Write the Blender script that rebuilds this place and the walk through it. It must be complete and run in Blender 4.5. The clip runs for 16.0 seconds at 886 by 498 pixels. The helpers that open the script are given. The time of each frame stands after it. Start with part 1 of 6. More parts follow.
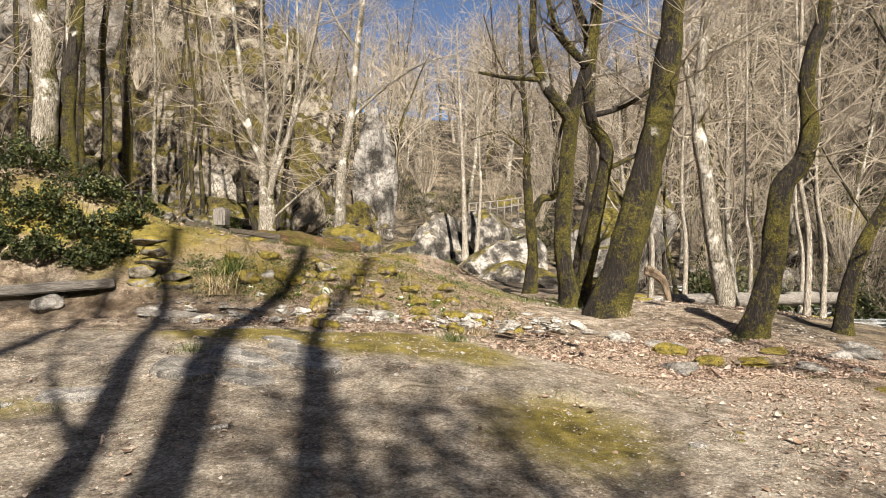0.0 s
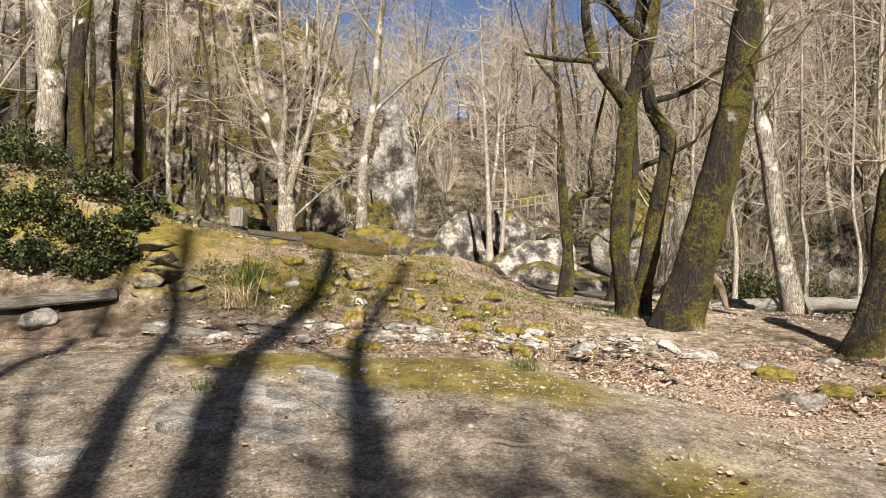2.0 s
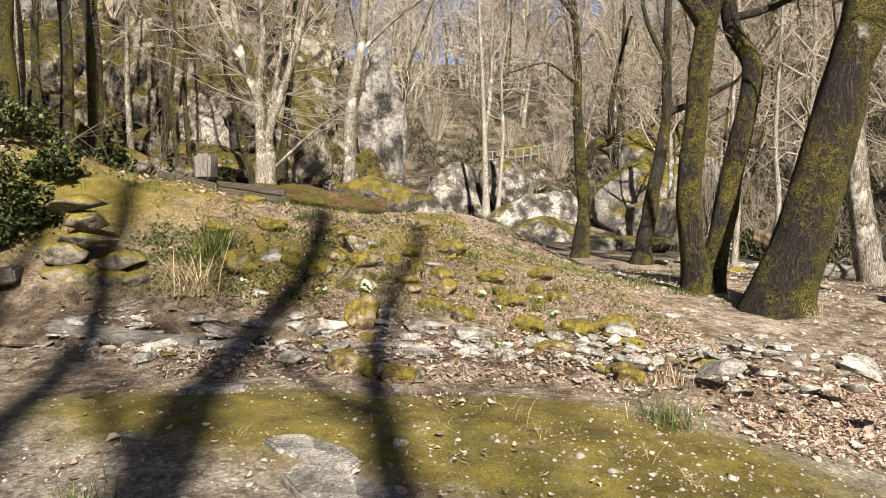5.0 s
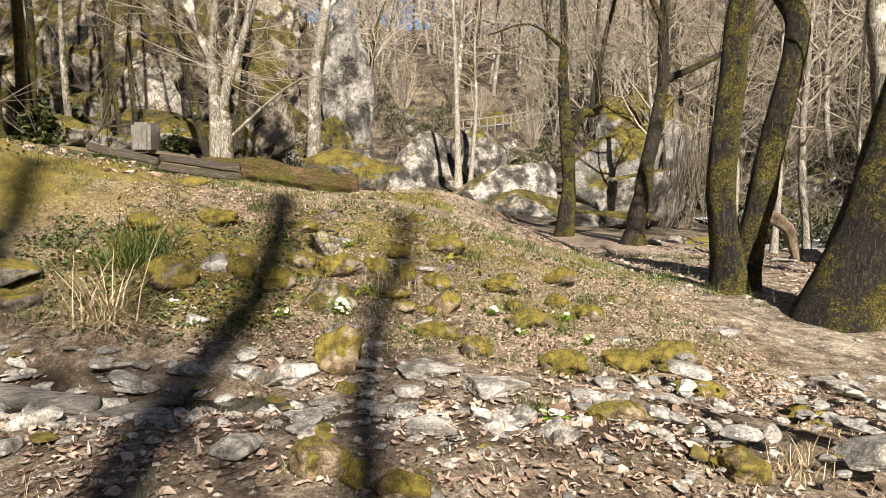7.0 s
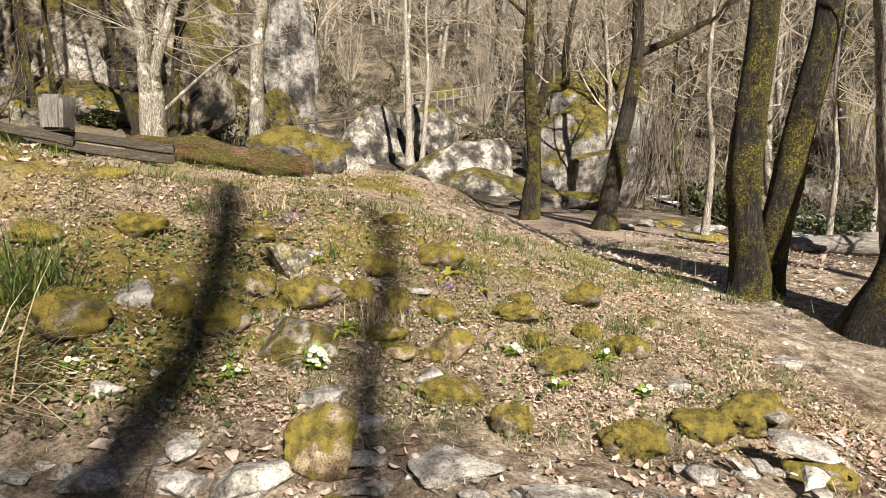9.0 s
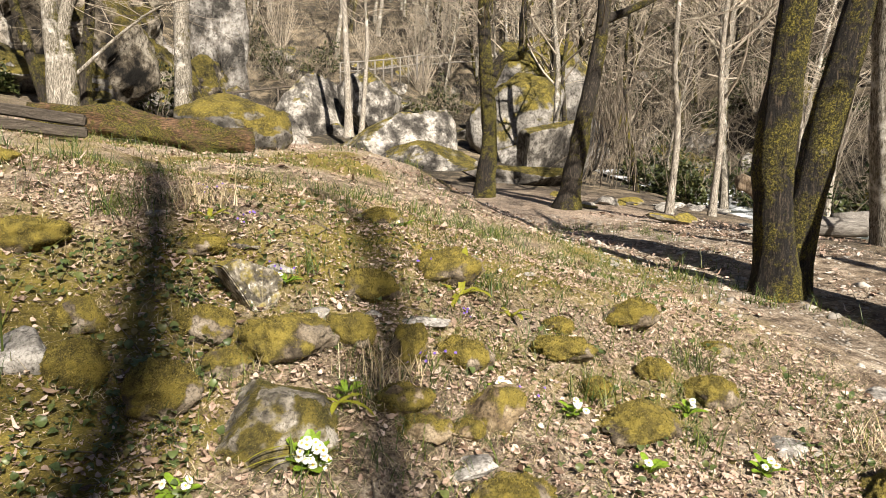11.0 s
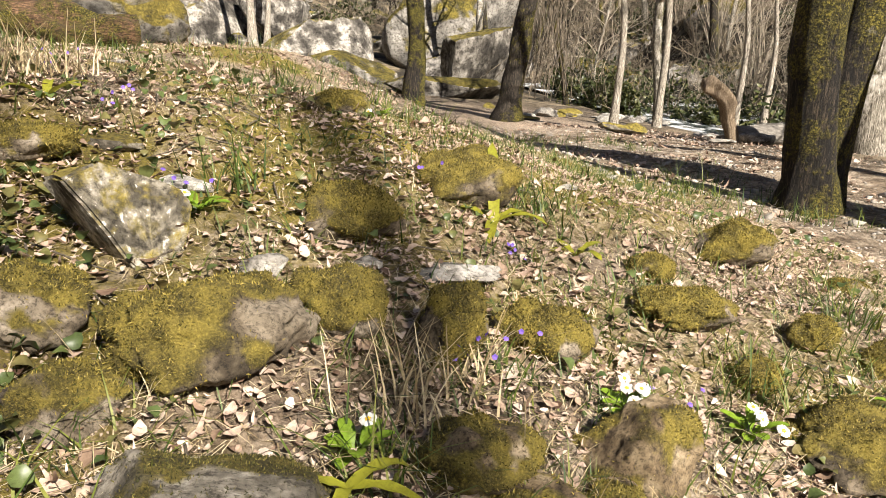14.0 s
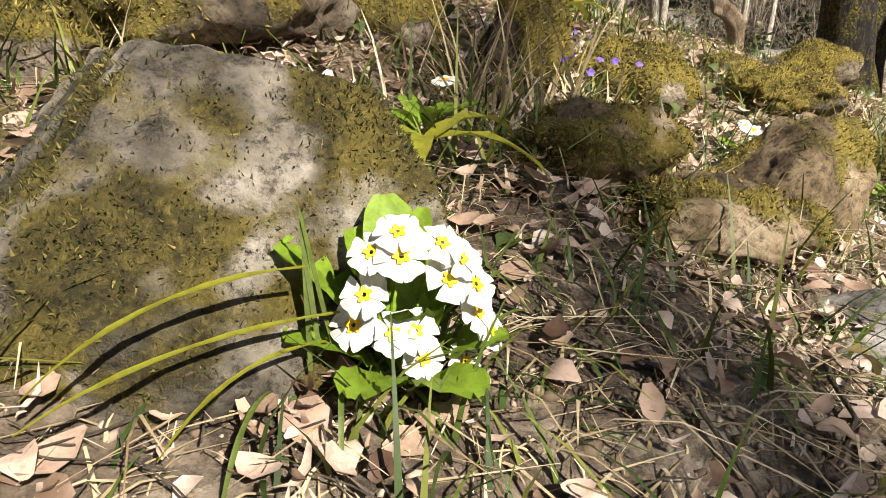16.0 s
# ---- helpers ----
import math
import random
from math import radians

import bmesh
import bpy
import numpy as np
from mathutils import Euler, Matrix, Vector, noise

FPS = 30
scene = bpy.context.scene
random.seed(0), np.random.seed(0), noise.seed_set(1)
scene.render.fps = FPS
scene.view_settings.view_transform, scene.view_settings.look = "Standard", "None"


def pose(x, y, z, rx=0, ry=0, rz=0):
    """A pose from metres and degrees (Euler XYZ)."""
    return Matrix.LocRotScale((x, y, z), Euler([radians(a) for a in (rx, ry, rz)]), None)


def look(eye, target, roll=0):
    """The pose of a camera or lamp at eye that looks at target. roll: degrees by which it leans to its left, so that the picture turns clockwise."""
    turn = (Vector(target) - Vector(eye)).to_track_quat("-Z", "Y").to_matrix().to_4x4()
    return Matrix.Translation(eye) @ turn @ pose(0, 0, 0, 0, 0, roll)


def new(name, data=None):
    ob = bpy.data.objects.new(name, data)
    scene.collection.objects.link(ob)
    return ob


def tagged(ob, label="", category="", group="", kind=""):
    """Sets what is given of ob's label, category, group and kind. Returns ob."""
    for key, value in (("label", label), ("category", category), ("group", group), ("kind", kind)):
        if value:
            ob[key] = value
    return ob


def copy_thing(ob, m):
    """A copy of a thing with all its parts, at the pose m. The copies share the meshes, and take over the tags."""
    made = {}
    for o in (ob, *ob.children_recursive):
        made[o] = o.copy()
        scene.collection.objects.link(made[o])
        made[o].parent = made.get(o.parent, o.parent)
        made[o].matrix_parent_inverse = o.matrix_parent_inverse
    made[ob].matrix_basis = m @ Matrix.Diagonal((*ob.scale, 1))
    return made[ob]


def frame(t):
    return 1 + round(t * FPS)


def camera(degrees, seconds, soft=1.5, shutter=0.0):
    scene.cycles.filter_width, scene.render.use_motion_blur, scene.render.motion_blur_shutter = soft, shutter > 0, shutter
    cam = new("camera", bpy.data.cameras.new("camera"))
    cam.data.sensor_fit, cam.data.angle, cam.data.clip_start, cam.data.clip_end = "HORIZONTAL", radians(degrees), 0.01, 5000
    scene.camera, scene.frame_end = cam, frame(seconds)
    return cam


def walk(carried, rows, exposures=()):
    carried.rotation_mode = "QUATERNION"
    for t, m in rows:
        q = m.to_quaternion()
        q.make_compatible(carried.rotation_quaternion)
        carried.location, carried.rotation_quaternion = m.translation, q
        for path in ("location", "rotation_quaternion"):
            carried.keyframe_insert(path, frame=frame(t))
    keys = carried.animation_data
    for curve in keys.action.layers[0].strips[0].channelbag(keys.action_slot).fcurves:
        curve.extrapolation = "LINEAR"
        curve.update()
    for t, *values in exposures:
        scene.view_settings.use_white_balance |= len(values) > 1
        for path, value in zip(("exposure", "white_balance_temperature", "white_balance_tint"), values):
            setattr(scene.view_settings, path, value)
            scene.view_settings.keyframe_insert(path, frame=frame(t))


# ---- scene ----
cam = camera(63.9, 16.0, soft=0.7)
METRES, EYE, TILT, LEAN, TURN = 12.0, 1.4, 0.0, 0.0, 0.0
ROWS = [
    (0.0, 0.0, 0.0, 0.0, -0.0, 0.0, -0.0),
    (0.5, -0.0149, 0.0346, 0.0003, 0.24, -0.08, 0.04),
    (1.0, -0.0287, 0.0643, 0.0015, 1.07, -0.02, 0.05),
    (1.5, -0.0366, 0.0965, 0.0028, 1.32, -0.06, 0.12),
    (2.0, -0.0422, 0.1329, 0.0064, 1.26, -0.08, 0.24),
    (2.5, -0.0504, 0.1715, 0.006, 1.19, -0.04, 0.21),
    (3.0, -0.0552, 0.2117, 0.0061, 1.24, -0.18, 0.08),
    (3.5, -0.0633, 0.2555, 0.0076, 1.03, -0.63, 0.19),
    (4.0, -0.0759, 0.2961, 0.0104, 0.99, -1.82, 0.15),
    (6.5, -0.1151, 0.493, 0.0233, -2.51, -6.02, -0.04),
    (7.0, -0.1192, 0.5286, 0.0282, -2.9, -6.52, -0.11),
    (7.5, -0.122, 0.561, 0.0324, -3.53, -6.98, 0.01),
    (8.0, -0.1327, 0.589, 0.0386, -4.12, -7.56, -0.12),
    (8.5, -0.1391, 0.6206, 0.0386, -5.61, -8.05, -0.25),
    (9.0, -0.1444, 0.6562, 0.0382, -7.4, -8.56, -0.37),
    (11.5, -0.1685, 0.8011, 0.0391, -13.96, -11.64, -0.62),
    (12.0, -0.1699, 0.8255, 0.0368, -15.15, -12.7, -0.32),
    (12.5, -0.1777, 0.8475, 0.0351, -16.39, -13.52, -0.51),
    (13.0, -0.1754, 0.8673, 0.0308, -18.49, -13.94, -0.58),
    (13.5, -0.165, 0.8916, 0.0223, -19.64, -14.22, -0.79),
    (14.0, -0.1675, 0.9112, 0.0068, -20.01, -16.92, -1.14),
    (14.5, -0.174, 0.926, -0.0133, -20.63, -18.97, -0.7),
    (15.0, -0.1729, 0.9307, -0.028, -20.72, -19.57, -0.52),
    (15.5, -0.1726, 0.9329, -0.0369, -20.93, -19.72, -0.56),
    (16.0, -0.172, 0.9336, -0.0407, -21.09, -19.81, -0.71),
]
walk(cam, [(t, pose(0, 0, EYE, TILT, LEAN, TURN) @ pose(METRES * x, METRES * y, METRES * z, 90 + pitch, roll, yaw)) for t, x, y, z, yaw, pitch, roll in ROWS],
     [(0.0, 1.4), (4.0, 1.4), (9.0, 1.44), (12.5, 1.56), (14.0, 1.64), (15.0, 1.66), (16.0, 1.6)])

# ---- world, sun, exposure ----
SUN_AZ, SUN_EL = 167.5, 41.0            # degrees: where the sun stands (0 = +y, clockwise) and how high
world = bpy.data.worlds.new("sky")
scene.world = world
world.use_nodes = True
wn = world.node_tree
sky = wn.nodes.new("ShaderNodeTexSky")
sky.sky_type = "NISHITA"
sky.sun_disc = False
sky.sun_elevation = radians(SUN_EL)
sky.sun_rotation = radians(SUN_AZ)
sky.air_density, sky.dust_density = 0.5, 0.3
wn.links.new(sky.outputs[0], wn.nodes["Background"].inputs[0])
wn.nodes["Background"].inputs[1].default_value = 0.05
sun = new("sun", bpy.data.lights.new("sun", "SUN"))
sun.data.energy, sun.data.angle, sun.data.color = 5.0, radians(0.6), (1.0, 0.915, 0.815)
sa, se = radians(SUN_AZ), radians(SUN_EL)
sun.matrix_world = look((0, 0, 30), (-math.sin(sa) * math.cos(se), -math.cos(sa) * math.cos(se), 30 - math.sin(se)))


# ---- noise and mesh helpers ----
def lattice(ix, iy, iz):
    n = (ix * 374761393 + iy * 668265263 + iz * 2147483647) & 0xFFFFFFFF
    n = ((n ^ (n >> 13)) * 1274126177) & 0xFFFFFFFF
    return ((n ^ (n >> 16)) & 0xFFFF) / 65535.0


def vnoise(p):
    """Smooth value noise from -1 to 1 at the places p (n x 3)."""
    i = np.floor(p).astype(np.int64)
    f = p - i
    f = f * f * (3 - 2 * f)
    out = 0.0
    for dx in (0, 1):
        for dy in (0, 1):
            for dz in (0, 1):
                w = (f[:, 0] if dx else 1 - f[:, 0]) * (f[:, 1] if dy else 1 - f[:, 1]) * (f[:, 2] if dz else 1 - f[:, 2])
                out = out + w * lattice(i[:, 0] + dx, i[:, 1] + dy, i[:, 2] + dz)
    return out * 2 - 1


def fbm(p, octaves=4, gain=0.5):
    out, a = 0.0, 1.0
    for k in range(octaves):
        out = out + a * vnoise(p * 2.03 ** k + 17.3 * k)
        a *= gain
    return out


def sm(a, b, x):
    t = np.clip((x - a) / (b - a), 0, 1)
    return t * t * (3 - 2 * t)


def mesh_np(name, verts, faces, material, smooth=True):
    """A mesh from arrays of corners and of faces (n x 3 or n x 4)."""
    verts, faces = np.asarray(verts, np.float32), np.asarray(faces, np.int32)
    me = bpy.data.meshes.new(name)
    n, k = faces.shape
    me.vertices.add(len(verts))
    me.vertices.foreach_set("co", verts.ravel())
    me.loops.add(n * k)
    me.loops.foreach_set("vertex_index", faces.ravel())
    me.polygons.add(n)
    me.polygons.foreach_set("loop_start", np.arange(0, n * k, k, dtype=np.int32))
    me.polygons.foreach_set("loop_total", np.full(n, k, np.int32))
    me.polygons.foreach_set("use_smooth", np.full(n, smooth))
    me.update(calc_edges=True)
    me.materials.append(material)
    return me


def thing(name, label, category, group="", kind="", at=(0, 0, 0)):
    ob = new(name)
    ob.empty_display_size = 0.1
    ob.location = at
    return tagged(ob, label, category, group, kind)


def child(name, me, parent, label=""):
    ob = new(name, me)
    ob.parent = parent
    return tagged(ob, label)


class Pile:
    """Gathers many small pieces of one kind into one mesh."""

    def __init__(self):
        self.v, self.f, self.n = [], [], 0

    def add(self, v, f):
        self.v.append(np.asarray(v, np.float32))
        self.f.append(np.asarray(f, np.int32) + self.n)
        self.n += len(v)

    def mesh(self, name, material, smooth=True):
        return mesh_np(name, np.concatenate(self.v), np.concatenate(self.f), material, smooth)


def spline(pts, n):
    """n places along a smooth curve through pts."""
    p = np.asarray(pts, float)
    q = np.vstack([2 * p[0] - p[1], p, 2 * p[-1] - p[-2]])
    u = np.linspace(0, len(p) - 1 - 1e-6, n)
    i = u.astype(int)
    t = (u - i)[:, None]
    a, b, c, d = q[i], q[i + 1], q[i + 2], q[i + 3]
    return 0.5 * (2 * b + (c - a) * t + (2 * a - 5 * b + 4 * c - d) * t ** 2 + (3 * b - a - 3 * c + d) * t ** 3)


def tube(path, radii, sides=8, rough=0.0, seed=0.0, cap=False):
    """A round, tapered, slightly knobbly tube along path."""
    path, radii = np.asarray(path, float), np.asarray(radii, float)
    if cap:
        path = np.vstack([path[0] + (path[0] - path[1]) * 0.01, path, path[-1] + (path[-1] - path[-2]) * 0.01])
        radii = np.concatenate([[radii[0] * 0.02], radii, [radii[-1] * 0.02]])
    n = len(path)
    tan = np.gradient(path, axis=0)
    tan /= np.linalg.norm(tan, axis=1)[:, None] + 1e-9
    ref = np.array([0.31, 0.95, 0.05]) if abs(tan[:, 2]).mean() > 0.6 else np.array([0.05, 0.1, 1.0])
    u = np.cross(tan, ref)
    u /= np.linalg.norm(u, axis=1)[:, None] + 1e-9
    w = np.cross(tan, u)
    a = np.linspace(0, 2 * np.pi, sides, endpoint=False)
    ring = u[:, None, :] * np.cos(a)[None, :, None] + w[:, None, :] * np.sin(a)[None, :, None]
    r = np.repeat(radii[:, None], sides, 1)
    if rough:
        q = path[:, None, :] * 1.3 + ring * 0.9 + seed
        r = r * (1 + rough * fbm(q.reshape(-1, 3) * 1.7, 3).reshape(n, sides))
    v = (path[:, None, :] + ring * r[:, :, None]).reshape(-1, 3)
    k = np.arange(n - 1)[:, None] * sides
    j = np.arange(sides)[None, :]
    f = np.stack([k + j, k + (j + 1) % sides, k + sides + (j + 1) % sides, k + sides + j], -1).reshape(-1, 4)
    return v, f


# ---- materials ----
def material(name, rough=0.85):
    m = bpy.data.materials.new(name)
    m.use_nodes = True
    nt = m.node_tree
    b = nt.nodes["Principled BSDF"]
    b.inputs["Roughness"].default_value = rough
    b.inputs["Specular IOR Level"].default_value = 0.3
    return m, nt, b


def noise_node(nt, scale, detail=6.0, rough=0.6, coords=None, distort=0.0):
    n = nt.nodes.new("ShaderNodeTexNoise")
    n.inputs["Scale"].default_value, n.inputs["Detail"].default_value = scale, detail
    n.inputs["Roughness"].default_value, n.inputs["Distortion"].default_value = rough, distort
    if coords is None:
        coords = nt.nodes.new("ShaderNodeTexCoord").outputs["Object"]
    nt.links.new(coords, n.inputs["Vector"])
    return n.outputs["Fac"]


def ramp(nt, fac, stops):
    r = nt.nodes.new("ShaderNodeValToRGB")
    while len(r.color_ramp.elements) < len(stops):
        r.color_ramp.elements.new(0.5)
    for e, (p, c) in zip(r.color_ramp.elements, stops):
        e.position, e.color = p, (*c, 1) if len(c) == 3 else c
    nt.links.new(fac, r.inputs[0])
    return r.outputs[0]


def tight(stops, k=0.6):
    """The same colours over the narrower span that noise really fills."""
    return [(0.5 + (p - 0.5) * k, c) for p, c in stops]


def grey(p, a, q, b):
    return [(p, (a, a, a)), (q, (b, b, b))]


def mix(nt, fac, a, b, blend="MIX"):
    m = nt.nodes.new("ShaderNodeMix")
    m.data_type, m.blend_type = "RGBA", blend
    if isinstance(fac, float):
        m.inputs[0].default_value = fac
    else:
        nt.links.new(fac, m.inputs[0])
    for s, v in ((m.inputs[6], a), (m.inputs[7], b)):
        if isinstance(v, tuple):
            s.default_value = (*v, 1)
        else:
            nt.links.new(v, s)
    return m.outputs[2]


def calc(nt, op, a, b):
    m = nt.nodes.new("ShaderNodeMath")
    m.operation, m.use_clamp = op, op in ("ADD", "MULTIPLY")
    for s, v in ((m.inputs[0], a), (m.inputs[1], b)):
        if isinstance(v, float):
            s.default_value = v
        else:
            nt.links.new(v, s)
    return m.outputs[0]


def bump(nt, b, height, strength, distance):
    n = nt.nodes.new("ShaderNodeBump")
    n.inputs["Strength"].default_value, n.inputs["Distance"].default_value = strength, distance
    nt.links.new(height, n.inputs["Height"])
    nt.links.new(n.outputs[0], b.inputs["Normal"])


def up_mask(nt, low, high):
    g = nt.nodes.new("ShaderNodeNewGeometry")
    s = nt.nodes.new("ShaderNodeSeparateXYZ")
    nt.links.new(g.outputs["Normal"], s.inputs[0])
    return ramp(nt, s.outputs[2], grey(low, 0, high, 1))


MOSS = [(0.36, (0.012, 0.012, 0.003)), (0.5, (0.12, 0.094, 0.018)), (0.64, (0.4, 0.31, 0.065))]

BARK_MOSS = [(0.38, (0.006, 0.007, 0.002)), (0.5, (0.06, 0.054, 0.009)), (0.62, (0.25, 0.205, 0.035))]


def rock_material(name, stops, scale=3.0, moss=0.0, fine=40.0, strength=0.6, lichen=0.0, relief=0.02, shared=False, dim=1.0):
    """Weathered stone, with moss where it faces up and lichen spots as wanted."""
    m, nt, b = material(name, 0.88)
    big = noise_node(nt, scale, 8, 0.62)
    col = ramp(nt, big, tight(stops))
    small = noise_node(nt, fine, 10, 0.8)
    col = mix(nt, 0.85, col, ramp(nt, small, [(0.4, (0.1, 0.09, 0.075)), (0.49, (0.8, 0.79, 0.77)), (0.56, (1, 1, 1))]), "MULTIPLY")
    col = mix(nt, 0.6, col, ramp(nt, noise_node(nt, scale * 3.3, 8, 0.7), [(0.4, (0.4, 0.37, 0.33)), (0.55, (1, 1, 1))]), "MULTIPLY")
    if lichen:
        spots = ramp(nt, noise_node(nt, scale * 4.1, 5, 0.55), grey(0.66 - 0.12 * lichen, 0, 0.7 - 0.12 * lichen, 1))
        col = mix(nt, spots, col, (0.5, 0.48, 0.43))
    oi = nt.nodes.new("ShaderNodeObjectInfo")
    col = mix(nt, 0.5, col, ramp(nt, oi.outputs["Random"], [(0, (0.62, 0.6, 0.56)), (1, (1, 1, 1))]), "MULTIPLY")
    height = small
    if moss:
        patch = calc(nt, "ADD", calc(nt, "MULTIPLY", up_mask(nt, 0.0, 0.95), 0.62), calc(nt, "MULTIPLY", noise_node(nt, scale * 1.3, 6, 0.65), 0.75))
        mask = ramp(nt, patch, grey(0.86 - 0.42 * moss, 0, 0.98 - 0.42 * moss, 1))
        if shared:
            at = nt.nodes.new("ShaderNodeAttribute")
            at.attribute_name = "moss"
            mask = ramp(nt, calc(nt, "ADD", calc(nt, "MULTIPLY", at.outputs["Fac"], 0.8), calc(nt, "MULTIPLY", noise_node(nt, fine * 0.5, 6, 0.7), 0.4)), grey(0.5, 0, 0.66, 1))
        fuzz = noise_node(nt, fine * 2.2, 6, 0.75)
        mossy = mix(nt, 0.5, ramp(nt, fuzz, MOSS), ramp(nt, noise_node(nt, scale * 2.0, 4), [(0.4, (0.045, 0.04, 0.012)), (0.6, (0.34, 0.27, 0.05))]))
        if scale < 2:
            mossy = mix(nt, 0.8, mossy, ramp(nt, noise_node(nt, scale * 5, 8, 0.75), [(0.4, (0.3, 0.34, 0.26)), (0.58, (1, 1, 1))]), "MULTIPLY")
        if dim < 1:
            mossy = mix(nt, 1.0, mossy, (dim, dim, dim), "MULTIPLY")
        col = mix(nt, mask, col, mossy)
        height = calc(nt, "ADD", calc(nt, "MULTIPLY", small, 0.5), calc(nt, "MULTIPLY", mask, fuzz))
    nt.links.new(col, b.inputs["Base Color"])
    bump(nt, b, height, strength, relief)
    return m


def bark_material(name, stops, moss=0.0, white=0.0, scale=5.0, along="z"):
    m, nt, b = material(name, 0.9)
    tc = nt.nodes.new("ShaderNodeTexCoord").outputs["Object"]
    mp = nt.nodes.new("ShaderNodeMapping")
    mp.inputs["Scale"].default_value = (3.2, 3.2, 0.4) if along == "z" else (0.35, 3.2, 3.2)
    nt.links.new(tc, mp.inputs[0])
    ridges = noise_node(nt, scale * 2.6, 10, 0.78, mp.outputs[0], 1.2)
    col = ramp(nt, ridges, tight(stops, 0.75))
    if white:
        pale = ramp(nt, noise_node(nt, 1.6, 6, 0.65), grey(0.62 - 0.3 * white, 0, 0.7 - 0.3 * white, 1))
        col = mix(nt, pale, col, ramp(nt, noise_node(nt, 9, 5), [(0.3, (0.34, 0.31, 0.26)), (0.7, (0.66, 0.63, 0.56))]))
    if moss:
        fuzz = noise_node(nt, 55, 6, 0.75)
        geo = nt.nodes.new("ShaderNodeNewGeometry")
        xyz = nt.nodes.new("ShaderNodeSeparateXYZ")
        nt.links.new(geo.outputs["Normal"], xyz.inputs[0])
        flank = calc(nt, "MULTIPLY", ramp(nt, xyz.outputs[0], grey(0.0, 0, 1.0, 1)), 0.1)
        mask = ramp(nt, calc(nt, "ADD", calc(nt, "ADD", flank, calc(nt, "MULTIPLY", noise_node(nt, 1.5, 7, 0.66), 0.65)), calc(nt, "MULTIPLY", noise_node(nt, 16, 6, 0.7), 0.35)), grey(0.66 - 0.32 * moss, 0, 0.74 - 0.32 * moss, 1))
        col = mix(nt, mask, col, ramp(nt, fuzz, BARK_MOSS))
        ridges = calc(nt, "ADD", calc(nt, "MULTIPLY", ridges, 0.6), calc(nt, "MULTIPLY", fuzz, mask))
    nt.links.new(col, b.inputs["Base Color"])
    bump(nt, b, ridges, 1.0, 0.05)
    return m


def leafy(name, stops, rough=0.55, thin=0.25):
    """Thin leaves and blades, each with a shade of its own."""
    m, nt, b = material(name, rough)
    g = nt.nodes.new("ShaderNodeNewGeometry")
    col = ramp(nt, g.outputs["Random Per Island"], stops)
    col = mix(nt, 0.45, col, ramp(nt, noise_node(nt, 60, 6, 0.75), [(0.4, (0.35, 0.31, 0.27)), (0.56, (1, 1, 1))]), "MULTIPLY")
    nt.links.new(col, b.inputs["Base Color"])
    if thin:
        t = nt.nodes.new("ShaderNodeBsdfTranslucent")
        nt.links.new(col, t.inputs[0])
        a = nt.nodes.new("ShaderNodeMixShader")
        a.inputs[0].default_value = thin
        nt.links.new(b.outputs[0], a.inputs[1])
        nt.links.new(t.outputs[0], a.inputs[2])
        nt.links.new(a.outputs[0], nt.nodes["Material Output"].inputs[0])
    return m


GREYROCK = [(0.28, (0.1, 0.095, 0.085)), (0.5, (0.24, 0.225, 0.2)), (0.72, (0.42, 0.4, 0.36))]
PALEROCK = [(0.3, (0.13, 0.12, 0.11)), (0.48, (0.38, 0.36, 0.33)), (0.7, (0.62, 0.6, 0.56))]
SLATE = [(0.3, (0.12, 0.115, 0.105)), (0.5, (0.27, 0.255, 0.23)), (0.7, (0.42, 0.4, 0.36))]
M_crag = rock_material("mossy_crag_rock", [(0.36, (0.014, 0.012, 0.009)), (0.5, (0.2, 0.168, 0.122)), (0.62, (0.52, 0.47, 0.38))], 0.9, 0.85, 6.0, 1.0, 0.0, 0.4)
M_pale = rock_material("pale_limestone", [(0.34, (0.07, 0.065, 0.055)), (0.46, (0.3, 0.28, 0.25)), (0.64, (0.6, 0.57, 0.52))], 0.55, 0.0, 4.0, 1.0, 0.0, 0.4)
M_scar = rock_material("fresh_pale_rock", [(0.34, (0.3, 0.26, 0.2)), (0.5, (0.55, 0.5, 0.42)), (0.66, (0.72, 0.68, 0.6))], 0.9, 0.2, 6.0, 1.0, 0.0, 0.2)
M_boulder = rock_material("river_boulder_rock", [(0.36, (0.05, 0.045, 0.038)), (0.5, (0.17, 0.157, 0.137)), (0.64, (0.46, 0.435, 0.39))], 1.1, 0.12, 8.0, 1.0, 0.0, 0.15)
M_boulder_moss = rock_material("mossy_boulder_rock", GREYROCK, 0.9, 0.7, 9.0, 1.0, 0.0, 0.15)
M_hump = rock_material("moss_cushioned_rock", GREYROCK, 2.0, 1.1, 14.0, 1.0, 0.0, 0.1)
M_stone = rock_material("stream_stone", SLATE, 6.0, 0.0, 60.0, 0.5, 0.25, 0.006)
M_stone_pale = rock_material("pale_stream_slate", [(0.3, (0.18, 0.17, 0.15)), (0.5, (0.38, 0.36, 0.32)), (0.7, (0.58, 0.56, 0.5))], 5.0, 0.0, 60.0, 0.5, 0.0, 0.006)
M_stone_moss = rock_material("half_mossy_stone", [(0.3, (0.09, 0.08, 0.06)), (0.5, (0.2, 0.18, 0.14)), (0.72, (0.36, 0.33, 0.27))], 7.0, 0.55, 90.0, 1.0, 0.0, 0.012)
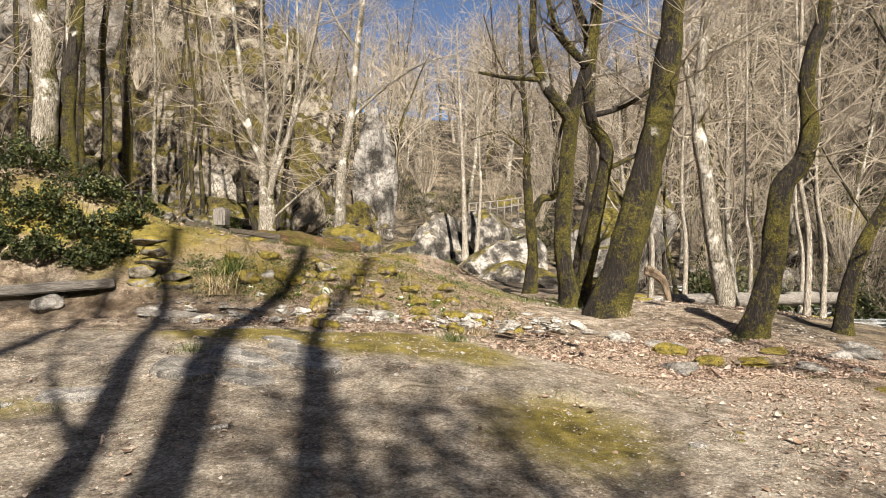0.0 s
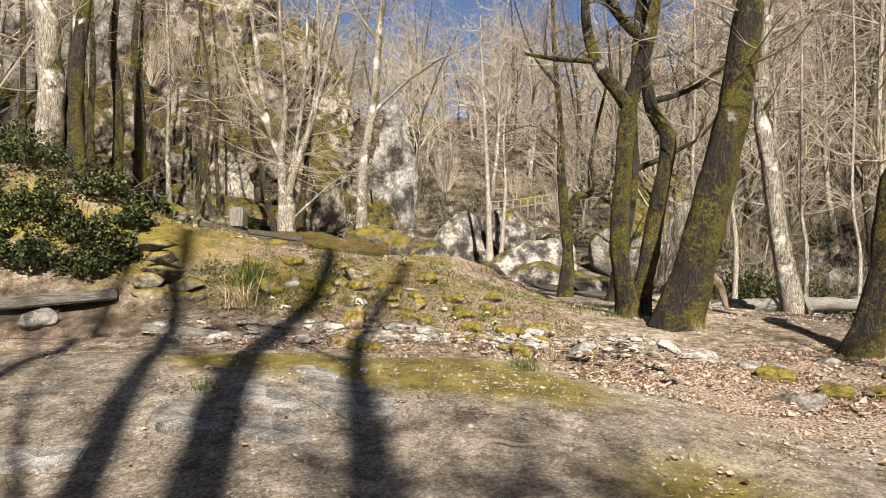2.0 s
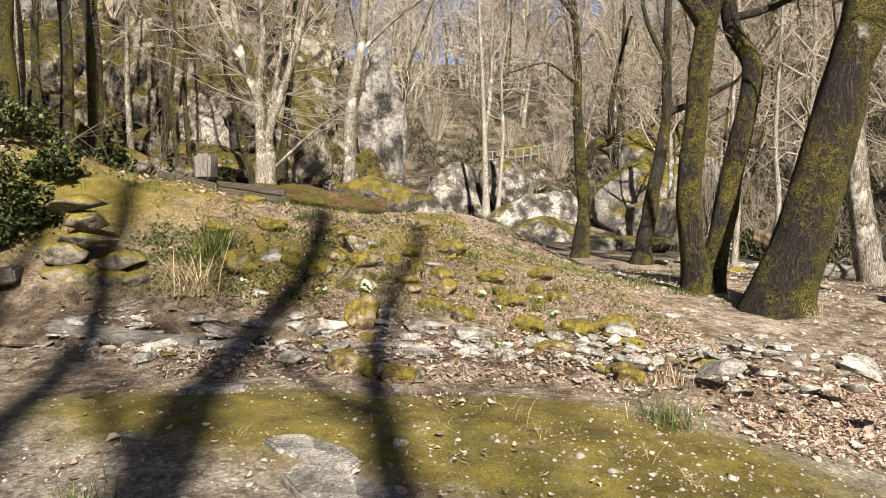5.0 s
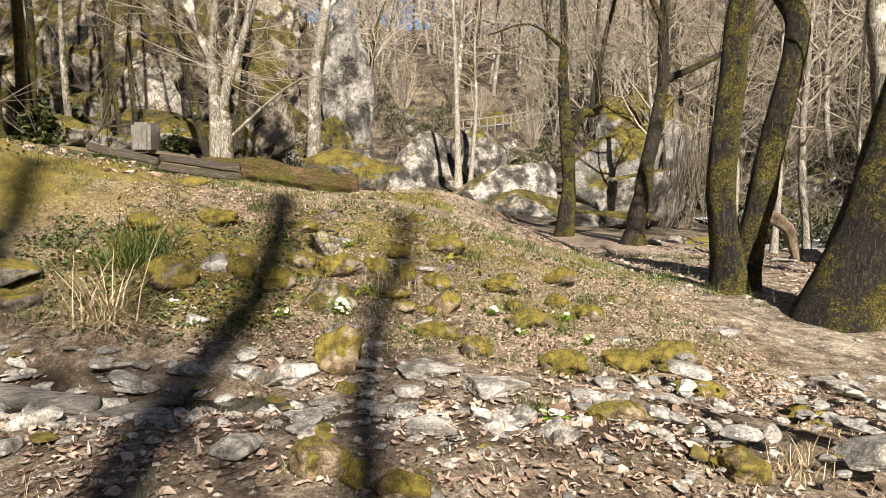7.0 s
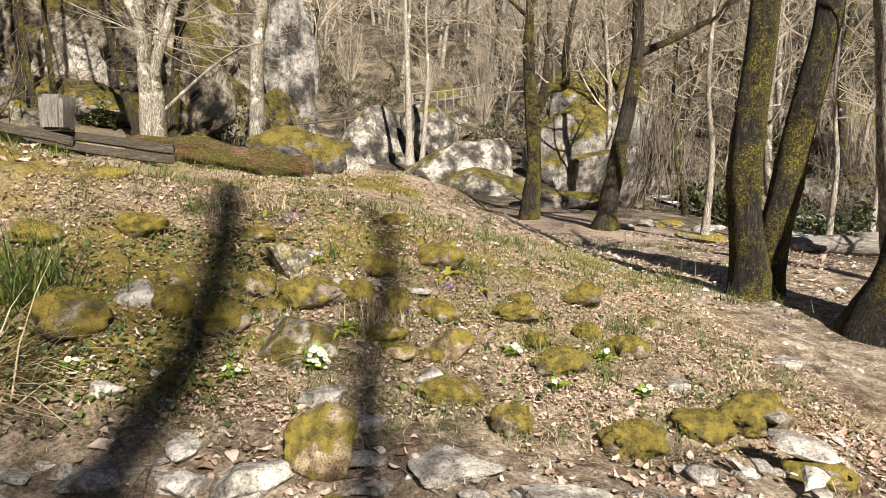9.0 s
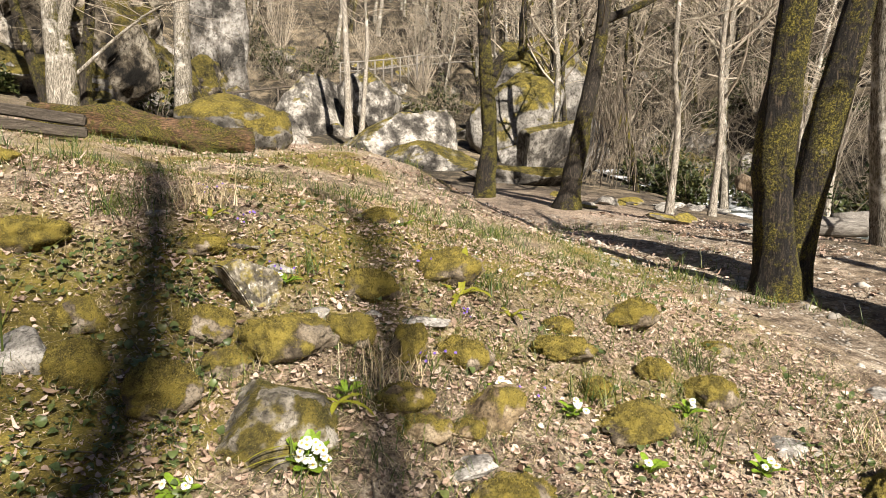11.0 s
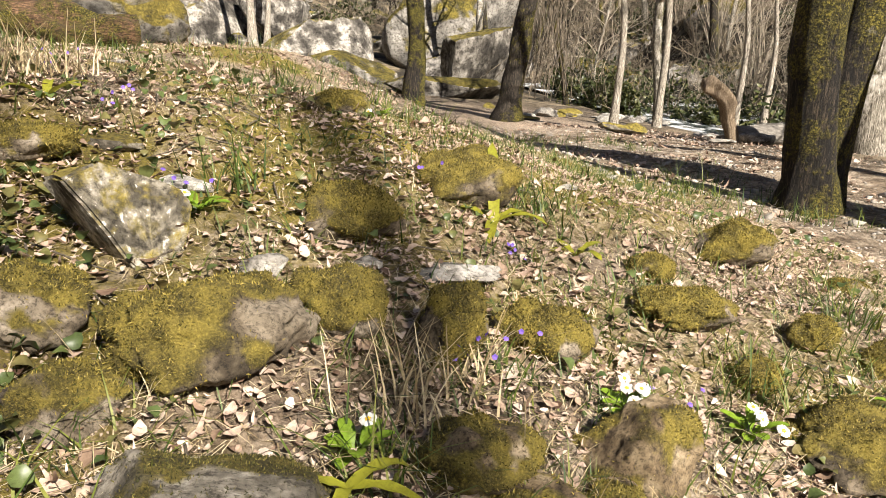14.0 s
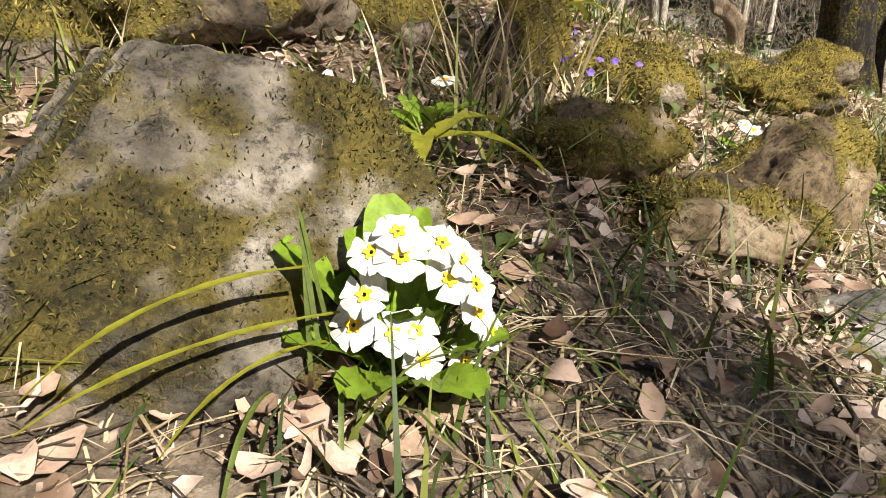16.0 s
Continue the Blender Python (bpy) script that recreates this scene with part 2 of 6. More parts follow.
M_half = rock_material("thinly_mossed_stone", [(0.3, (0.1, 0.07, 0.038)), (0.5, (0.26, 0.195, 0.115)), (0.72, (0.45, 0.365, 0.245))], 7.0, 0.55, 90.0, 1.0, 0.0, 0.012, True)
M_moss = rock_material("thick_moss_stone", [(0.3, (0.07, 0.055, 0.035)), (0.5, (0.18, 0.145, 0.1)), (0.72, (0.34, 0.29, 0.22))], 7.0, 1.05, 90.0, 1.0, 0.0, 0.014, True)
M_bark_moss = bark_material("mossy_bark", [(0.36, (0.004, 0.0035, 0.003)), (0.54, (0.016, 0.013, 0.01)), (0.66, (0.085, 0.064, 0.042))], 0.56, 0.02)
M_bark_dark = bark_material("dark_bark", [(0.36, (0.005, 0.004, 0.0035)), (0.54, (0.026, 0.021, 0.015)), (0.7, (0.12, 0.096, 0.07))], 0.46, 0.04)
M_bark_pale = bark_material("pale_bark", [(0.36, (0.03, 0.025, 0.018)), (0.5, (0.17, 0.15, 0.115)), (0.66, (0.48, 0.44, 0.37))], 0.3, 0.25)
M_bark_birch = bark_material("pale_grey_bark", [(0.36, (0.06, 0.05, 0.038)), (0.5, (0.25, 0.22, 0.175)), (0.64, (0.5, 0.455, 0.38))], 0.16, 0.15)
M_twig = bark_material("pale_twig_bark", [(0.3, (0.24, 0.195, 0.14)), (0.55, (0.43, 0.37, 0.285)), (0.75, (0.62, 0.55, 0.45))])
M_twig_brown = bark_material("brown_twig_bark", [(0.3, (0.1, 0.08, 0.055)), (0.55, (0.2, 0.165, 0.12)), (0.75, (0.34, 0.29, 0.22))])
M_wood = bark_material("weathered_grey_timber", [(0.3, (0.07, 0.06, 0.05)), (0.55, (0.24, 0.22, 0.19)), (0.75, (0.44, 0.41, 0.36))], along="x")
M_wood_dark = bark_material("dark_damp_timber", [(0.3, (0.035, 0.028, 0.02)), (0.55, (0.1, 0.082, 0.062)), (0.75, (0.2, 0.17, 0.13))], along="x")
M_rot = bark_material("rotten_log_bark", [(0.36, (0.015, 0.009, 0.005)), (0.5, (0.09, 0.05, 0.025)), (0.68, (0.3, 0.18, 0.1))], 0.55, along="x")
M_litter = leafy("dry_beech_leaves", [(0.0, (0.08, 0.045, 0.028)), (0.25, (0.3, 0.21, 0.145)), (0.55, (0.44, 0.325, 0.25)), (0.85, (0.54, 0.42, 0.335)), (1.0, (0.62, 0.52, 0.43))], 0.6, 0.15)
M_straw = leafy("dry_straw_grass", [(0.0, (0.27, 0.2, 0.1)), (0.5, (0.52, 0.42, 0.25)), (1.0, (0.68, 0.59, 0.4))], 0.6, 0.2)
M_grass = leafy("green_grass", [(0.0, (0.03, 0.055, 0.012)), (0.5, (0.075, 0.115, 0.022)), (1.0, (0.19, 0.2, 0.04))], 0.5, 0.25)
M_ivy = leafy("dark_ivy_leaf", [(0.0, (0.02, 0.032, 0.012)), (0.6, (0.045, 0.06, 0.018)), (1.0, (0.13, 0.125, 0.04))], 0.5, 0.15)
M_ground_leaf = leafy("ground_leaf", [(0.0, (0.05, 0.075, 0.025)), (0.6, (0.1, 0.13, 0.04)), (1.0, (0.16, 0.13, 0.05))], 0.4, 0.2)
M_fern = leafy("hart_tongue_leaf", [(0.0, (0.13, 0.15, 0.015)), (0.6, (0.24, 0.24, 0.025)), (1.0, (0.34, 0.26, 0.04))], 0.4, 0.3)
M_prim_leaf = leafy("primrose_leaf", [(0.0, (0.13, 0.24, 0.02)), (1.0, (0.25, 0.36, 0.035))], 0.45, 0.35)
M_petal = leafy("primrose_petal", [(0.0, (0.6, 0.6, 0.54)), (1.0, (0.68, 0.68, 0.63))], 0.6, 0.2)
M_petal_eye = leafy("primrose_yellow_eye", [(0.0, (0.8, 0.5, 0.015)), (1.0, (0.85, 0.56, 0.02))], 0.6, 0.1)
M_violet = leafy("violet_petal", [(0.0, (0.12, 0.06, 0.38)), (1.0, (0.25, 0.16, 0.6))], 0.6, 0.25)
M_evergreen = leafy("evergreen_shrub_leaf", [(0.0, (0.02, 0.03, 0.01)), (0.6, (0.055, 0.065, 0.02)), (1.0, (0.11, 0.11, 0.04))], 0.4, 0.15)

# ---- the ground ----
LEFT_Y = [-30, -8, 0, 4, 6, 7, 8.5, 9.2, 9.8, 10.3, 10.8, 11.4, 12.4, 13.7, 16, 22, 27, 32, 42, 46, 56, 66, 90, 140]
LEFT_Z = [-0.8, -0.3, -0.05, 0.02, 0.2, 0.36, 0.43, 0.33, 0.44, 0.36, 0.45, 0.6, 0.89, 1.33, 1.27, 1.25, 1.1, 0.3, -0.2, 0.4, 2.2, 5.4, 13.5, 27]
RIGHT_Y = [-30, -8, 0, 5, 9, 11, 14, 18, 23, 30, 42, 48, 56, 66, 90, 140]
RIGHT_Z = [-0.8, -0.3, -0.05, -0.08, -0.12, -0.02, 0.19, 0.1, -0.25, -0.4, -0.3, 0.3, 2.0, 5.4, 13.5, 27]


def height(x, y, detail=True):
    """The ground: a gravel flat, a stony runnel, a mossy bank, a path beside it, a river bed and two wooded valley
    sides, plus added unseen slopes behind.
    """
    x, y = np.asarray(x, float), np.asarray(y, float)
    zl = sum(np.interp(y + o, LEFT_Y, LEFT_Z) for o in (-0.3, 0, 0.3)) / 3
    zr = sum(np.interp(y + o, RIGHT_Y, RIGHT_Z) for o in (-0.5, 0, 0.5)) / 3
    zf = np.interp(y, [0, 27, 45, 70, 140], [0, 1.2, 2.0, 9.0, 21.0])
    far_left = sm(-5, -9, x) * sm(24, 30, y)
    zl = zl * (1 - far_left) + np.maximum(zl, zf) * far_left
    crest = sm(10.2, 11.4, y) * sm(22, 16, y)
    z = zl + (zr - zl) * sm(-1.0 - 1.9 * crest, 3.0 - 0.2 * crest, x)
    z = z + 0.11 * np.clip(-2.2 - x, 0, 2.5) * sm(10.3, 12.2, y) * sm(18, 14, y)
    z = z - 0.13 * np.exp(-((y - 10.38) / 0.2) ** 2) * sm(-1.3, -2.0, x)
    z = z + 0.16 * np.clip(-3.2 - x, 0, 9) * sm(12, 16.5, y)
    z = z + 1.25 * np.exp(-((x + 8.2) / 2.0) ** 2 - ((y - 13.4) / 1.6) ** 2)
    z = z - 0.09 * np.exp(-((x + 0.75) / 0.7) ** 2 - ((y - 12.05) / 0.55) ** 2)
    z = z - 0.07 * np.clip(x - 5, 0, 7) * sm(2, 8, y)
    z = z - 0.9 * np.exp(-((x - 14 - 0.12 * (y - 20)) / 3.0) ** 2) * sm(6, 14, y)
    # right valley side, carried on behind the walker to hold off sky light
    z = z + 0.8 * np.clip(x - 18 - 0.1 * (y - 20), 0, 90) * sm(-70, -30, y)
    # unseen rises behind and to the rear left, added to block low sky light
    z = z + 0.55 * np.clip(-26 - y, 0, 90) + 0.6 * np.clip(-20 - x, 0, 90) * sm(26, 6, y)
    z = z + 0.75 * np.clip(-17 - x - 0.12 * (y - 30), 0, 90) * sm(6, 26, y)
    if detail:
        p = np.stack([x, y, z * 0], -1).reshape(-1, 3)
        on_bank = (sm(10.4, 11.6, y) * sm(3.5, 0.5, x)).reshape(-1)
        n = 0.03 * fbm(p * 0.9, 3) + (0.012 + 0.03 * on_bank) * fbm(p * 3.1 + 5, 4)
        far = sm(30, 60, np.hypot(x, y)).reshape(-1)
        z = z + (n + far * 0.8 * fbm(p * 0.13, 4)).reshape(z.shape)
    return z


def axis(lo, a, b, hi, step, grow):
    mid = list(np.arange(a, b + 1e-6, step))
    s, v = step, b
    while v < hi:
        s *= grow
        v += s
        mid.append(v)
    s, v = step, a
    while v > lo:
        s *= grow
        v -= s
        mid.insert(0, v)
    return np.array(mid)


def ground_material():
    m, nt, b = material("forest_ground", 0.95)
    at = {}
    for key in ("moss", "path", "wet", "litter", "far"):
        a = nt.nodes.new("ShaderNodeAttribute")
        a.attribute_name = key
        at[key] = a.outputs["Fac"]
    tc = nt.nodes.new("ShaderNodeTexCoord").outputs["Object"]
    grit = noise_node(nt, 45, 8, 0.8, tc)
    mid = noise_node(nt, 5, 8, 0.72, tc)
    pebble = nt.nodes.new("ShaderNodeTexVoronoi")
    pebble.inputs["Scale"].default_value = 38
    pebble.inputs["Randomness"].default_value = 1.0
    nt.links.new(tc, pebble.inputs["Vector"])
    gap = ramp(nt, pebble.outputs["Distance"], [(0.15, (1, 1, 1)), (0.5, (0.72, 0.7, 0.67)), (0.75, (0.28, 0.25, 0.22))])
    tint = ramp(nt, pebble.outputs["Color"], [(0.1, (0.3, 0.28, 0.25)), (0.5, (0.75, 0.73, 0.7)), (0.9, (1, 1, 1))])
    speck = ramp(nt, grit, [(0.4, (0.08, 0.07, 0.06)), (0.5, (0.62, 0.6, 0.56)), (0.58, (1, 1, 1))])
    earth = mix(nt, 0.8, ramp(nt, mid, [(0.36, (0.09, 0.064, 0.04)), (0.5, (0.3, 0.235, 0.17)), (0.64, (0.62, 0.53, 0.41))]), speck, "MULTIPLY")
    gravel = mix(nt, 0.55, ramp(nt, mid, [(0.36, (0.24, 0.19, 0.14)), (0.48, (0.48, 0.42, 0.335)), (0.62, (0.72, 0.65, 0.54))]), speck, "MULTIPLY")
    gravel = mix(nt, 0.6, mix(nt, 0.5, gravel, gap, "MULTIPLY"), tint, "MULTIPLY")
    leaf = ramp(nt, noise_node(nt, 34, 6, 0.75, tc), [(0.4, (0.03, 0.02, 0.013)), (0.48, (0.22, 0.165, 0.115)), (0.58, (0.54, 0.44, 0.34))])
    mossy = mix(nt, 0.5, ramp(nt, noise_node(nt, 120, 6, 0.75, tc), MOSS), ramp(nt, mid, [(0.35, (0.07, 0.058, 0.015)), (0.65, (0.32, 0.26, 0.045))]))
    col = mix(nt, ramp(nt, calc(nt, "ADD", at["path"], calc(nt, "MULTIPLY", mid, 0.5)), grey(0.55, 0, 0.95, 1)), earth, gravel)
    col = mix(nt, ramp(nt, calc(nt, "ADD", at["litter"], calc(nt, "MULTIPLY", noise_node(nt, 2.3, 6, 0.7, tc), 0.6)), grey(0.7, 0, 1.0, 1)), col, leaf)
    edge = noise_node(nt, 2.6, 8, 0.7, tc)
    mask = ramp(nt, calc(nt, "MULTIPLY", at["moss"], calc(nt, "ADD", calc(nt, "MULTIPLY", noise_node(nt, 14, 6, 0.7, tc), 0.6), calc(nt, "MULTIPLY", edge, 0.7))), grey(0.3, 0, 0.62, 1))
    col = mix(nt, mask, col, mossy)
    col = mix(nt, 0.7, col, ramp(nt, noise_node(nt, 0.9, 7, 0.7, tc), [(0.38, (0.66, 0.61, 0.54)), (0.56, (1, 1, 1))]), "MULTIPLY")
    # distant ground gets a darker colour, standing in for the shade of the woods
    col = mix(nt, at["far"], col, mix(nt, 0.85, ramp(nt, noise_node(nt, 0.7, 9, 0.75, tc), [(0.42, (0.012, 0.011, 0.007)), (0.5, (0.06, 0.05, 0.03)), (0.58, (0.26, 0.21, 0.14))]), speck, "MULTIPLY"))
    col = mix(nt, at["wet"], col, mix(nt, 1.0, col, (0.42, 0.4, 0.38), "MULTIPLY"))
    nt.links.new(col, b.inputs["Base Color"])
    rough = nt.nodes.new("ShaderNodeMapRange")
    nt.links.new(at["wet"], rough.inputs[0])
    rough.inputs[3].default_value, rough.inputs[4].default_value = 0.95, 0.35
    nt.links.new(rough.outputs[0], b.inputs["Roughness"])
    bump(nt, b, calc(nt, "ADD", calc(nt, "MULTIPLY", grit, 0.6), calc(nt, "MULTIPLY", noise_node(nt, 22, 6, 0.7, tc), 0.5)), 1.0, 0.035)
    return m


def runnel(x):
    """The line of the little stream across the flat."""
    return 10.2 + 0.06 * np.clip(x + 1.5, 0, 6) - 0.22 * np.clip(-2.2 - x, -1, 3) * -1.0


gx = axis(-160, -4.6, 4.0, 170, 0.05, 1.075)
gy = axis(-120, 4.4, 15.0, 330, 0.05, 1.065)
X, Y = np.meshgrid(gx, gy)
Z = height(X, Y)
k = np.arange(len(gy) - 1)[:, None] * len(gx) + np.arange(len(gx) - 1)[None, :]
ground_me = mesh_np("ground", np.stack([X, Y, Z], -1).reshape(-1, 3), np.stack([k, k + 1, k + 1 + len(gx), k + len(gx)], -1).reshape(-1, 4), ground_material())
P2 = np.stack([X, Y, X * 0], -1).reshape(-1, 3)
blot = fbm(P2 * 0.7, 4).reshape(X.shape)
flat = sm(9.3, 8.6, Y) * sm(16, 10, np.abs(X))
moss_a = flat * np.clip(np.exp(-((X + 1.9) / 2.0) ** 2 - ((Y - 8.3 + 0.1 * X) / 0.85) ** 2) * 1.5 + np.exp(-((X - 1.0) / 0.9) ** 2 - ((Y - 5.4) / 1.3) ** 2) * 1.1 + np.exp(-((X + 3.6) / 0.9) ** 2 - ((Y - 5.6) / 0.5) ** 2) * 0.8 + np.exp(-((X + 0.2) / 1.2) ** 2 - ((Y - 7.7) / 0.8) ** 2) * 1.0, 0, 1)
bank = sm(10.9, 11.5, Y) * sm(2.6, 1.0, X - 0.12 * (Y - 12))
path = np.clip(sm(9.2, 8.4, Y) + 0.42 * sm(1.0, 2.2, X - 0.12 * (Y - 12)) * sm(4.6, 3.4, X - 0.1 * (Y - 12)) * sm(10.6, 11.5, Y) * sm(40, 30, Y), 0, 1)
wet = np.exp(-((Y - runnel(X)) / 0.36) ** 2) * sm(1.6, 0.4, X) * sm(-9, -6, X)
litter = np.clip(0.5 * sm(1.4, 3.0, X) * sm(9.0, 7.5, Y) * sm(3.0, 4.6, Y) + bank * (0.5 + 0.5 * blot) + sm(1.0, 2.6, X) * sm(11.2, 10.2, Y) * sm(7.0, 8.6, Y) + sm(18, 26, np.hypot(X - 1, Y)) * 0.9, 0, 1)
moss = np.clip(moss_a + bank * np.clip(0.5 + 0.8 * blot, 0, 1) * sm(30, 20, Y) + 0.6 * sm(-5, -9, X) * sm(11, 14, Y), 0, 1)
# "far" covers the darkened distant ground and a darker band right of the path
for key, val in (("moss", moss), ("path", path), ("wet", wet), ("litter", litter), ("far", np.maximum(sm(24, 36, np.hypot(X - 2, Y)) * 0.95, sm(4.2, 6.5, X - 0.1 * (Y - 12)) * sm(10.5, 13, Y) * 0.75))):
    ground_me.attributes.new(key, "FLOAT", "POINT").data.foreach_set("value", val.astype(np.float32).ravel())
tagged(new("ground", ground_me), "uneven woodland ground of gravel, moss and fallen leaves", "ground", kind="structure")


def hz(x, y):
    """The height of the ground sheet itself at one place."""
    i = min(max(int(np.searchsorted(gx, x)) - 1, 0), len(gx) - 2)
    j = min(max(int(np.searchsorted(gy, y)) - 1, 0), len(gy) - 2)
    u, w = (x - gx[i]) / (gx[i + 1] - gx[i]), (y - gy[j]) / (gy[j + 1] - gy[j])
    return float((Z[j, i] * (1 - u) + Z[j, i + 1] * u) * (1 - w) + (Z[j + 1, i] * (1 - u) + Z[j + 1, i + 1] * u) * w)


# ---- rocks ----
SPHERES = {}


def sphere(level):
    if level not in SPHERES:
        bm = bmesh.new()
        bmesh.ops.create_icosphere(bm, subdivisions=level, radius=1.0)
        bm.verts.ensure_lookup_table()
        SPHERES[level] = (np.array([v.co[:] for v in bm.verts]), np.array([[v.index for v in f.verts] for f in bm.faces]))
        bm.free()
    return SPHERES[level]


def rock_arrays(seed, size, level=3, facets=9, rough=0.12, fuzz=0.0, cut=0.72, base=None):
    """A stone: a ball cut by planes, roughened at several scales, scaled to size (full width, depth, height)."""
    rng = np.random.default_rng(seed)
    v, f = sphere(level)
    v = v.copy()
    r = np.ones(len(v))
    for _ in range(facets):
        n = rng.normal(size=3)
        n /= np.linalg.norm(n)
        d = v @ n
        lim = rng.uniform(cut - 0.14, cut + 0.16)
        r = np.minimum(r, np.where(d > 0.05, lim / np.maximum(d, 0.05), 9))
    v = v * r[:, None]
    v = v * (1 + rough * fbm(v * 2.2 + seed * 3.7, 4)[:, None])
    if level >= 6:
        crack = np.abs(vnoise(v * [6.5, 6.5, 2.2] + seed)) + 0.5 * np.abs(vnoise(v * [13, 13, 5] + seed))
        v = v * (0.93 + 0.1 * crack[:, None])
    if fuzz:
        v = v * (1 + fuzz * np.clip(v[:, 2:] + 0.3, 0, 1) * fbm(v * 16 + seed, 3)[:, None])
    lo, hi = v.min(0), v.max(0)
    v = (v - (lo + hi) / 2) / (hi - lo) * np.asarray(size)
    return v, f


def rock(name, label, category, x, y, size, mat, seed, level=3, turn=0.0, sink=0.3, facets=9, rough=0.12, fuzz=0.0, cut=0.72, group="", z=None, tip=0.0):
    if mat == M_boulder:
        facets, cut, rough = 15, 0.5, rough * 0.7
    v, f = rock_arrays(seed, size, level, facets, rough, fuzz, cut)
    ob = new(name, mesh_np(name, v, f, mat, mat != M_boulder))
    ob.matrix_world = pose(x, y, (hz(x, y) if z is None else z) + size[2] * (0.5 - sink), tip, 0, turn)
    return tagged(ob, label, category, group)


# ---- trees ----
def hero_tree(name, label, stems, limbs=(), mat=None, twig_mat=None, seed=0, twigs=60, twig_len=1.6, sides=14, rough=0.16, category="tree"):
    """A tree built along given trunks and limbs: each (points, first radius, last radius)."""
    rng = np.random.default_rng(seed)
    x, y, z = stems[0][0][0]
    root = thing(name, label, category, at=(x, y, z))
    off = np.array([x, y, z])
    anchors = []
    for kind, group in (("trunk", stems), ("limb", limbs)):
        for i, (pts, r0, r1) in enumerate(group):
            n = max(10, 5 * len(pts))
            path = spline(np.asarray(pts, float) - off, n)
            u = np.linspace(0, 1, n)
            rad = r0 + (r1 - r0) * u ** 0.8
            if kind == "trunk":
                path = np.vstack([path[0] - [0, 0, 0.25], path])
                rad = np.concatenate([[rad[0] * 1.5], rad])
                rad[1] *= 1.3
                rad[2] *= 1.1
            v, f = tube(path, rad, sides if kind == "trunk" else 9, rough, seed + i * 3.1)
            child(kind, mesh_np(kind, v, f, mat), root)
            lo = 0.45 if kind == "trunk" else 0.25
            for q in range(int(twigs * (0.5 if kind == "trunk" else 1.0) / max(1, len(group)))):
                k2 = int(rng.uniform(lo, 0.98) * (len(path) - 1))
                anchors.append((path[k2], rad[k2]))
    pile = Pile()
    for p, r in anchors:
        a = rng.uniform(0, 6.28)
        d = np.array([math.cos(a), math.sin(a), rng.uniform(-0.1, 1.0)])
        grow_twig(pile, rng, p, d / np.linalg.norm(d), twig_len * rng.uniform(0.5, 1.3), min(r * 0.4, 0.022), 2)
    if anchors:
        child("crown", pile.mesh("crown", twig_mat or M_twig), root)["kind"] = "stuff"
    return root


def grow_twig(pile, rng, p, d, length, r, depth, sides=3):
    n = 3 + min(depth, 2)
    pts = [np.array(p)]
    d = np.array(d)
    for _ in range(n - 1):
        d = d + rng.normal(size=3) * 0.16 + [0, 0, 0.05]
        d /= np.linalg.norm(d)
        pts.append(pts[-1] + d * length / (n - 1))
    pile.add(*tube(pts, np.linspace(r, r * 0.3, n), sides))
    if depth:
        for _ in range(rng.integers(2, 5)):
            k2 = rng.integers(1, n)
            side = rng.normal(size=3)
            e = d * 0.8 + side / np.linalg.norm(side) * 0.75
            grow_twig(pile, rng, pts[k2], e / np.linalg.norm(e), length * rng.uniform(0.4, 0.65), r * 0.55, depth - 1, sides)


def wild_tree(seed, tall, r0, branches, lean=0.06, crown=0.3, depth=2, spread=0.8, blen=0.28, sides=7, tsides=3, wobble=0.07, thick=0.5):
    """Arrays of a bare forest tree: the trunk, and its boughs with twigs."""
    rng = np.random.default_rng(seed)
    n = 12
    pts = [np.zeros(3) - [0, 0, 0.3]]
    d = np.array([rng.normal() * lean, rng.normal() * lean, 1.0])
    for _ in range(n - 1):
        d = d + np.array([rng.normal() * wobble, rng.normal() * wobble, 0.06])
        d /= np.linalg.norm(d)
        pts.append(pts[-1] + d * tall / (n - 1))
    path = spline(pts, 22)
    rad = r0 * (1 - np.linspace(0, 1, 22) ** 1.1 * 0.93)
    rad[0] *= 1.4
    trunk, pile = Pile(), Pile()
    trunk.add(*tube(path, rad, sides, 0.14, seed))
    for i in range(branches):
        u = crown + (1 - crown) * (i + rng.uniform()) / branches
        k2 = min(21, int(u * 21))
        a = i * 2.4 + rng.uniform(-0.5, 0.5)
        e = np.array([math.cos(a) * spread, math.sin(a) * spread, rng.uniform(0.15, 0.9)])
        grow_twig(pile, rng, path[k2], e / np.linalg.norm(e), tall * blen * rng.uniform(0.5, 1.1) * (1.15 - 0.75 * u), max(0.006, rad[k2] * thick), depth, tsides)
    return trunk, pile


def tree_kind(name, label, seed, mat, twig_mat, **kw):
    trunk, pile = wild_tree(seed, **kw)
    root = thing(name, label, "tree")
    child("trunk", trunk.mesh("trunk", mat), root)
    child("crown", pile.mesh("crown", twig_mat), root)["kind"] = "stuff"
    return root


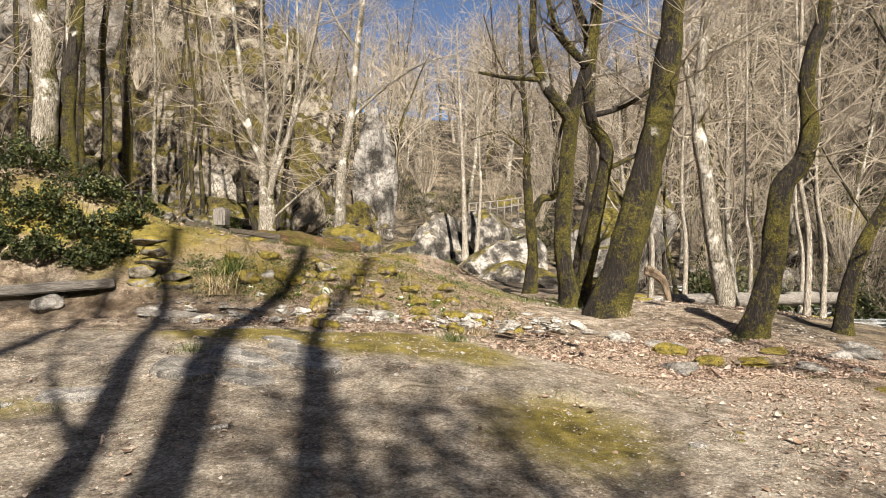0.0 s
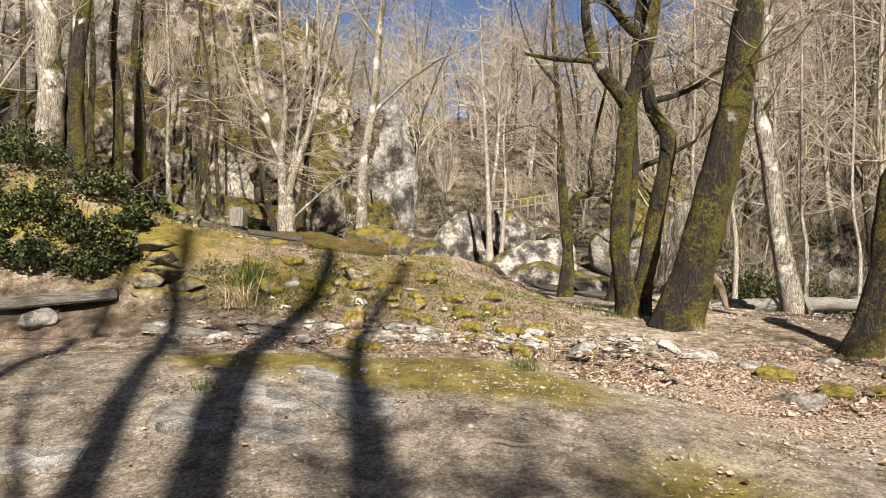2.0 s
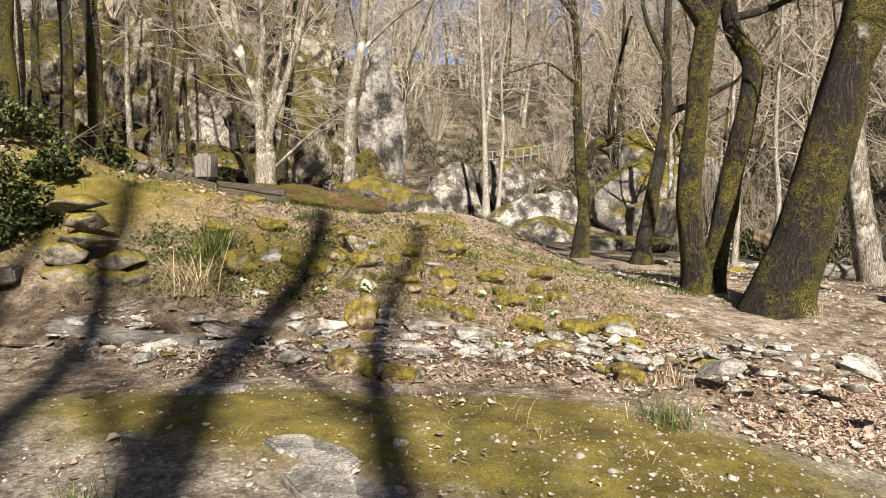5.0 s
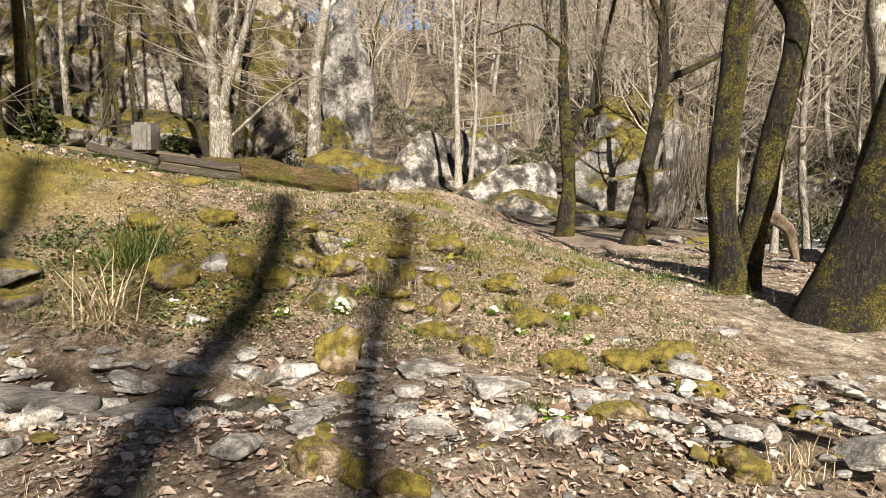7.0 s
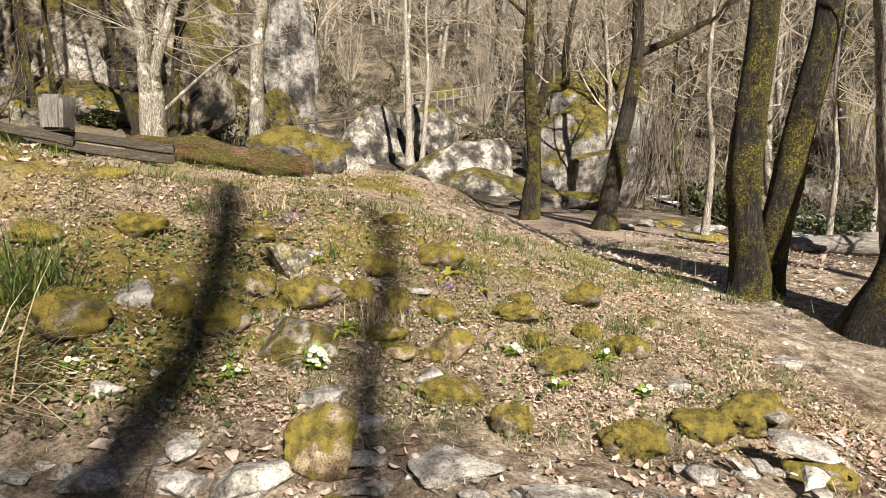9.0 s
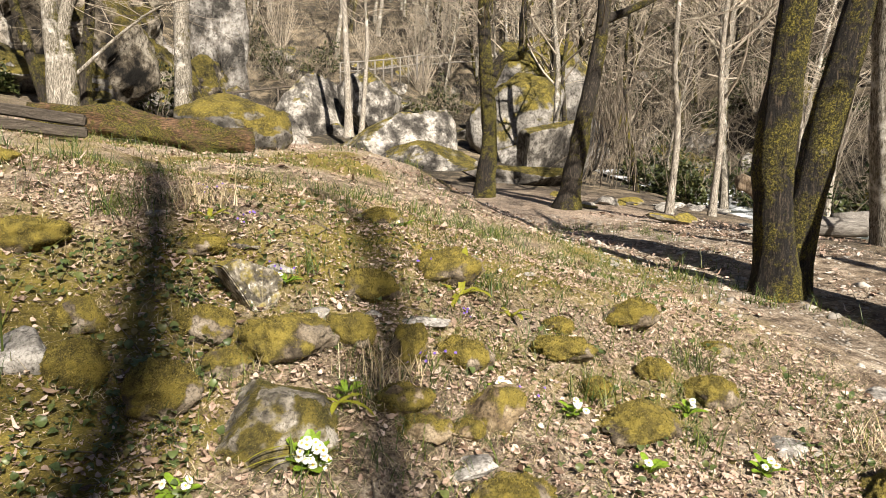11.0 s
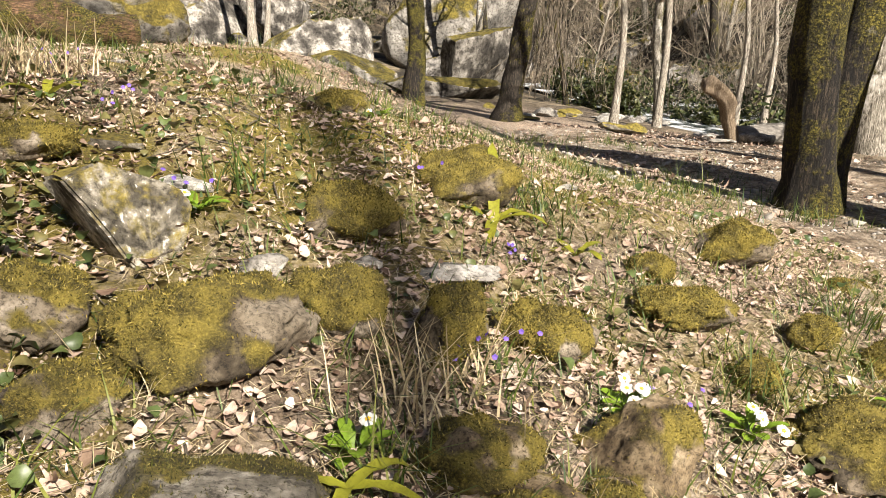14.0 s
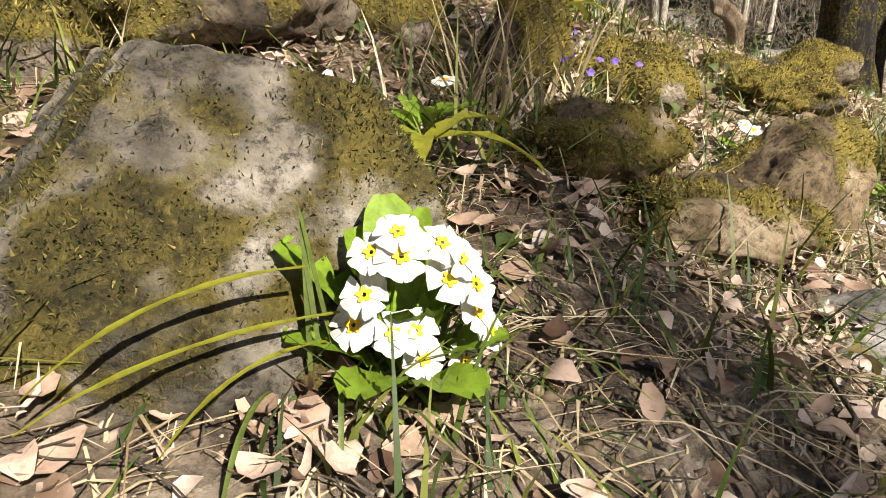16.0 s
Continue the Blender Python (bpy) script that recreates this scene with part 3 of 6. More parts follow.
def shrub_kind(name, label, seed, stems, tall, mat, twig_mat, spread=0.5, depth=1, r=0.03):
    """A many-stemmed bare shrub whose shoots fan upwards."""
    rng = np.random.default_rng(seed)
    root = thing(name, label, "shrub")
    main, fine = Pile(), Pile()
    for i in range(stems):
        a = rng.uniform(0, 6.28)
        s = rng.uniform(0.1, spread)
        h = tall * rng.uniform(0.55, 1.0)
        pts = [np.array([math.cos(a) * 0.15, math.sin(a) * 0.15, -0.15])]
        d = np.array([math.cos(a) * s, math.sin(a) * s, 1.0])
        for _ in range(5):
            d = d + rng.normal(size=3) * 0.09
            d /= np.linalg.norm(d)
            pts.append(pts[-1] + d * h / 5)
        path = spline(pts, 10)
        main.add(*tube(path, np.linspace(r * rng.uniform(0.6, 1.2), r * 0.2, 10), 5))
        for _ in range(5):
            k2 = rng.integers(3, 10)
            e = d + rng.normal(size=3) * 0.5
            grow_twig(fine, rng, path[k2], e / np.linalg.norm(e), h * rng.uniform(0.12, 0.3), r * 0.3, depth)
    child("brushwood", main.mesh("brushwood", mat), root)["kind"] = "stuff"
    child("crown", fine.mesh("crown", twig_mat), root)["kind"] = "stuff"
    return root


# ---- cliffs, boulders ----
rock("mossy_crag", "tall mossy brown crag at the foot of the hillside", "rock", -15.0, 38.5, (13.5, 8.0, 12.5), M_crag, 11, 6, 10, 0.2, 16, 0.26, 0.0, 0.8)
rock("mossy_crag", "mossy shoulder of rock below the crag", "rock", -11.6, 35.5, (7.0, 4.5, 7.6), M_crag, 12, 6, -8, 0.25, 12, 0.24, 0.0, 0.8)
rock("scarred_rock", "pale freshly scarred rock face among moss", "rock", -10.9, 33.6, (2.4, 1.8, 3.8), M_scar, 13, 5, 12, 0.1, 9, 0.12, z=2.6)
rock("mossy_ledge", "low yellow-green mossy ledge under the pale rock face", "rock", -10.2, 31.6, (5.6, 3.0, 2.0), M_boulder_moss, 14, 5, 4, 0.35, 8, 0.2)
rock("cliff", "high grey limestone cliff behind the trees", "cliff", -27.0, 46.0, (16, 9, 26), M_pale, 15, 6, 18, 0.15, 18, 0.24, 0.0, 0.82)
rock("cliff", "dark overhanging cliff above the crag", "cliff", -18.0, 50.0, (15, 9, 26), M_crag, 16, 6, -6, 0.15, 16, 0.26, 0.0, 0.8)
rock("cliff", "pale cliff shoulder beside the rock needle", "cliff", -13.5, 62.0, (9, 7, 15), M_crag, 17, 6, 5, 0.2, 14, 0.24, 0.0, 0.8)
rock("rock_needle", "tall pale limestone needle standing over the stream", "rock", -5.6, 59.0, (3.9, 4.0, 14.5), M_pale, 18, 6, 12, 0.15, 12, 0.24, 0.0, 0.7, z=1.6)
rock("pale_rock", "pale limestone block at the foot of the needle", "rock", -9.6, 57.0, (3.8, 3.2, 6.4), M_pale, 19, 5, 4, 0.2, 10, 0.14, z=1.4)
rock("boulder", "big split grey boulder leaning over a dark hollow", "rock", -0.2, 50.5, (6.0, 4.6, 5.4), M_boulder, 21, 5, 15, 0.2, 8, 0.1, cut=0.62, z=-0.3, tip=8)
rock("boulder", "smooth grey slab of boulder sloping down", "rock", -2.3, 42.5, (4.6, 3.0, 3.6), M_boulder, 22, 5, -14, 0.3, 7, 0.08, cut=0.6, z=-0.6)
rock("boulder", "grey lichen-spotted boulder in the river bed", "rock", 3.2, 42.6, (6.2, 3.6, 4.4), M_boulder, 23, 5, 6, 0.3, 8, 0.1, z=-1.0)
rock("boulder", "upright split grey boulder", "rock", 3.4, 50.0, (4.0, 3.0, 5.0), M_boulder, 24, 5, 40, 0.2, 8, 0.12, z=0.3)
rock("boulder", "dark smooth boulder with shade across it", "rock", 4.2, 38.5, (5.2, 3.4, 2.6), M_boulder, 25, 5, 0, 0.35, 7, 0.08, z=-0.9)
rock("mossy_boulder", "rounded yellow mossy boulder beside the path", "rock", 10.2, 45.5, (5.4, 4.0, 6.4), M_boulder_moss, 26, 5, 0, 0.3, 7, 0.14, z=-0.4)
rock("mossy_boulder", "large mossy outcrop under the footbridge", "rock", 12.6, 48.5, (6.2, 4.8, 8.6), M_boulder_moss, 27, 5, 30, 0.2, 8, 0.14, z=-0.4)
rock("boulder", "leaning pale slab in the river bed", "rock", 8.6, 36.0, (5.0, 1.4, 4.0), M_boulder, 28, 5, 30, 0.3, 7, 0.08, z=-0.8, tip=24)
rock("boulder", "flat pale river rock beside the path", "rock", 6.0, 33.0, (4.0, 2.6, 1.0), M_boulder, 29, 5, 6, 0.35, 7, 0.1)
rock("mossy_boulder", "mossy hump of rock by the rotten log", "rock", -2.75, 21.2, (1.9, 1.3, 1.15), M_hump, 30, 5, 8, 0.25, 7, 0.12)
for i, (x, y, s, m) in enumerate(((-9.2, 30.2, 1.6, 1), (-12.8, 31.5, 2.4, 1), (-14.6, 30.0, 2.0, 0), (-8.0, 33.0, 2.2, 1), (-16.5, 33.0, 3.4, 0), (-8.8, 38.0, 3.6, 0), (-7.6, 44.0, 3.2, 0), (-9.5, 48.0, 4.6, 0), (-20.0, 36.0, 5.0, 0), (-11.0, 28.6, 1.0, 1), (-13.6, 27.0, 1.3, 1), (-8.3, 24.6, 0.9, 1), (-10.2, 25.0, 1.2, 1), (-21.0, 30.0, 3.6, 0), (-6.8, 31.5, 1.2, 1), (-6.2, 50.0, 3.0, 0), (-12.0, 53.0, 6.0, 0))):
    rock("mossy_boulder" if m else "mossy_crag", "mossy boulder below the crag" if m else "dark mossy outcrop on the hillside", "rock", x, y, (s * 1.4, s, s * (0.9 if m else 1.5)), M_boulder_moss if m else M_crag, 200 + i, 5, i * 47 % 90, 0.3, 9, 0.2)
rng = np.random.default_rng(5)
for i in range(46):
    x, y = rng.uniform(-8, 24), rng.uniform(36, 66)
    s = rng.uniform(0.8, 2.4)
    rock("boulder" if i % 3 else "mossy_boulder", "grey boulder on the wooded valley floor" if i % 3 else "mossy boulder on the wooded valley floor", "rock", x, y, (s * 1.3, s, s * 0.9), M_boulder if i % 3 else M_boulder_moss, 100 + i, 4, rng.uniform(0, 180), 0.35, 8, 0.12, group="valley boulders")
for i in range(34):
    x, y = rng.uniform(16, 44), rng.uniform(14, 70)
    s = rng.uniform(0.8, 3.0)
    rock("boulder" if i % 2 else "mossy_boulder", "rock outcrop on the steep wooded slope", "rock", x, y, (s * 1.4, s, s), M_boulder if i % 2 else M_boulder_moss, 160 + i, 4, rng.uniform(0, 180), 0.4, 8, 0.14, group="slope rocks")

# ---- the trees beside the walk ----
hero_tree("leaning_tree", "thick leaning tree with mossy bark beside the path",
          [([(3.16, 13.5, 0.15), (3.45, 13.5, 1.3), (3.74, 13.5, 2.38), (4.04, 13.5, 3.67), (4.27, 13.5, 4.95), (4.41, 13.5, 6.14), (4.7, 13.6, 8.5), (4.9, 13.3, 11.0)], 0.4, 0.12)],
          [([(4.41, 13.5, 6.3), (5.2, 13.8, 7.6), (6.2, 14.2, 9.4)], 0.13, 0.03), ([(4.5, 13.5, 7.2), (3.7, 13.9, 8.6), (3.2, 14.3, 10.5)], 0.12, 0.03)], M_bark_moss, M_twig, 41, 50, 1.8)
hero_tree("twin_stemmed_tree", "dark twin-stemmed tree with mossy crooked trunks",
          [([(2.74, 15.2, 0.2), (2.55, 15.2, 1.53), (2.65, 15.2, 3.1), (2.76, 15.2, 4.19), (3.07, 15.2, 5.28), (3.24, 15.2, 6.13), (3.36, 15.2, 7.2), (3.6, 15.0, 10.0)], 0.2, 0.09),
           ([(2.97, 15.4, 0.2), (3.2, 15.4, 1.53), (3.41, 15.4, 2.64), (3.55, 15.4, 3.56), (3.26, 15.5, 4.17), (3.14, 15.6, 5.21), (3.21, 15.7, 6.07), (2.89, 15.8, 7.17), (2.8, 16.0, 9.5)], 0.2, 0.07)],
          [([(2.74, 15.2, 4.15), (2.17, 15.1, 4.9), (1.93, 15.1, 5.74), (1.9, 15.1, 6.9), (1.6, 15.0, 8.6)], 0.14, 0.05),
           ([(3.05, 15.1, 5.3), (2.65, 15.1, 5.74), (2.35, 15.1, 6.22), (2.1, 15.1, 7.4)], 0.11, 0.05),
           ([(3.22, 15.5, 4.3), (3.9, 15.5, 4.49), (4.51, 15.5, 4.86), (5.3, 15.6, 5.5)], 0.07, 0.03),
           ([(2.05, 15.1, 5.0), (1.38, 15.0, 5.02), (0.75, 15.0, 5.13)], 0.06, 0.03)], M_bark_moss, M_twig_brown, 42, 46, 1.4)
hero_tree("bent_tree", "dark tree with a crooked bend in its mossy trunk",
          [([(4.95, 11.4, -0.02), (5.22, 11.4, 0.86), (5.36, 11.4, 1.77), (5.45, 11.4, 2.41), (5.79, 11.4, 2.86), (5.88, 11.4, 3.4), (5.84, 11.4, 4.04), (5.95, 11.4, 4.67), (6.15, 11.4, 5.4), (6.5, 11.4, 8.2)], 0.21, 0.09)],
          [([(6.2, 11.4, 5.6), (6.9, 11.8, 6.6), (7.9, 12.0, 8.0)], 0.08, 0.02)], M_bark_moss, M_twig, 43, 20, 1.4)
hero_tree("tall_pale_tree", "tall slender tree with cracked pale bark",
          [([(7.49, 18.6, -0.3), (7.12, 18.6, 1.56), (6.87, 18.6, 3.34), (6.69, 18.6, 4.67), (6.78, 18.6, 6.45), (6.92, 18.6, 7.93), (7.1, 18.8, 12)], 0.27, 0.1)],
          [([(6.69, 18.6, 4.5), (6.48, 18.6, 5.71), (6.23, 18.6, 6.59), (6.08, 18.6, 7.63), (5.7, 18.5, 10)], 0.12, 0.04), ([(6.8, 18.6, 6.5), (7.9, 18.9, 7.0), (9.4, 19.0, 7.9)], 0.06, 0.02)], M_bark_pale, M_twig, 44, 40, 2.0)
hero_tree("sloping_tree", "sloping tree with moss and peeling pale bark",
          [([(6.96, 12.4, -0.12), (7.11, 12.4, 0.82), (7.36, 12.4, 1.51), (7.8, 12.4, 2.3), (8.25, 12.4, 3.28), (9.0, 12.5, 5.5)], 0.17, 0.06)],
          [([(7.5, 12.4, 1.8), (7.2, 12.8, 2.6), (6.9, 13.0, 3.3)], 0.04, 0.012), ([(8.25, 12.4, 3.3), (7.9, 12.2, 4.4), (7.2, 12.0, 5.4)], 0.05, 0.015)], M_bark_moss, M_twig, 45, 30, 1.3)
hero_tree("elbow_tree", "slim mossy tree with an elbowed side limb",
          [([(3.41, 28.0, -0.4), (3.53, 28.0, 1.26), (3.4, 28.0, 3.02), (3.28, 28.0, 4.57), (3.3, 28.0, 5.79), (3.1, 28.0, 8.4), (3.0, 28, 11)], 0.27, 0.06)],
          [([(3.49, 28.0, 2.7), (3.89, 28.0, 3.37), (4.38, 28.0, 3.5), (4.39, 28.0, 4.44), (4.56, 28.0, 5.68), (5.0, 28, 7.5)], 0.19, 0.05),
           ([(3.3, 28, 5.3), (2.3, 28, 6.0), (1.1, 28.0, 5.7)], 0.08, 0.02), ([(3.15, 28, 7.5), (2.2, 28, 8.8), (1.6, 28, 10.6)], 0.08, 0.02)], M_bark_moss, M_twig, 46, 40, 2.2)
hero_tree("dark_leaning_tree", "dark slightly leaning tree with a long side bough",
          [([(4.61, 25.0, -0.25), (4.79, 25.0, 0.93), (5.08, 25.0, 2.6), (5.27, 25.0, 3.96), (5.24, 25.0, 5.29), (5.3, 25, 8), (5.6, 25, 11)], 0.26, 0.08)],
          [([(5.23, 25.0, 4.0), (6.01, 25.0, 4.32), (6.86, 25.0, 4.74), (7.57, 25.0, 5.23), (8.6, 25.2, 6.6)], 0.12, 0.03), ([(5.27, 25, 5.4), (4.6, 25, 6.8), (4.4, 25, 8.6)], 0.1, 0.03)], M_bark_dark, M_twig_brown, 47, 36, 2.0)
for i, (x0, x1, y, z0) in enumerate(((7.31, 7.15, 25.0, -0.45), (8.49, 8.4, 25.0, -0.53), (10.77, 10.6, 25.0, -0.67), (13.61, 13.4, 27.0, -0.8), (8.7, 8.5, 17.0, -0.3), (11.5, 11.3, 21.5, -0.6))):
    hero_tree("slender_tree", "slender straight tree with smooth pale bark", [([(x0, y, z0), (x0 + 0.06, y, z0 + 2), (x1, y, z0 + 4), (x1 + 0.1, y, z0 + 8), (x1, y, z0 + 13)], 0.1 if i < 2 else 0.085, 0.03)], (), M_bark_birch, M_twig, 50 + i, 60, 1.8, 10, 0.06)
hero_tree("old_pale_tree", "stout old tree with cracked pale bark and moss collars",
          [([(-11.49, 20.0, 2.5), (-11.23, 20.0, 4.44), (-11.17, 20.0, 6.03), (-11.28, 20.0, 7.46), (-11.42, 20.0, 8.42), (-11.5, 20.2, 13)], 0.42, 0.2)], (), M_bark_pale, M_twig, 60, 14, 2.0, 16, 0.2)
hero_tree("dark_tree", "dark trunk standing in shade", [([(-10.8, 20.5, 2.2), (-10.8, 20.5, 3.7), (-10.86, 20.5, 5.0), (-10.75, 20.5, 6.63), (-10.5, 20.5, 8.59), (-10.4, 20.5, 13)], 0.34, 0.12)], (), M_bark_dark, M_twig_brown, 61, 20, 2.0)
hero_tree("ivied_tree", "slim tree with pale blotched bark", [([(-11.9, 22.0, 2.6), (-11.76, 22.0, 5.62), (-11.66, 22.0, 7.37), (-11.59, 22.0, 9.12), (-11.5, 22, 14)], 0.18, 0.08)], (), M_bark_pale, M_twig, 62, 20, 2.0)
hero_tree("dark_tree", "slim dark tree before the crag", [([(-12.4, 26.0, 2.8), (-12.29, 26.0, 6.38), (-12.49, 26.0, 8.66), (-12.29, 26.0, 10.52), (-12.1, 26, 14)], 0.2, 0.08)], (), M_bark_dark, M_twig_brown, 63, 24, 2.0)
hero_tree("dark_tree", "slim dark tree before the crag", [([(-11.8, 26.4, 2.7), (-11.77, 26.4, 5.97), (-11.91, 26.4, 8.45), (-11.7, 26.4, 10.52), (-11.2, 26.4, 14)], 0.17, 0.07)], (), M_bark_dark, M_twig_brown, 64, 24, 2.0)
hero_tree("clumped_tree", "pale double-trunked tree with many upright shoots",
          [([(-6.76, 27.0, 1.5), (-6.78, 27.0, 2.82), (-6.81, 27.0, 3.93), (-6.9, 27.0, 4.75), (-7.36, 27.0, 6.07), (-7.8, 27.0, 9), (-8.2, 27, 13)], 0.27, 0.06), ([(-6.6, 27.0, 1.5), (-6.53, 27.0, 2.83), (-6.56, 27.0, 3.66), (-6.15, 27.0, 4.91), (-5.68, 27.0, 6.27), (-5.0, 27, 9), (-4.4, 27, 12)], 0.22, 0.05)],
          [([(-6.9, 27, 4.7), (-6.7, 27, 7), (-6.9, 27, 10), (-6.8, 27, 13)], 0.13, 0.03), ([(-7.2, 27, 5.6), (-8.4, 27, 8), (-9.2, 27, 12)], 0.1, 0.03), ([(-6.5, 27, 4.2), (-6.1, 27.2, 7), (-5.9, 27.2, 11)], 0.11, 0.03), ([(-5.9, 27, 5.6), (-5.5, 27, 8), (-5.6, 27, 12)], 0.1, 0.03),
           ([(-6.4, 27, 2.6), (-5.3, 27, 3.6), (-4.4, 27, 4.2), (-3.3, 27, 4.4)], 0.05, 0.015)], M_bark_pale, M_twig, 65, 90, 2.2)
hero_tree("dark_tree", "dark stem leaning behind the pale clump", [([(-6.5, 27.8, 1.4), (-6.37, 27.8, 2.86), (-6.16, 27.8, 4.29), (-5.9, 27.8, 7), (-5.8, 27.8, 10)], 0.2, 0.04)], (), M_bark_dark, M_twig_brown, 66, 20, 2.0)
hero_tree("dark_tree", "thin dark stem leaning against the crag", [([(-7.3, 28.4, 1.4), (-7.8, 28.4, 3.6), (-8.3, 28.4, 6.0), (-8.6, 28.4, 9.0)], 0.17, 0.05)], (), M_bark_dark, M_twig_brown, 67, 16, 2.0)
hero_tree("tall_mottled_tree", "tall mottled tree before the rock needle", [([(-5.3, 36.0, 0.4), (-5.2, 36, 3), (-5.13, 36.0, 5.44), (-4.64, 36.0, 8.3), (-4.35, 36.0, 11.74), (-4.07, 36.0, 14.03), (-3.8, 36, 18)], 0.36, 0.1)],
          [([(-4.7, 36, 8), (-2.9, 36, 9.6), (-1.0, 36, 10.8), (1.2, 36, 11.4)], 0.1, 0.02), ([(-4.4, 36, 11.5), (-5.6, 36, 13.4), (-6.5, 36, 16)], 0.1, 0.02)], M_bark_pale, M_twig, 68, 60, 2.6)
hero_tree("slender_tree", "slender pale tree among the boulders", [([(1.44, 46.0, 0.9), (1.33, 46.0, 5.29), (1.19, 46.0, 8.79), (0.98, 46.0, 13), (0.9, 46, 16)], 0.2, 0.04)], (), M_bark_birch, M_twig, 69, 80, 2.6, 10, 0.08)
hero_tree("slender_tree", "slender pale tree among the boulders", [([(2.2, 47.0, 0.9), (2.5, 47.0, 5.29), (2.4, 47.0, 8.79), (2.8, 47.0, 12)], 0.14, 0.03)], (), M_bark_birch, M_twig, 70, 60, 2.6, 10, 0.08)

for i, (x, y, z, tall, lean, r) in enumerate(((-12.6, 24.0, 2.6, 12, 0.3, 0.13), (-13.4, 26.5, 3.0, 13, -0.4, 0.16), (-12.9, 29.0, 2.8, 13, 0.5, 0.15), (-11.3, 28.0, 2.4, 12, -0.3, 0.12), (-10.9, 29.5, 2.3, 12, 0.6, 0.13), (-10.1, 30.0, 2.2, 11, -0.5, 0.1), (-14.6, 27.5, 3.2, 13, 0.2, 0.18), (-9.0, 26.0, 2.0, 10, -0.8, 0.09), (-15.3, 25.5, 3.2, 13, -0.2, 0.16))):
    z = hz(x, y) - 0.05
    hero_tree("dark_tree" if i % 3 else "ivied_tree", "thin crooked dark tree before the crag" if i % 3 else "thin crooked tree with mottled bark", [([(x, y, z), (x + lean * 0.3, y, z + tall * 0.25), (x + lean * 0.1, y, z + tall * 0.5), (x + lean, y, z + tall)], r, r * 0.35)], (), M_bark_dark if i % 3 else M_bark_pale, M_twig_brown if i % 3 else M_twig, 90 + i, 34, 1.8, 9)

# ---- trees behind the walker, whose shadows fall across the flat and the bank ----
for i, (stem, r) in enumerate((([(0.45, -5.0, 0.0), (0.42, -5.0, 6.0), (0.38, -5.0, 11.3), (0.62, -5.0, 14.0), (0.9, -5.0, 15.0), (1.24, -5.0, 16.2), (1.53, -5.0, 19.2), (1.58, -5.0, 22.0)], 0.22),
                               ([(1.1, -5.0, 0.0), (1.2, -5.0, 6.0), (1.45, -5.0, 12.1), (1.95, -5.0, 15.1), (2.62, -5.0, 17.4), (2.95, -5.0, 20.0)], 0.145),
                               ([(0.05, -5.0, 0.0), (-0.12, -5.0, 5.0), (-0.22, -5.0, 8.5), (-0.47, -5.0, 11.5), (-0.78, -5.0, 15.0), (-1.0, -5.0, 18.5)], 0.19),
                               ([(-1.75, -5.6, 0.0), (-1.7, -5.6, 7.0), (-1.6, -5.6, 13.0), (-1.55, -5.6, 17.5)], 0.16))):
    stem[0] = (stem[0][0], stem[0][1], hz(stem[0][0], stem[0][1]))
    x, y, z = stem[2]
    hero_tree("bare_tree", "tall bare crooked tree behind the gravel flat", [(stem, r, r * 0.5)], [([(x, y, z), (x - 0.9, y + 0.3, z + 1.8), (x - 1.5, y + 0.4, z + 4.4)], 0.07, 0.02)], M_bark_dark, M_twig_brown, 300 + i, 26, 1.6)
for i, (x, y, tall, r, low, boughs, lean) in enumerate(((2.3, -8.5, 15.5, 0.26, 0.4, 90, 0.01), (3.3, -9.8, 16, 0.18, 0.4, 50, 0.01), (8.0, -4.0, 17, 0.18, 0.3, 34, 0.02), (9.6, -3.0, 16, 0.16, 0.3, 34, 0.02))):
    trunk, pile = wild_tree(304 + i, tall, r, boughs, lean, low, 2, 0.8, 0.28, 9, 3, 0.016)
    t = thing("bare_tree", "tall bare tree behind the gravel flat", "tree", "trees by the clearing", at=(x, y, hz(x, y)))
    child("trunk", trunk.mesh("trunk", M_bark_dark), t)
    child("crown", pile.mesh("crown", M_twig_brown), t)["kind"] = "stuff"

# ---- the woods ----
KINDS = [tree_kind("bare_tree", "bare grey forest tree with fine pale twigs", 401, M_bark_pale, M_twig, tall=14, r0=0.17, branches=22),
         tree_kind("bare_tree", "slim bare forest tree with pale twigs", 402, M_bark_pale, M_twig, tall=12, r0=0.1, branches=24, crown=0.2),
         tree_kind("bare_tree", "dark bare forest tree with brown twigs", 403, M_bark_dark, M_twig_brown, tall=15, r0=0.19, branches=24),
         tree_kind("bare_tree", "young bare forest tree with spreading pale twigs", 404, M_bark_birch, M_twig, tall=8, r0=0.06, branches=24, crown=0.12, spread=1.0, blen=0.34),
         tree_kind("bare_tree", "mossy bare forest tree", 405, M_bark_moss, M_twig, tall=13, r0=0.16, branches=24, lean=0.14)]
SHRUBS = [shrub_kind("bare_shrub", "bare hazel shrub of many upright pale shoots", 411, 26, 4.6, M_twig, M_twig, 0.5),
          shrub_kind("bare_shrub", "tangled bare brown undergrowth shrub", 412, 26, 2.8, M_twig_brown, M_twig, 1.1, 1, 0.02)]


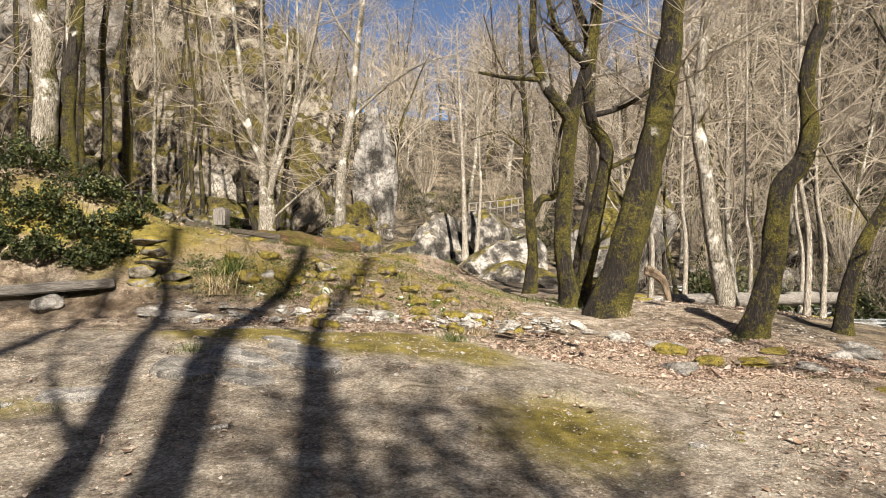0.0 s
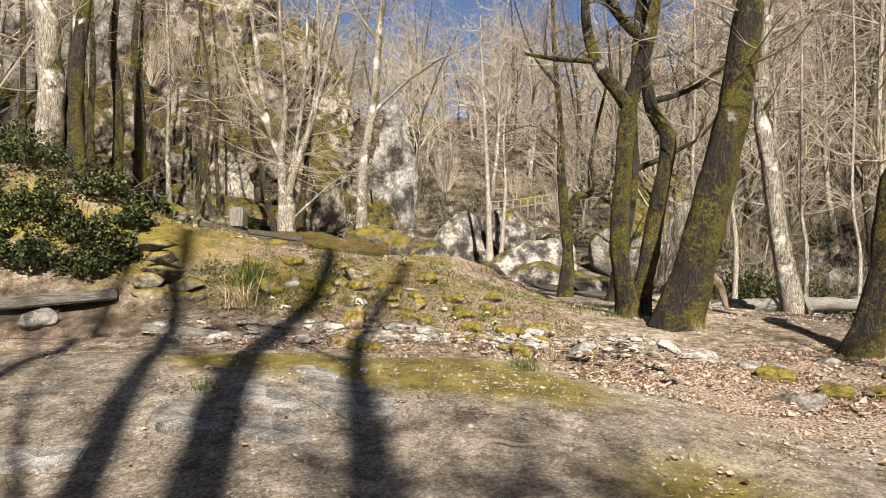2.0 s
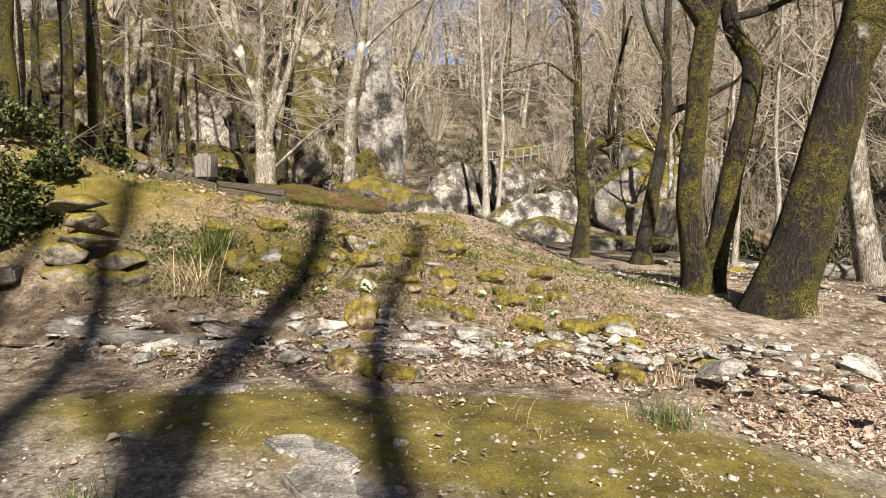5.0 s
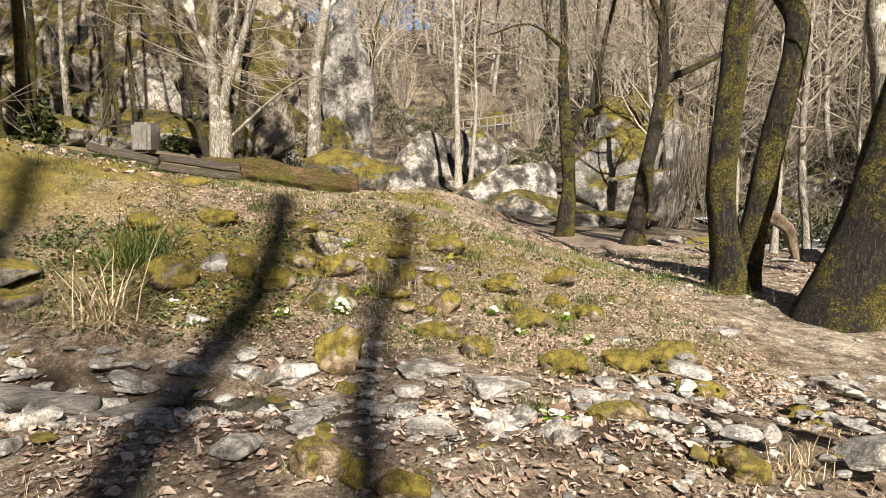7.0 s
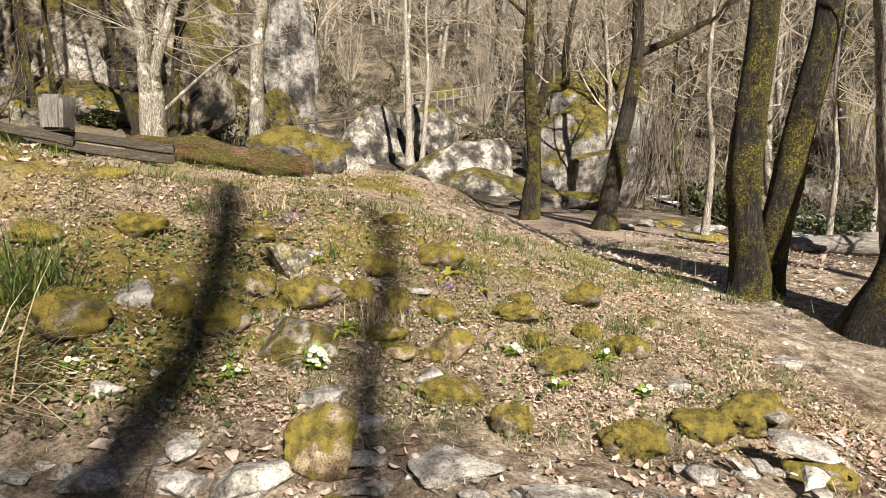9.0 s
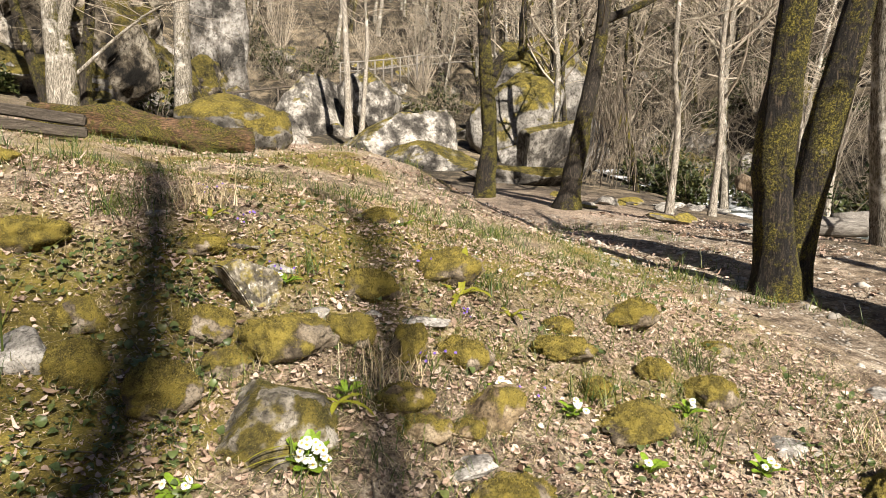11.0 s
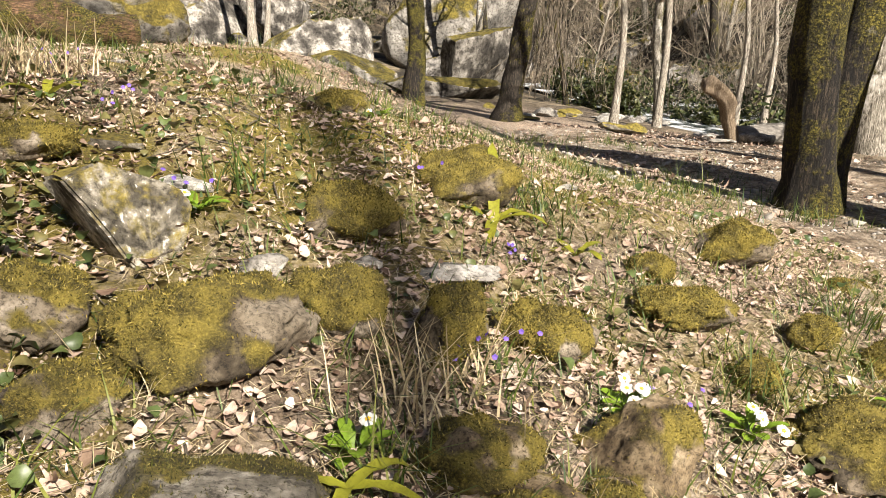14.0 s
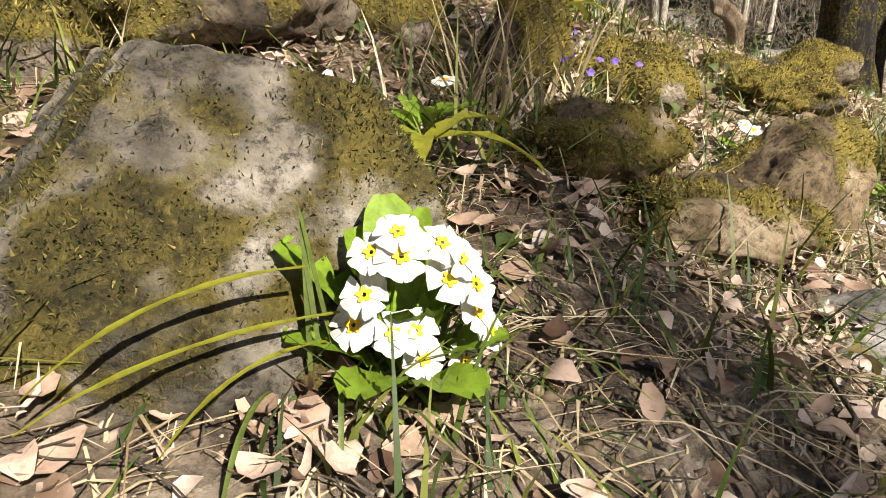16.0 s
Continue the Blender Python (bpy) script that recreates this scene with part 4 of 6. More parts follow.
def plant(kinds, n, area, seed, keep, group, scale=(0.75, 1.25)):
    rng = np.random.default_rng(seed)
    made = 0
    for _ in range(n * 6):
        if made >= n:
            break
        x, y = rng.uniform(*area[0]), rng.uniform(*area[1])
        if not keep(x, y):
            continue
        k2 = kinds[rng.integers(0, len(kinds))]
        s = rng.uniform(*scale)
        m = pose(x, y, hz(x, y), 0, 0, rng.uniform(0, 360)) @ Matrix.Scale(s, 4)
        if k2.get("used"):
            t = copy_thing(k2, Matrix.Identity(4))
        else:
            t = k2
            k2["used"] = 1
        t.matrix_basis = m
        t["group"] = group
        made += 1


def open_ground(x, y):
    return not (-9 < x < 10 and y < 34) and not (-7 < x < 8 and 34 < y < 58) and not (abs(x + 0.3 * 0) < 3 and y < 10)


plant(KINDS, 130, ((9, 46), (14, 80)), 21, lambda x, y: x > 15 + 0.12 * (y - 20) or y > 52 or (x > 10 and y > 30), "trees on the slope")
plant(KINDS, 70, ((-40, -8), (18, 85)), 22, lambda x, y: x < -14 or y > 40, "trees on the hillside")
plant(KINDS, 80, ((-16, 24), (58, 110)), 23, lambda x, y: True, "trees up the valley", (0.9, 1.5))
plant(SHRUBS, 60, ((9, 34), (15, 60)), 24, lambda x, y: x > 14.5 + 0.12 * (y - 20) or y > 46, "undergrowth on the slope")
plant(SHRUBS[:1], 9, ((-22, -8), (24, 46)), 25, lambda x, y: x < -17 or y > 41, "shrubs below the crag", (0.8, 1.4))
plant(SHRUBS, 18, ((-8, 18), (50, 72)), 26, lambda x, y: y > 60 or x > 10, "shrubs among the boulders")
for i, (x, y, z, s, a) in enumerate(((-13.2, 36.4, 9.6, 1.0, 10), (-12.0, 36.0, 8.2, 0.9, 80), (-14.4, 36.8, 10.2, 0.9, 200), (-15.8, 37.0, 10.4, 0.8, 130), (-10.8, 35.6, 6.6, 0.8, 40))):
    copy_thing(SHRUBS[0], Matrix.Identity(4)).matrix_basis = pose(x, y, z - 0.6, 12, 0, a) @ Matrix.Scale(s, 4)
for k2 in KINDS + SHRUBS:
    if "used" in k2:
        del k2["used"]

# ---- far woods, one mass ----
pile_t, pile_b = Pile(), Pile()
rng = np.random.default_rng(77)
proto = [wild_tree(500 + i, 15, 0.22, 24, 0.05, 0.2, 1, 0.8, 0.32, 4, thick=0.7) for i in range(5)]
proto = [(np.concatenate(a.v), np.concatenate(a.f), np.concatenate(b.v), np.concatenate(b.f)) for a, b in proto]
for i in range(560):
    for _ in range(60):
        y = rng.uniform(22, 210) if i % 3 else rng.uniform(75, 150)
        x = rng.uniform(-0.85, 0.85) * (y + 22)
        if ((abs(x) > 34 and y < 80) or y > 75) and not (-0.16 * y < x < 0.02 * y and rng.uniform() < 0.7):
            break
    tv, tf, bv, bf = proto[i % 5]
    a, s = rng.uniform(0, 6.28), rng.uniform(0.8, 1.5)
    rot = np.array([[math.cos(a), -math.sin(a), 0], [math.sin(a), math.cos(a), 0], [0, 0, 1]]) * s
    off = np.array([x, y, hz(x, y)])
    pile_t.add(tv @ rot.T + off, tf)
    pile_b.add(bv @ rot.T + off, bf)
dark_b = Pile()
for i in range(1, len(pile_b.v), 2):
    dark_b.add(pile_b.v[i], pile_b.f[i] - pile_b.f[i].min())
light_b = Pile()
for i in range(0, len(pile_b.v), 2):
    light_b.add(pile_b.v[i], pile_b.f[i] - pile_b.f[i].min())
woods = thing("far_woods", "bare pale woods covering the far valley sides", "woods", kind="stuff")
child("timber", pile_t.mesh("timber", M_bark_pale), woods)["kind"] = "stuff"
child("crown", light_b.mesh("crown", M_twig), woods)["kind"] = "stuff"
child("crown", dark_b.mesh("crown", M_twig_brown), woods)["kind"] = "stuff"

# ---- stones on the bank and in the runnel ----
def fuzz_part(parent, v, f, cover, seed, n, size, mat):
    """Short moss shoots where moss covers a stone."""
    rng = np.random.default_rng(seed)
    tri = v[f]
    nrm = np.cross(tri[:, 1] - tri[:, 0], tri[:, 2] - tri[:, 0])
    area = np.linalg.norm(nrm, axis=1)
    nrm = nrm / (area[:, None] + 1e-12)
    c = tri.mean(1)
    w = area * cover[f].mean(1) ** 2
    if w.sum() <= 0:
        return
    pick = rng.choice(len(f), n, p=w / w.sum())
    b = rng.dirichlet((1, 1, 1), n)
    p = (tri[pick] * b[:, :, None]).sum(1)
    d = nrm[pick] + rng.normal(size=(n, 3)) * 0.55 + [0, 0, 0.2]
    d /= np.linalg.norm(d, axis=1)[:, None]
    side = np.cross(d, rng.normal(size=(n, 3)))
    side /= np.linalg.norm(side, axis=1)[:, None] + 1e-9
    h = size * rng.uniform(0.5, 1.4, n)[:, None]
    q = np.stack([p - side * h * 0.22 - d * h * 0.2, p + side * h * 0.22 - d * h * 0.2, p + d * h], 1).reshape(-1, 3)
    o = child("moss", mesh_np("moss", q, np.arange(3 * n).reshape(-1, 3), mat), parent)
    o["kind"] = "stuff"


M_moss_shoot = leafy("moss_shoots", [(0.0, (0.03, 0.032, 0.006)), (0.4, (0.11, 0.09, 0.016)), (0.75, (0.27, 0.212, 0.04)), (1.0, (0.44, 0.35, 0.1))], 0.8, 0.25)
M_moss_olive = leafy("olive_moss_shoots", [(0.0, (0.016, 0.019, 0.005)), (0.5, (0.06, 0.056, 0.012)), (0.85, (0.15, 0.13, 0.028)), (1.0, (0.28, 0.23, 0.07))], 0.8, 0.2)


def moss_cover(me, v, amount, top, seed, scale):
    """How mossy each corner of a stone is: more on top, in ragged patches."""
    zr = v[:, 2] / (np.abs(v[:, 2]).max() + 1e-9)
    cover = np.clip(amount + top * zr + 0.75 * fbm(v * scale + seed * 1.7, 4), 0, 1)
    me.attributes.new("moss", "FLOAT", "POINT").data.foreach_set("value", cover.astype(np.float32))
    return cover


STONE_LOOKS = {"thick": (M_moss, "rounded stone cushioned in yellow-green moss on the bank", 0.34, 8, 0.82),
               "half": (M_half, "brown stone half covered with thin moss", 0.34, 9, 0.7),
               "plain": (M_stone, "bare grey-brown stone among dead leaves", 0.42, 10, 0.66),
               "pale": (M_stone_pale, "pale grey angular stone beside the runnel", 0.4, 13, 0.52),
               "flat": (M_stone, "flat grey stone slab sunk in the ground", 0.6, 8, 0.6)}


def bank_stone(x, y, w, h, look_key, seed):
    mat, label, sink, facets, cut = STONE_LOOKS[look_key]
    rng = np.random.default_rng(seed + 900)
    d = w * rng.uniform(0.7, 0.95)
    mossy = look_key in ("thick", "half")
    size = (w * (1.3 if mossy else 1.1), d * (1.25 if mossy else 1.0), max(h * (1.3 if mossy else 0.9), 0.05))
    near = y < 13 and x > -2.7
    v, f = rock_arrays(seed + 700, size, 5 if near else 4, facets, 0.13 if look_key != "thick" else 0.16, 0.05 if look_key == "thick" else 0.0, cut)
    if near:
        v = v * (1 + 0.03 * fbm(v * 40 + seed, 3)[:, None])
    me = mesh_np("stone", v, f, mat)
    ob = new("mossy_stone" if mossy else "stone", me)
    ob.matrix_world = pose(x, y, hz(x, y) + size[2] * (0.5 - sink), rng.uniform(-7, 7), rng.uniform(-7, 7), rng.uniform(-25, 25))
    tagged(ob, label, "stone", "stones of the bank")
    if mossy:
        cover = moss_cover(me, v, *((0.62, 0.5) if look_key == "thick" else (0.46, 0.3)), seed, 2.4 / w)
        if w < 0.6:
            fuzz_part(ob, v, f, cover, seed, int((5200 if look_key == "thick" else 2200) * min(1, (w / 0.25) ** 1.3)), 0.007, M_moss_shoot)
    return ob


EDGE_BLADES = []
bank_stone(-1.97, 12.34, 0.33, 0.19, "thick", 1)
bank_stone(-1.71, 12.44, 0.19, 0.17, "thick", 2)
bank_stone(-1.45, 12.38, 0.16, 0.19, "thick", 3)
bank_stone(-1.16, 12.44, 0.22, 0.17, "thick", 4)
bank_stone(-2.35, 12.47, 0.21, 0.14, "thick", 5)
bank_stone(-2.23, 12.24, 0.20, 0.12, "thick", 6)
bank_stone(-1.54, 13.02, 0.28, 0.15, "thick", 7)
bank_stone(-1.35, 14.07, 0.27, 0.13, "thick", 8)
bank_stone(-1.04, 13.31, 0.33, 0.18, "thick", 9)
bank_stone(0.05, 13.14, 0.29, 0.16, "thick", 10)
bank_stone(-0.10, 12.55, 0.16, 0.12, "thick", 11)
bank_stone(-0.42, 12.10, 0.33, 0.14, "thick", 12)
bank_stone(-1.16, 12.05, 0.27, 0.17, "half", 13)
bank_stone(-1.53, 12.00, 0.2, 0.12, "half", 14)
bank_stone(-1.85, 12.69, 0.13, 0.10, "plain", 15)
bank_stone(-1.56, 12.70, 0.10, 0.07, "plain", 16)
bank_stone(-0.50, 12.91, 0.15, 0.11, "thick", 17)
bank_stone(-0.59, 12.61, 0.28, 0.11, "thick", 18)
bank_stone(-0.51, 12.36, 0.12, 0.09, "thick", 19)
bank_stone(-2.43, 13.19, 0.23, 0.10, "thick", 20)
bank_stone(0.58, 13.01, 0.18, 0.09, "thick", 21)
bank_stone(-1.31, 12.74, 0.26, 0.07, "flat", 22)
bank_stone(-1.47, 11.88, 0.18, 0.07, "half", 23)
bank_stone(-1.28, 11.92, 0.13, 0.07, "half", 24)
bank_stone(-0.93, 10.37, 0.39, 0.17, "pale", 25)
bank_stone(-1.87, 10.88, 0.27, 0.31, "half", 26)
bank_stone(-0.34, 11.07, 0.30, 0.19, "thick", 27)
bank_stone(0.57, 11.57, 0.41, 0.21, "thick", 28)
bank_stone(0.16, 11.36, 0.30, 0.15, "thick", 29)
bank_stone(-2.17, 10.80, 0.39, 0.21, "pale", 30)
bank_stone(-2.90, 11.34, 0.16, 0.11, "pale", 31)
bank_stone(-1.31, 10.77, 0.36, 0.11, "pale", 32)
bank_stone(-1.70, 11.11, 0.26, 0.13, "plain", 33)
bank_stone(-2.83, 12.44, 0.18, 0.16, "thick", 34)
bank_stone(-3.77, 14.11, 0.37, 0.14, "thick", 35)
bank_stone(-1.22, 11.49, 0.27, 0.12, "thick", 36)
bank_stone(-0.95, 11.17, 0.19, 0.17, "thick", 37)
bank_stone(0.14, 12.38, 0.23, 0.15, "thick", 38)
bank_stone(-3.26, 11.84, 0.36, 0.24, "thick", 39)
bank_stone(-2.77, 12.07, 0.19, 0.19, "thick", 40)
bank_stone(-2.44, 11.95, 0.22, 0.19, "thick", 41)
bank_stone(-2.98, 12.15, 0.26, 0.20, "plain", 42)
bank_stone(-3.76, 12.75, 0.29, 0.15, "thick", 43)
bank_stone(-3.19, 13.08, 0.28, 0.16, "thick", 44)
bank_stone(0.36, 12.04, 0.32, 0.11, "flat", 45)
bank_stone(1.44, 12.62, 0.33, 0.12, "flat", 46)
bank_stone(3.21, 10.06, 0.43, 0.19, "thick", 47)
bank_stone(3.40, 9.08, 0.36, 0.17, "thick", 48)
bank_stone(4.04, 9.12, 0.50, 0.13, "thick", 49)
bank_stone(-0.27, 10.07, 0.28, 0.12, "half", 50)
bank_stone(-1.83, 9.44, 0.22, 0.15, "half", 51)
bank_stone(-1.44, 9.21, 0.19, 0.14, "half", 52)
bank_stone(-1.60, 9.31, 0.19, 0.14, "half", 53)
bank_stone(0.18, 9.52, 0.24, 0.16, "half", 54)
bank_stone(1.03, 10.46, 0.27, 0.17, "half", 55)
bank_stone(-0.67, 9.67, 0.12, 0.14, "pale", 56)
bank_stone(-0.81, 9.99, 0.15, 0.18, "plain", 57)
bank_stone(-2.45, 10.75, 0.21, 0.14, "pale", 58)
bank_stone(-1.88, 11.38, 0.24, 0.12, "plain", 59)
bank_stone(-0.15, 10.77, 0.18, 0.15, "plain", 60)
bank_stone(0.54, 10.89, 0.27, 0.16, "half", 61)
bank_stone(0.12, 10.85, 0.13, 0.11, "pale", 62)
bank_stone(1.79, 11.36, 0.39, 0.17, "pale", 63)


bank_stone(-1.36, 11.72, 0.24, 0.09, "flat", 90)
edge_straw, edge_green = Pile(), Pile()
for o in [o for o in scene.objects if o.name.startswith("mossy_stone")]:
    x, y, _ = o.location
    w = max(c[0] for c in o.bound_box) * 2
    r2 = np.random.default_rng(int(abs(x * 997 + y * 131)))
    for target, n in ((edge_straw, 46), (edge_green, 26)):
        a = r2.uniform(0, 6.28, n)
        bx, by = x + np.cos(a) * w * r2.uniform(0.42, 0.62, n), y + np.sin(a) * w * r2.uniform(0.36, 0.56, n)
        target_blades = (target, bx, by, height(bx, by), r2, 0.1, 0.0035, 1.0)
        EDGE_BLADES.append(target_blades)

# the big half-mossy rock that shelters the primrose
v, f = sphere(6)
v = v.copy()
for n, d in (((0, -0.72, 0.7), 0.62), ((-0.85, -0.12, 0.52), 0.5), ((0.86, -0.05, 0.5), 0.72), ((0.1, 0.2, 0.97), 0.66), ((0.55, -0.75, 0.3), 0.8), ((-0.5, -0.85, 0.1), 0.82)):
    n = np.array(n) / np.linalg.norm(n)
    over = np.maximum(v @ n - d, 0)
    v = v - over[:, None] * n * 0.985
v = v * (1 + 0.06 * fbm(v * 2.1 + 3, 5)[:, None] + 0.03 * np.abs(fbm(v * 9 + 8, 4))[:, None] + 0.007 * fbm(v * 34, 3)[:, None])
v = v * np.array([0.3, 0.22, 0.225])
rock_me = mesh_np("mossy_rock", v, f, rock_material("primrose_rock", [(0.32, (0.09, 0.08, 0.06)), (0.5, (0.25, 0.225, 0.18)), (0.7, (0.46, 0.43, 0.37))], 7.0, 0.5, 60.0, 1.0, 0.0, 0.01, True, 0.5))
primrose_rock = new("mossy_rock", rock_me)
primrose_rock.matrix_world = pose(-2.055, 11.84, 0.70, 0, 8, -6)
tagged(primrose_rock, "big brown rock with patchy moss behind the primrose", "rock")
fuzz_part(primrose_rock, v, f, moss_cover(rock_me, v, 0.58, 0.0, 5, 11.0), 5, 30000, 0.005, M_moss_olive)

# an upright wedge of slate on the bank
bm = bmesh.new()
for dy, s in ((0.0, 1.0), (0.14, 0.86)):
    for x, z in ((-0.03, -0.08), (0.05, -0.09), (0.15, 0.09), (0.13, 0.14), (-0.06, 0.22), (-0.15, 0.2)):
        bm.verts.new((x * s - (0.015 if dy else 0), dy + z * 0.35, z * (0.95 if dy else 1)))
bm.verts.ensure_lookup_table()
bm.faces.new(bm.verts[0:6])
bm.faces.new(list(reversed(bm.verts[6:12])))
for i in range(6):
    bm.faces.new((bm.verts[i], bm.verts[i + 6], bm.verts[(i + 1) % 6 + 6], bm.verts[(i + 1) % 6]))
bmesh.ops.recalc_face_normals(bm, faces=bm.faces)
bmesh.ops.bevel(bm, geom=list(bm.edges), offset=0.008, segments=2, affect="EDGES")
bmesh.ops.triangulate(bm, faces=bm.faces)
bmesh.ops.subdivide_edges(bm, edges=list(bm.edges), cuts=3, use_grid_fill=True)
co = np.array([q.co[:] for q in bm.verts])
co = co + fbm(co * 14, 4)[:, None] * 0.006
for q, c in zip(bm.verts, co):
    q.co = c
slate_me = bpy.data.meshes.new("slate")
bm.to_mesh(slate_me)
bm.free()
slate_me.materials.append(rock_material("lichened_slate", [(0.34, (0.09, 0.08, 0.06)), (0.5, (0.25, 0.225, 0.175)), (0.68, (0.46, 0.43, 0.36))], 12.0, 0.5, 50.0, 1.0, 0.35, 0.01))
slate = new("slate_stone", slate_me)
slate.matrix_world = pose(-2.10, 12.72, hz(-2.1, 12.72) + 0.03, -8, 0, 30)
tagged(slate, "upright wedge of pale lichened slate in the bank", "stone")

rng = np.random.default_rng(9)
FLAKES, FLAKE_ARRAYS, rest = [], [], [Pile(), Pile(), Pile()]
for i in range(10):
    v, f = rock_arrays(600 + i, (1.0, rng.uniform(0.5, 0.85), rng.uniform(0.14, 0.36)), 3, 12, 0.05, 0, 0.46)
    FLAKE_ARRAYS.append((v, f))
    FLAKES.append([mesh_np("stone", v, f, m, False) for m in (M_stone_pale, M_stone, M_stone_moss)])
n = 0
while n < 520:
    x = rng.uniform(-4.6, 1.9)
    y = float(runnel(np.array([x]))[0]) + rng.normal() * (0.4 if x < 0.3 else 0.5) + 0.0
    s = min(0.34, 0.062 * math.exp(rng.normal() * 0.65) + 0.02)
    k2, k3 = rng.integers(0, 10), 0 if rng.uniform() < 0.6 else (1 if rng.uniform() < 0.75 else 2)
    m = pose(x, y, max(hz(x, y), 0.34) + s * 0.07, rng.uniform(-14, 14), rng.uniform(-14, 14), rng.uniform(0, 360)) @ Matrix.Scale(s * 1.35, 4)
    if n < 170:
        o = new("stone", FLAKES[k2][k3])
        o.matrix_world = m
        tagged(o, "flat stream-worn stone lying in the runnel", "stone", "stones of the runnel")
    else:
        w = np.array(m)
        rest[k3].add(FLAKE_ARRAYS[k2][0] @ w[:3, :3].T * 0.7 + w[:3, 3], FLAKE_ARRAYS[k2][1])
    n += 1
for one, m in zip(rest, (M_stone_pale, M_stone, M_stone_moss)):
    tagged(new("shingle", one.mesh("shingle", m, False)), "small flat stones and chips bedding the runnel", "shingle", kind="stuff")
for i in range(40):
    x, y = rng.uniform(-4.6, 4.5), rng.uniform(5.0, 19)
    s = rng.uniform(0.05, 0.16)
    o = new("stone", FLAKES[rng.integers(0, 10)][rng.integers(0, 3)])
    o.matrix_world = pose(x, y, hz(x, y) + s * 0.03, rng.uniform(-8, 8), rng.uniform(-8, 8), rng.uniform(0, 360)) @ Matrix.Scale(s * 1.3, 4)
    tagged(o, "loose stone half sunk in the ground", "stone", "loose stones")
for i in range(26):
    x, y = rng.uniform(4.6, 11.5), rng.uniform(17, 29)
    s = rng.uniform(0.2, 0.75)
    o = new("stone", FLAKES[rng.integers(0, 10)][rng.integers(0, 3)])
    o.matrix_world = pose(x, y, hz(x, y) + s * 0.1, rng.uniform(-10, 10), rng.uniform(-10, 10), rng.uniform(0, 360)) @ Matrix.Scale(s * 1.3, 4)
    tagged(o, "rounded stone at the edge of the river bed", "stone", "river bed stones")
for i in range(28):
    x, y = rng.uniform(2.6, 6.6), rng.uniform(7.0, 11.2)
    s = rng.uniform(0.12, 0.5)
    o = new("stone", FLAKES[rng.integers(0, 10)][rng.integers(0, 3)])
    o.matrix_world = pose(x, y, hz(x, y) + s * 0.06, rng.uniform(-10, 10), rng.uniform(-10, 10), rng.uniform(0, 360)) @ Matrix.Scale(s * 1.3, 4)
    tagged(o, "low stone along the foot of the path", "stone", "stones beside the path")
# slabs of bedrock that break through the gravel
def slab(x, y, w, d, turn, seed):
    """A flat, split plate of rock laid along the slope of the ground, its top just proud of the gravel."""
    r2 = np.random.default_rng(seed)
    bm = bmesh.new()
    rim = [(sx * w / 2 * r2.uniform(0.75, 1.0), sy * d / 2 * r2.uniform(0.75, 1.0)) for sx, sy in ((-1, -0.5), (-0.5, -1), (0.4, -1), (1, -0.7), (1, 0.4), (0.5, 1), (-0.6, 1), (-1, 0.5))]
    top = [bm.verts.new((px, py, 0)) for px, py in rim]
    low = [bm.verts.new((px * 1.05, py * 1.08, -0.12)) for px, py in rim]
    bm.faces.new(top)
    for a in range(8):
        bm.faces.new((top[a - 1], low[a - 1], low[a], top[a]))
    bmesh.ops.recalc_face_normals(bm, faces=bm.faces)
    bmesh.ops.bevel(bm, geom=[e for e in bm.edges if e.verts[0].co.z == 0 and e.verts[1].co.z == 0], offset=0.012, segments=2, affect="EDGES")
    bmesh.ops.triangulate(bm, faces=bm.faces)
    bmesh.ops.subdivide_edges(bm, edges=list(bm.edges), cuts=4, use_grid_fill=True)
    for q in bm.verts:
        q.co.z += 0.012 * noise.noise(q.co * 5 + Vector((seed, 0, 0)))
    me = bpy.data.meshes.new("bedrock_slab")
    bm.to_mesh(me)
    bm.free()
    me.materials.append(M_stone)
    gxs, gys = (hz(x + 0.3, y) - hz(x - 0.3, y)) / 0.6, (hz(x, y + 0.3) - hz(x, y - 0.3)) / 0.6
    normal = Vector((-gxs, -gys, 1)).normalized()
    ob = new("bedrock_slab", me)
    ob.matrix_world = Matrix.Translation((x, y, hz(x, y) + 0.028)) @ Vector((0, 0, 1)).rotation_difference(normal).to_matrix().to_4x4() @ pose(0, 0, 0, 0, 0, turn)
    tagged(ob, "smooth grey bedrock slab flush with the gravel", "stone", "bedrock slabs")


for i, (x, y, w, d, a) in enumerate(((-1.5, 7.3, 0.85, 0.34, -38), (-1.95, 6.85, 1.0, 0.36, -34), (-1.25, 6.75, 0.8, 0.4, -30), (-2.35, 6.4, 0.8, 0.45, -36), (-1.75, 7.75, 0.6, 0.24, -30), (-1.75, 6.3, 0.7, 0.4, -32), (-2.55, 8.75, 0.45, 0.25, 10), (-3.1, 5.9, 0.6, 0.4, 12))):
    slab(x, y, w, d, a, 640 + i)
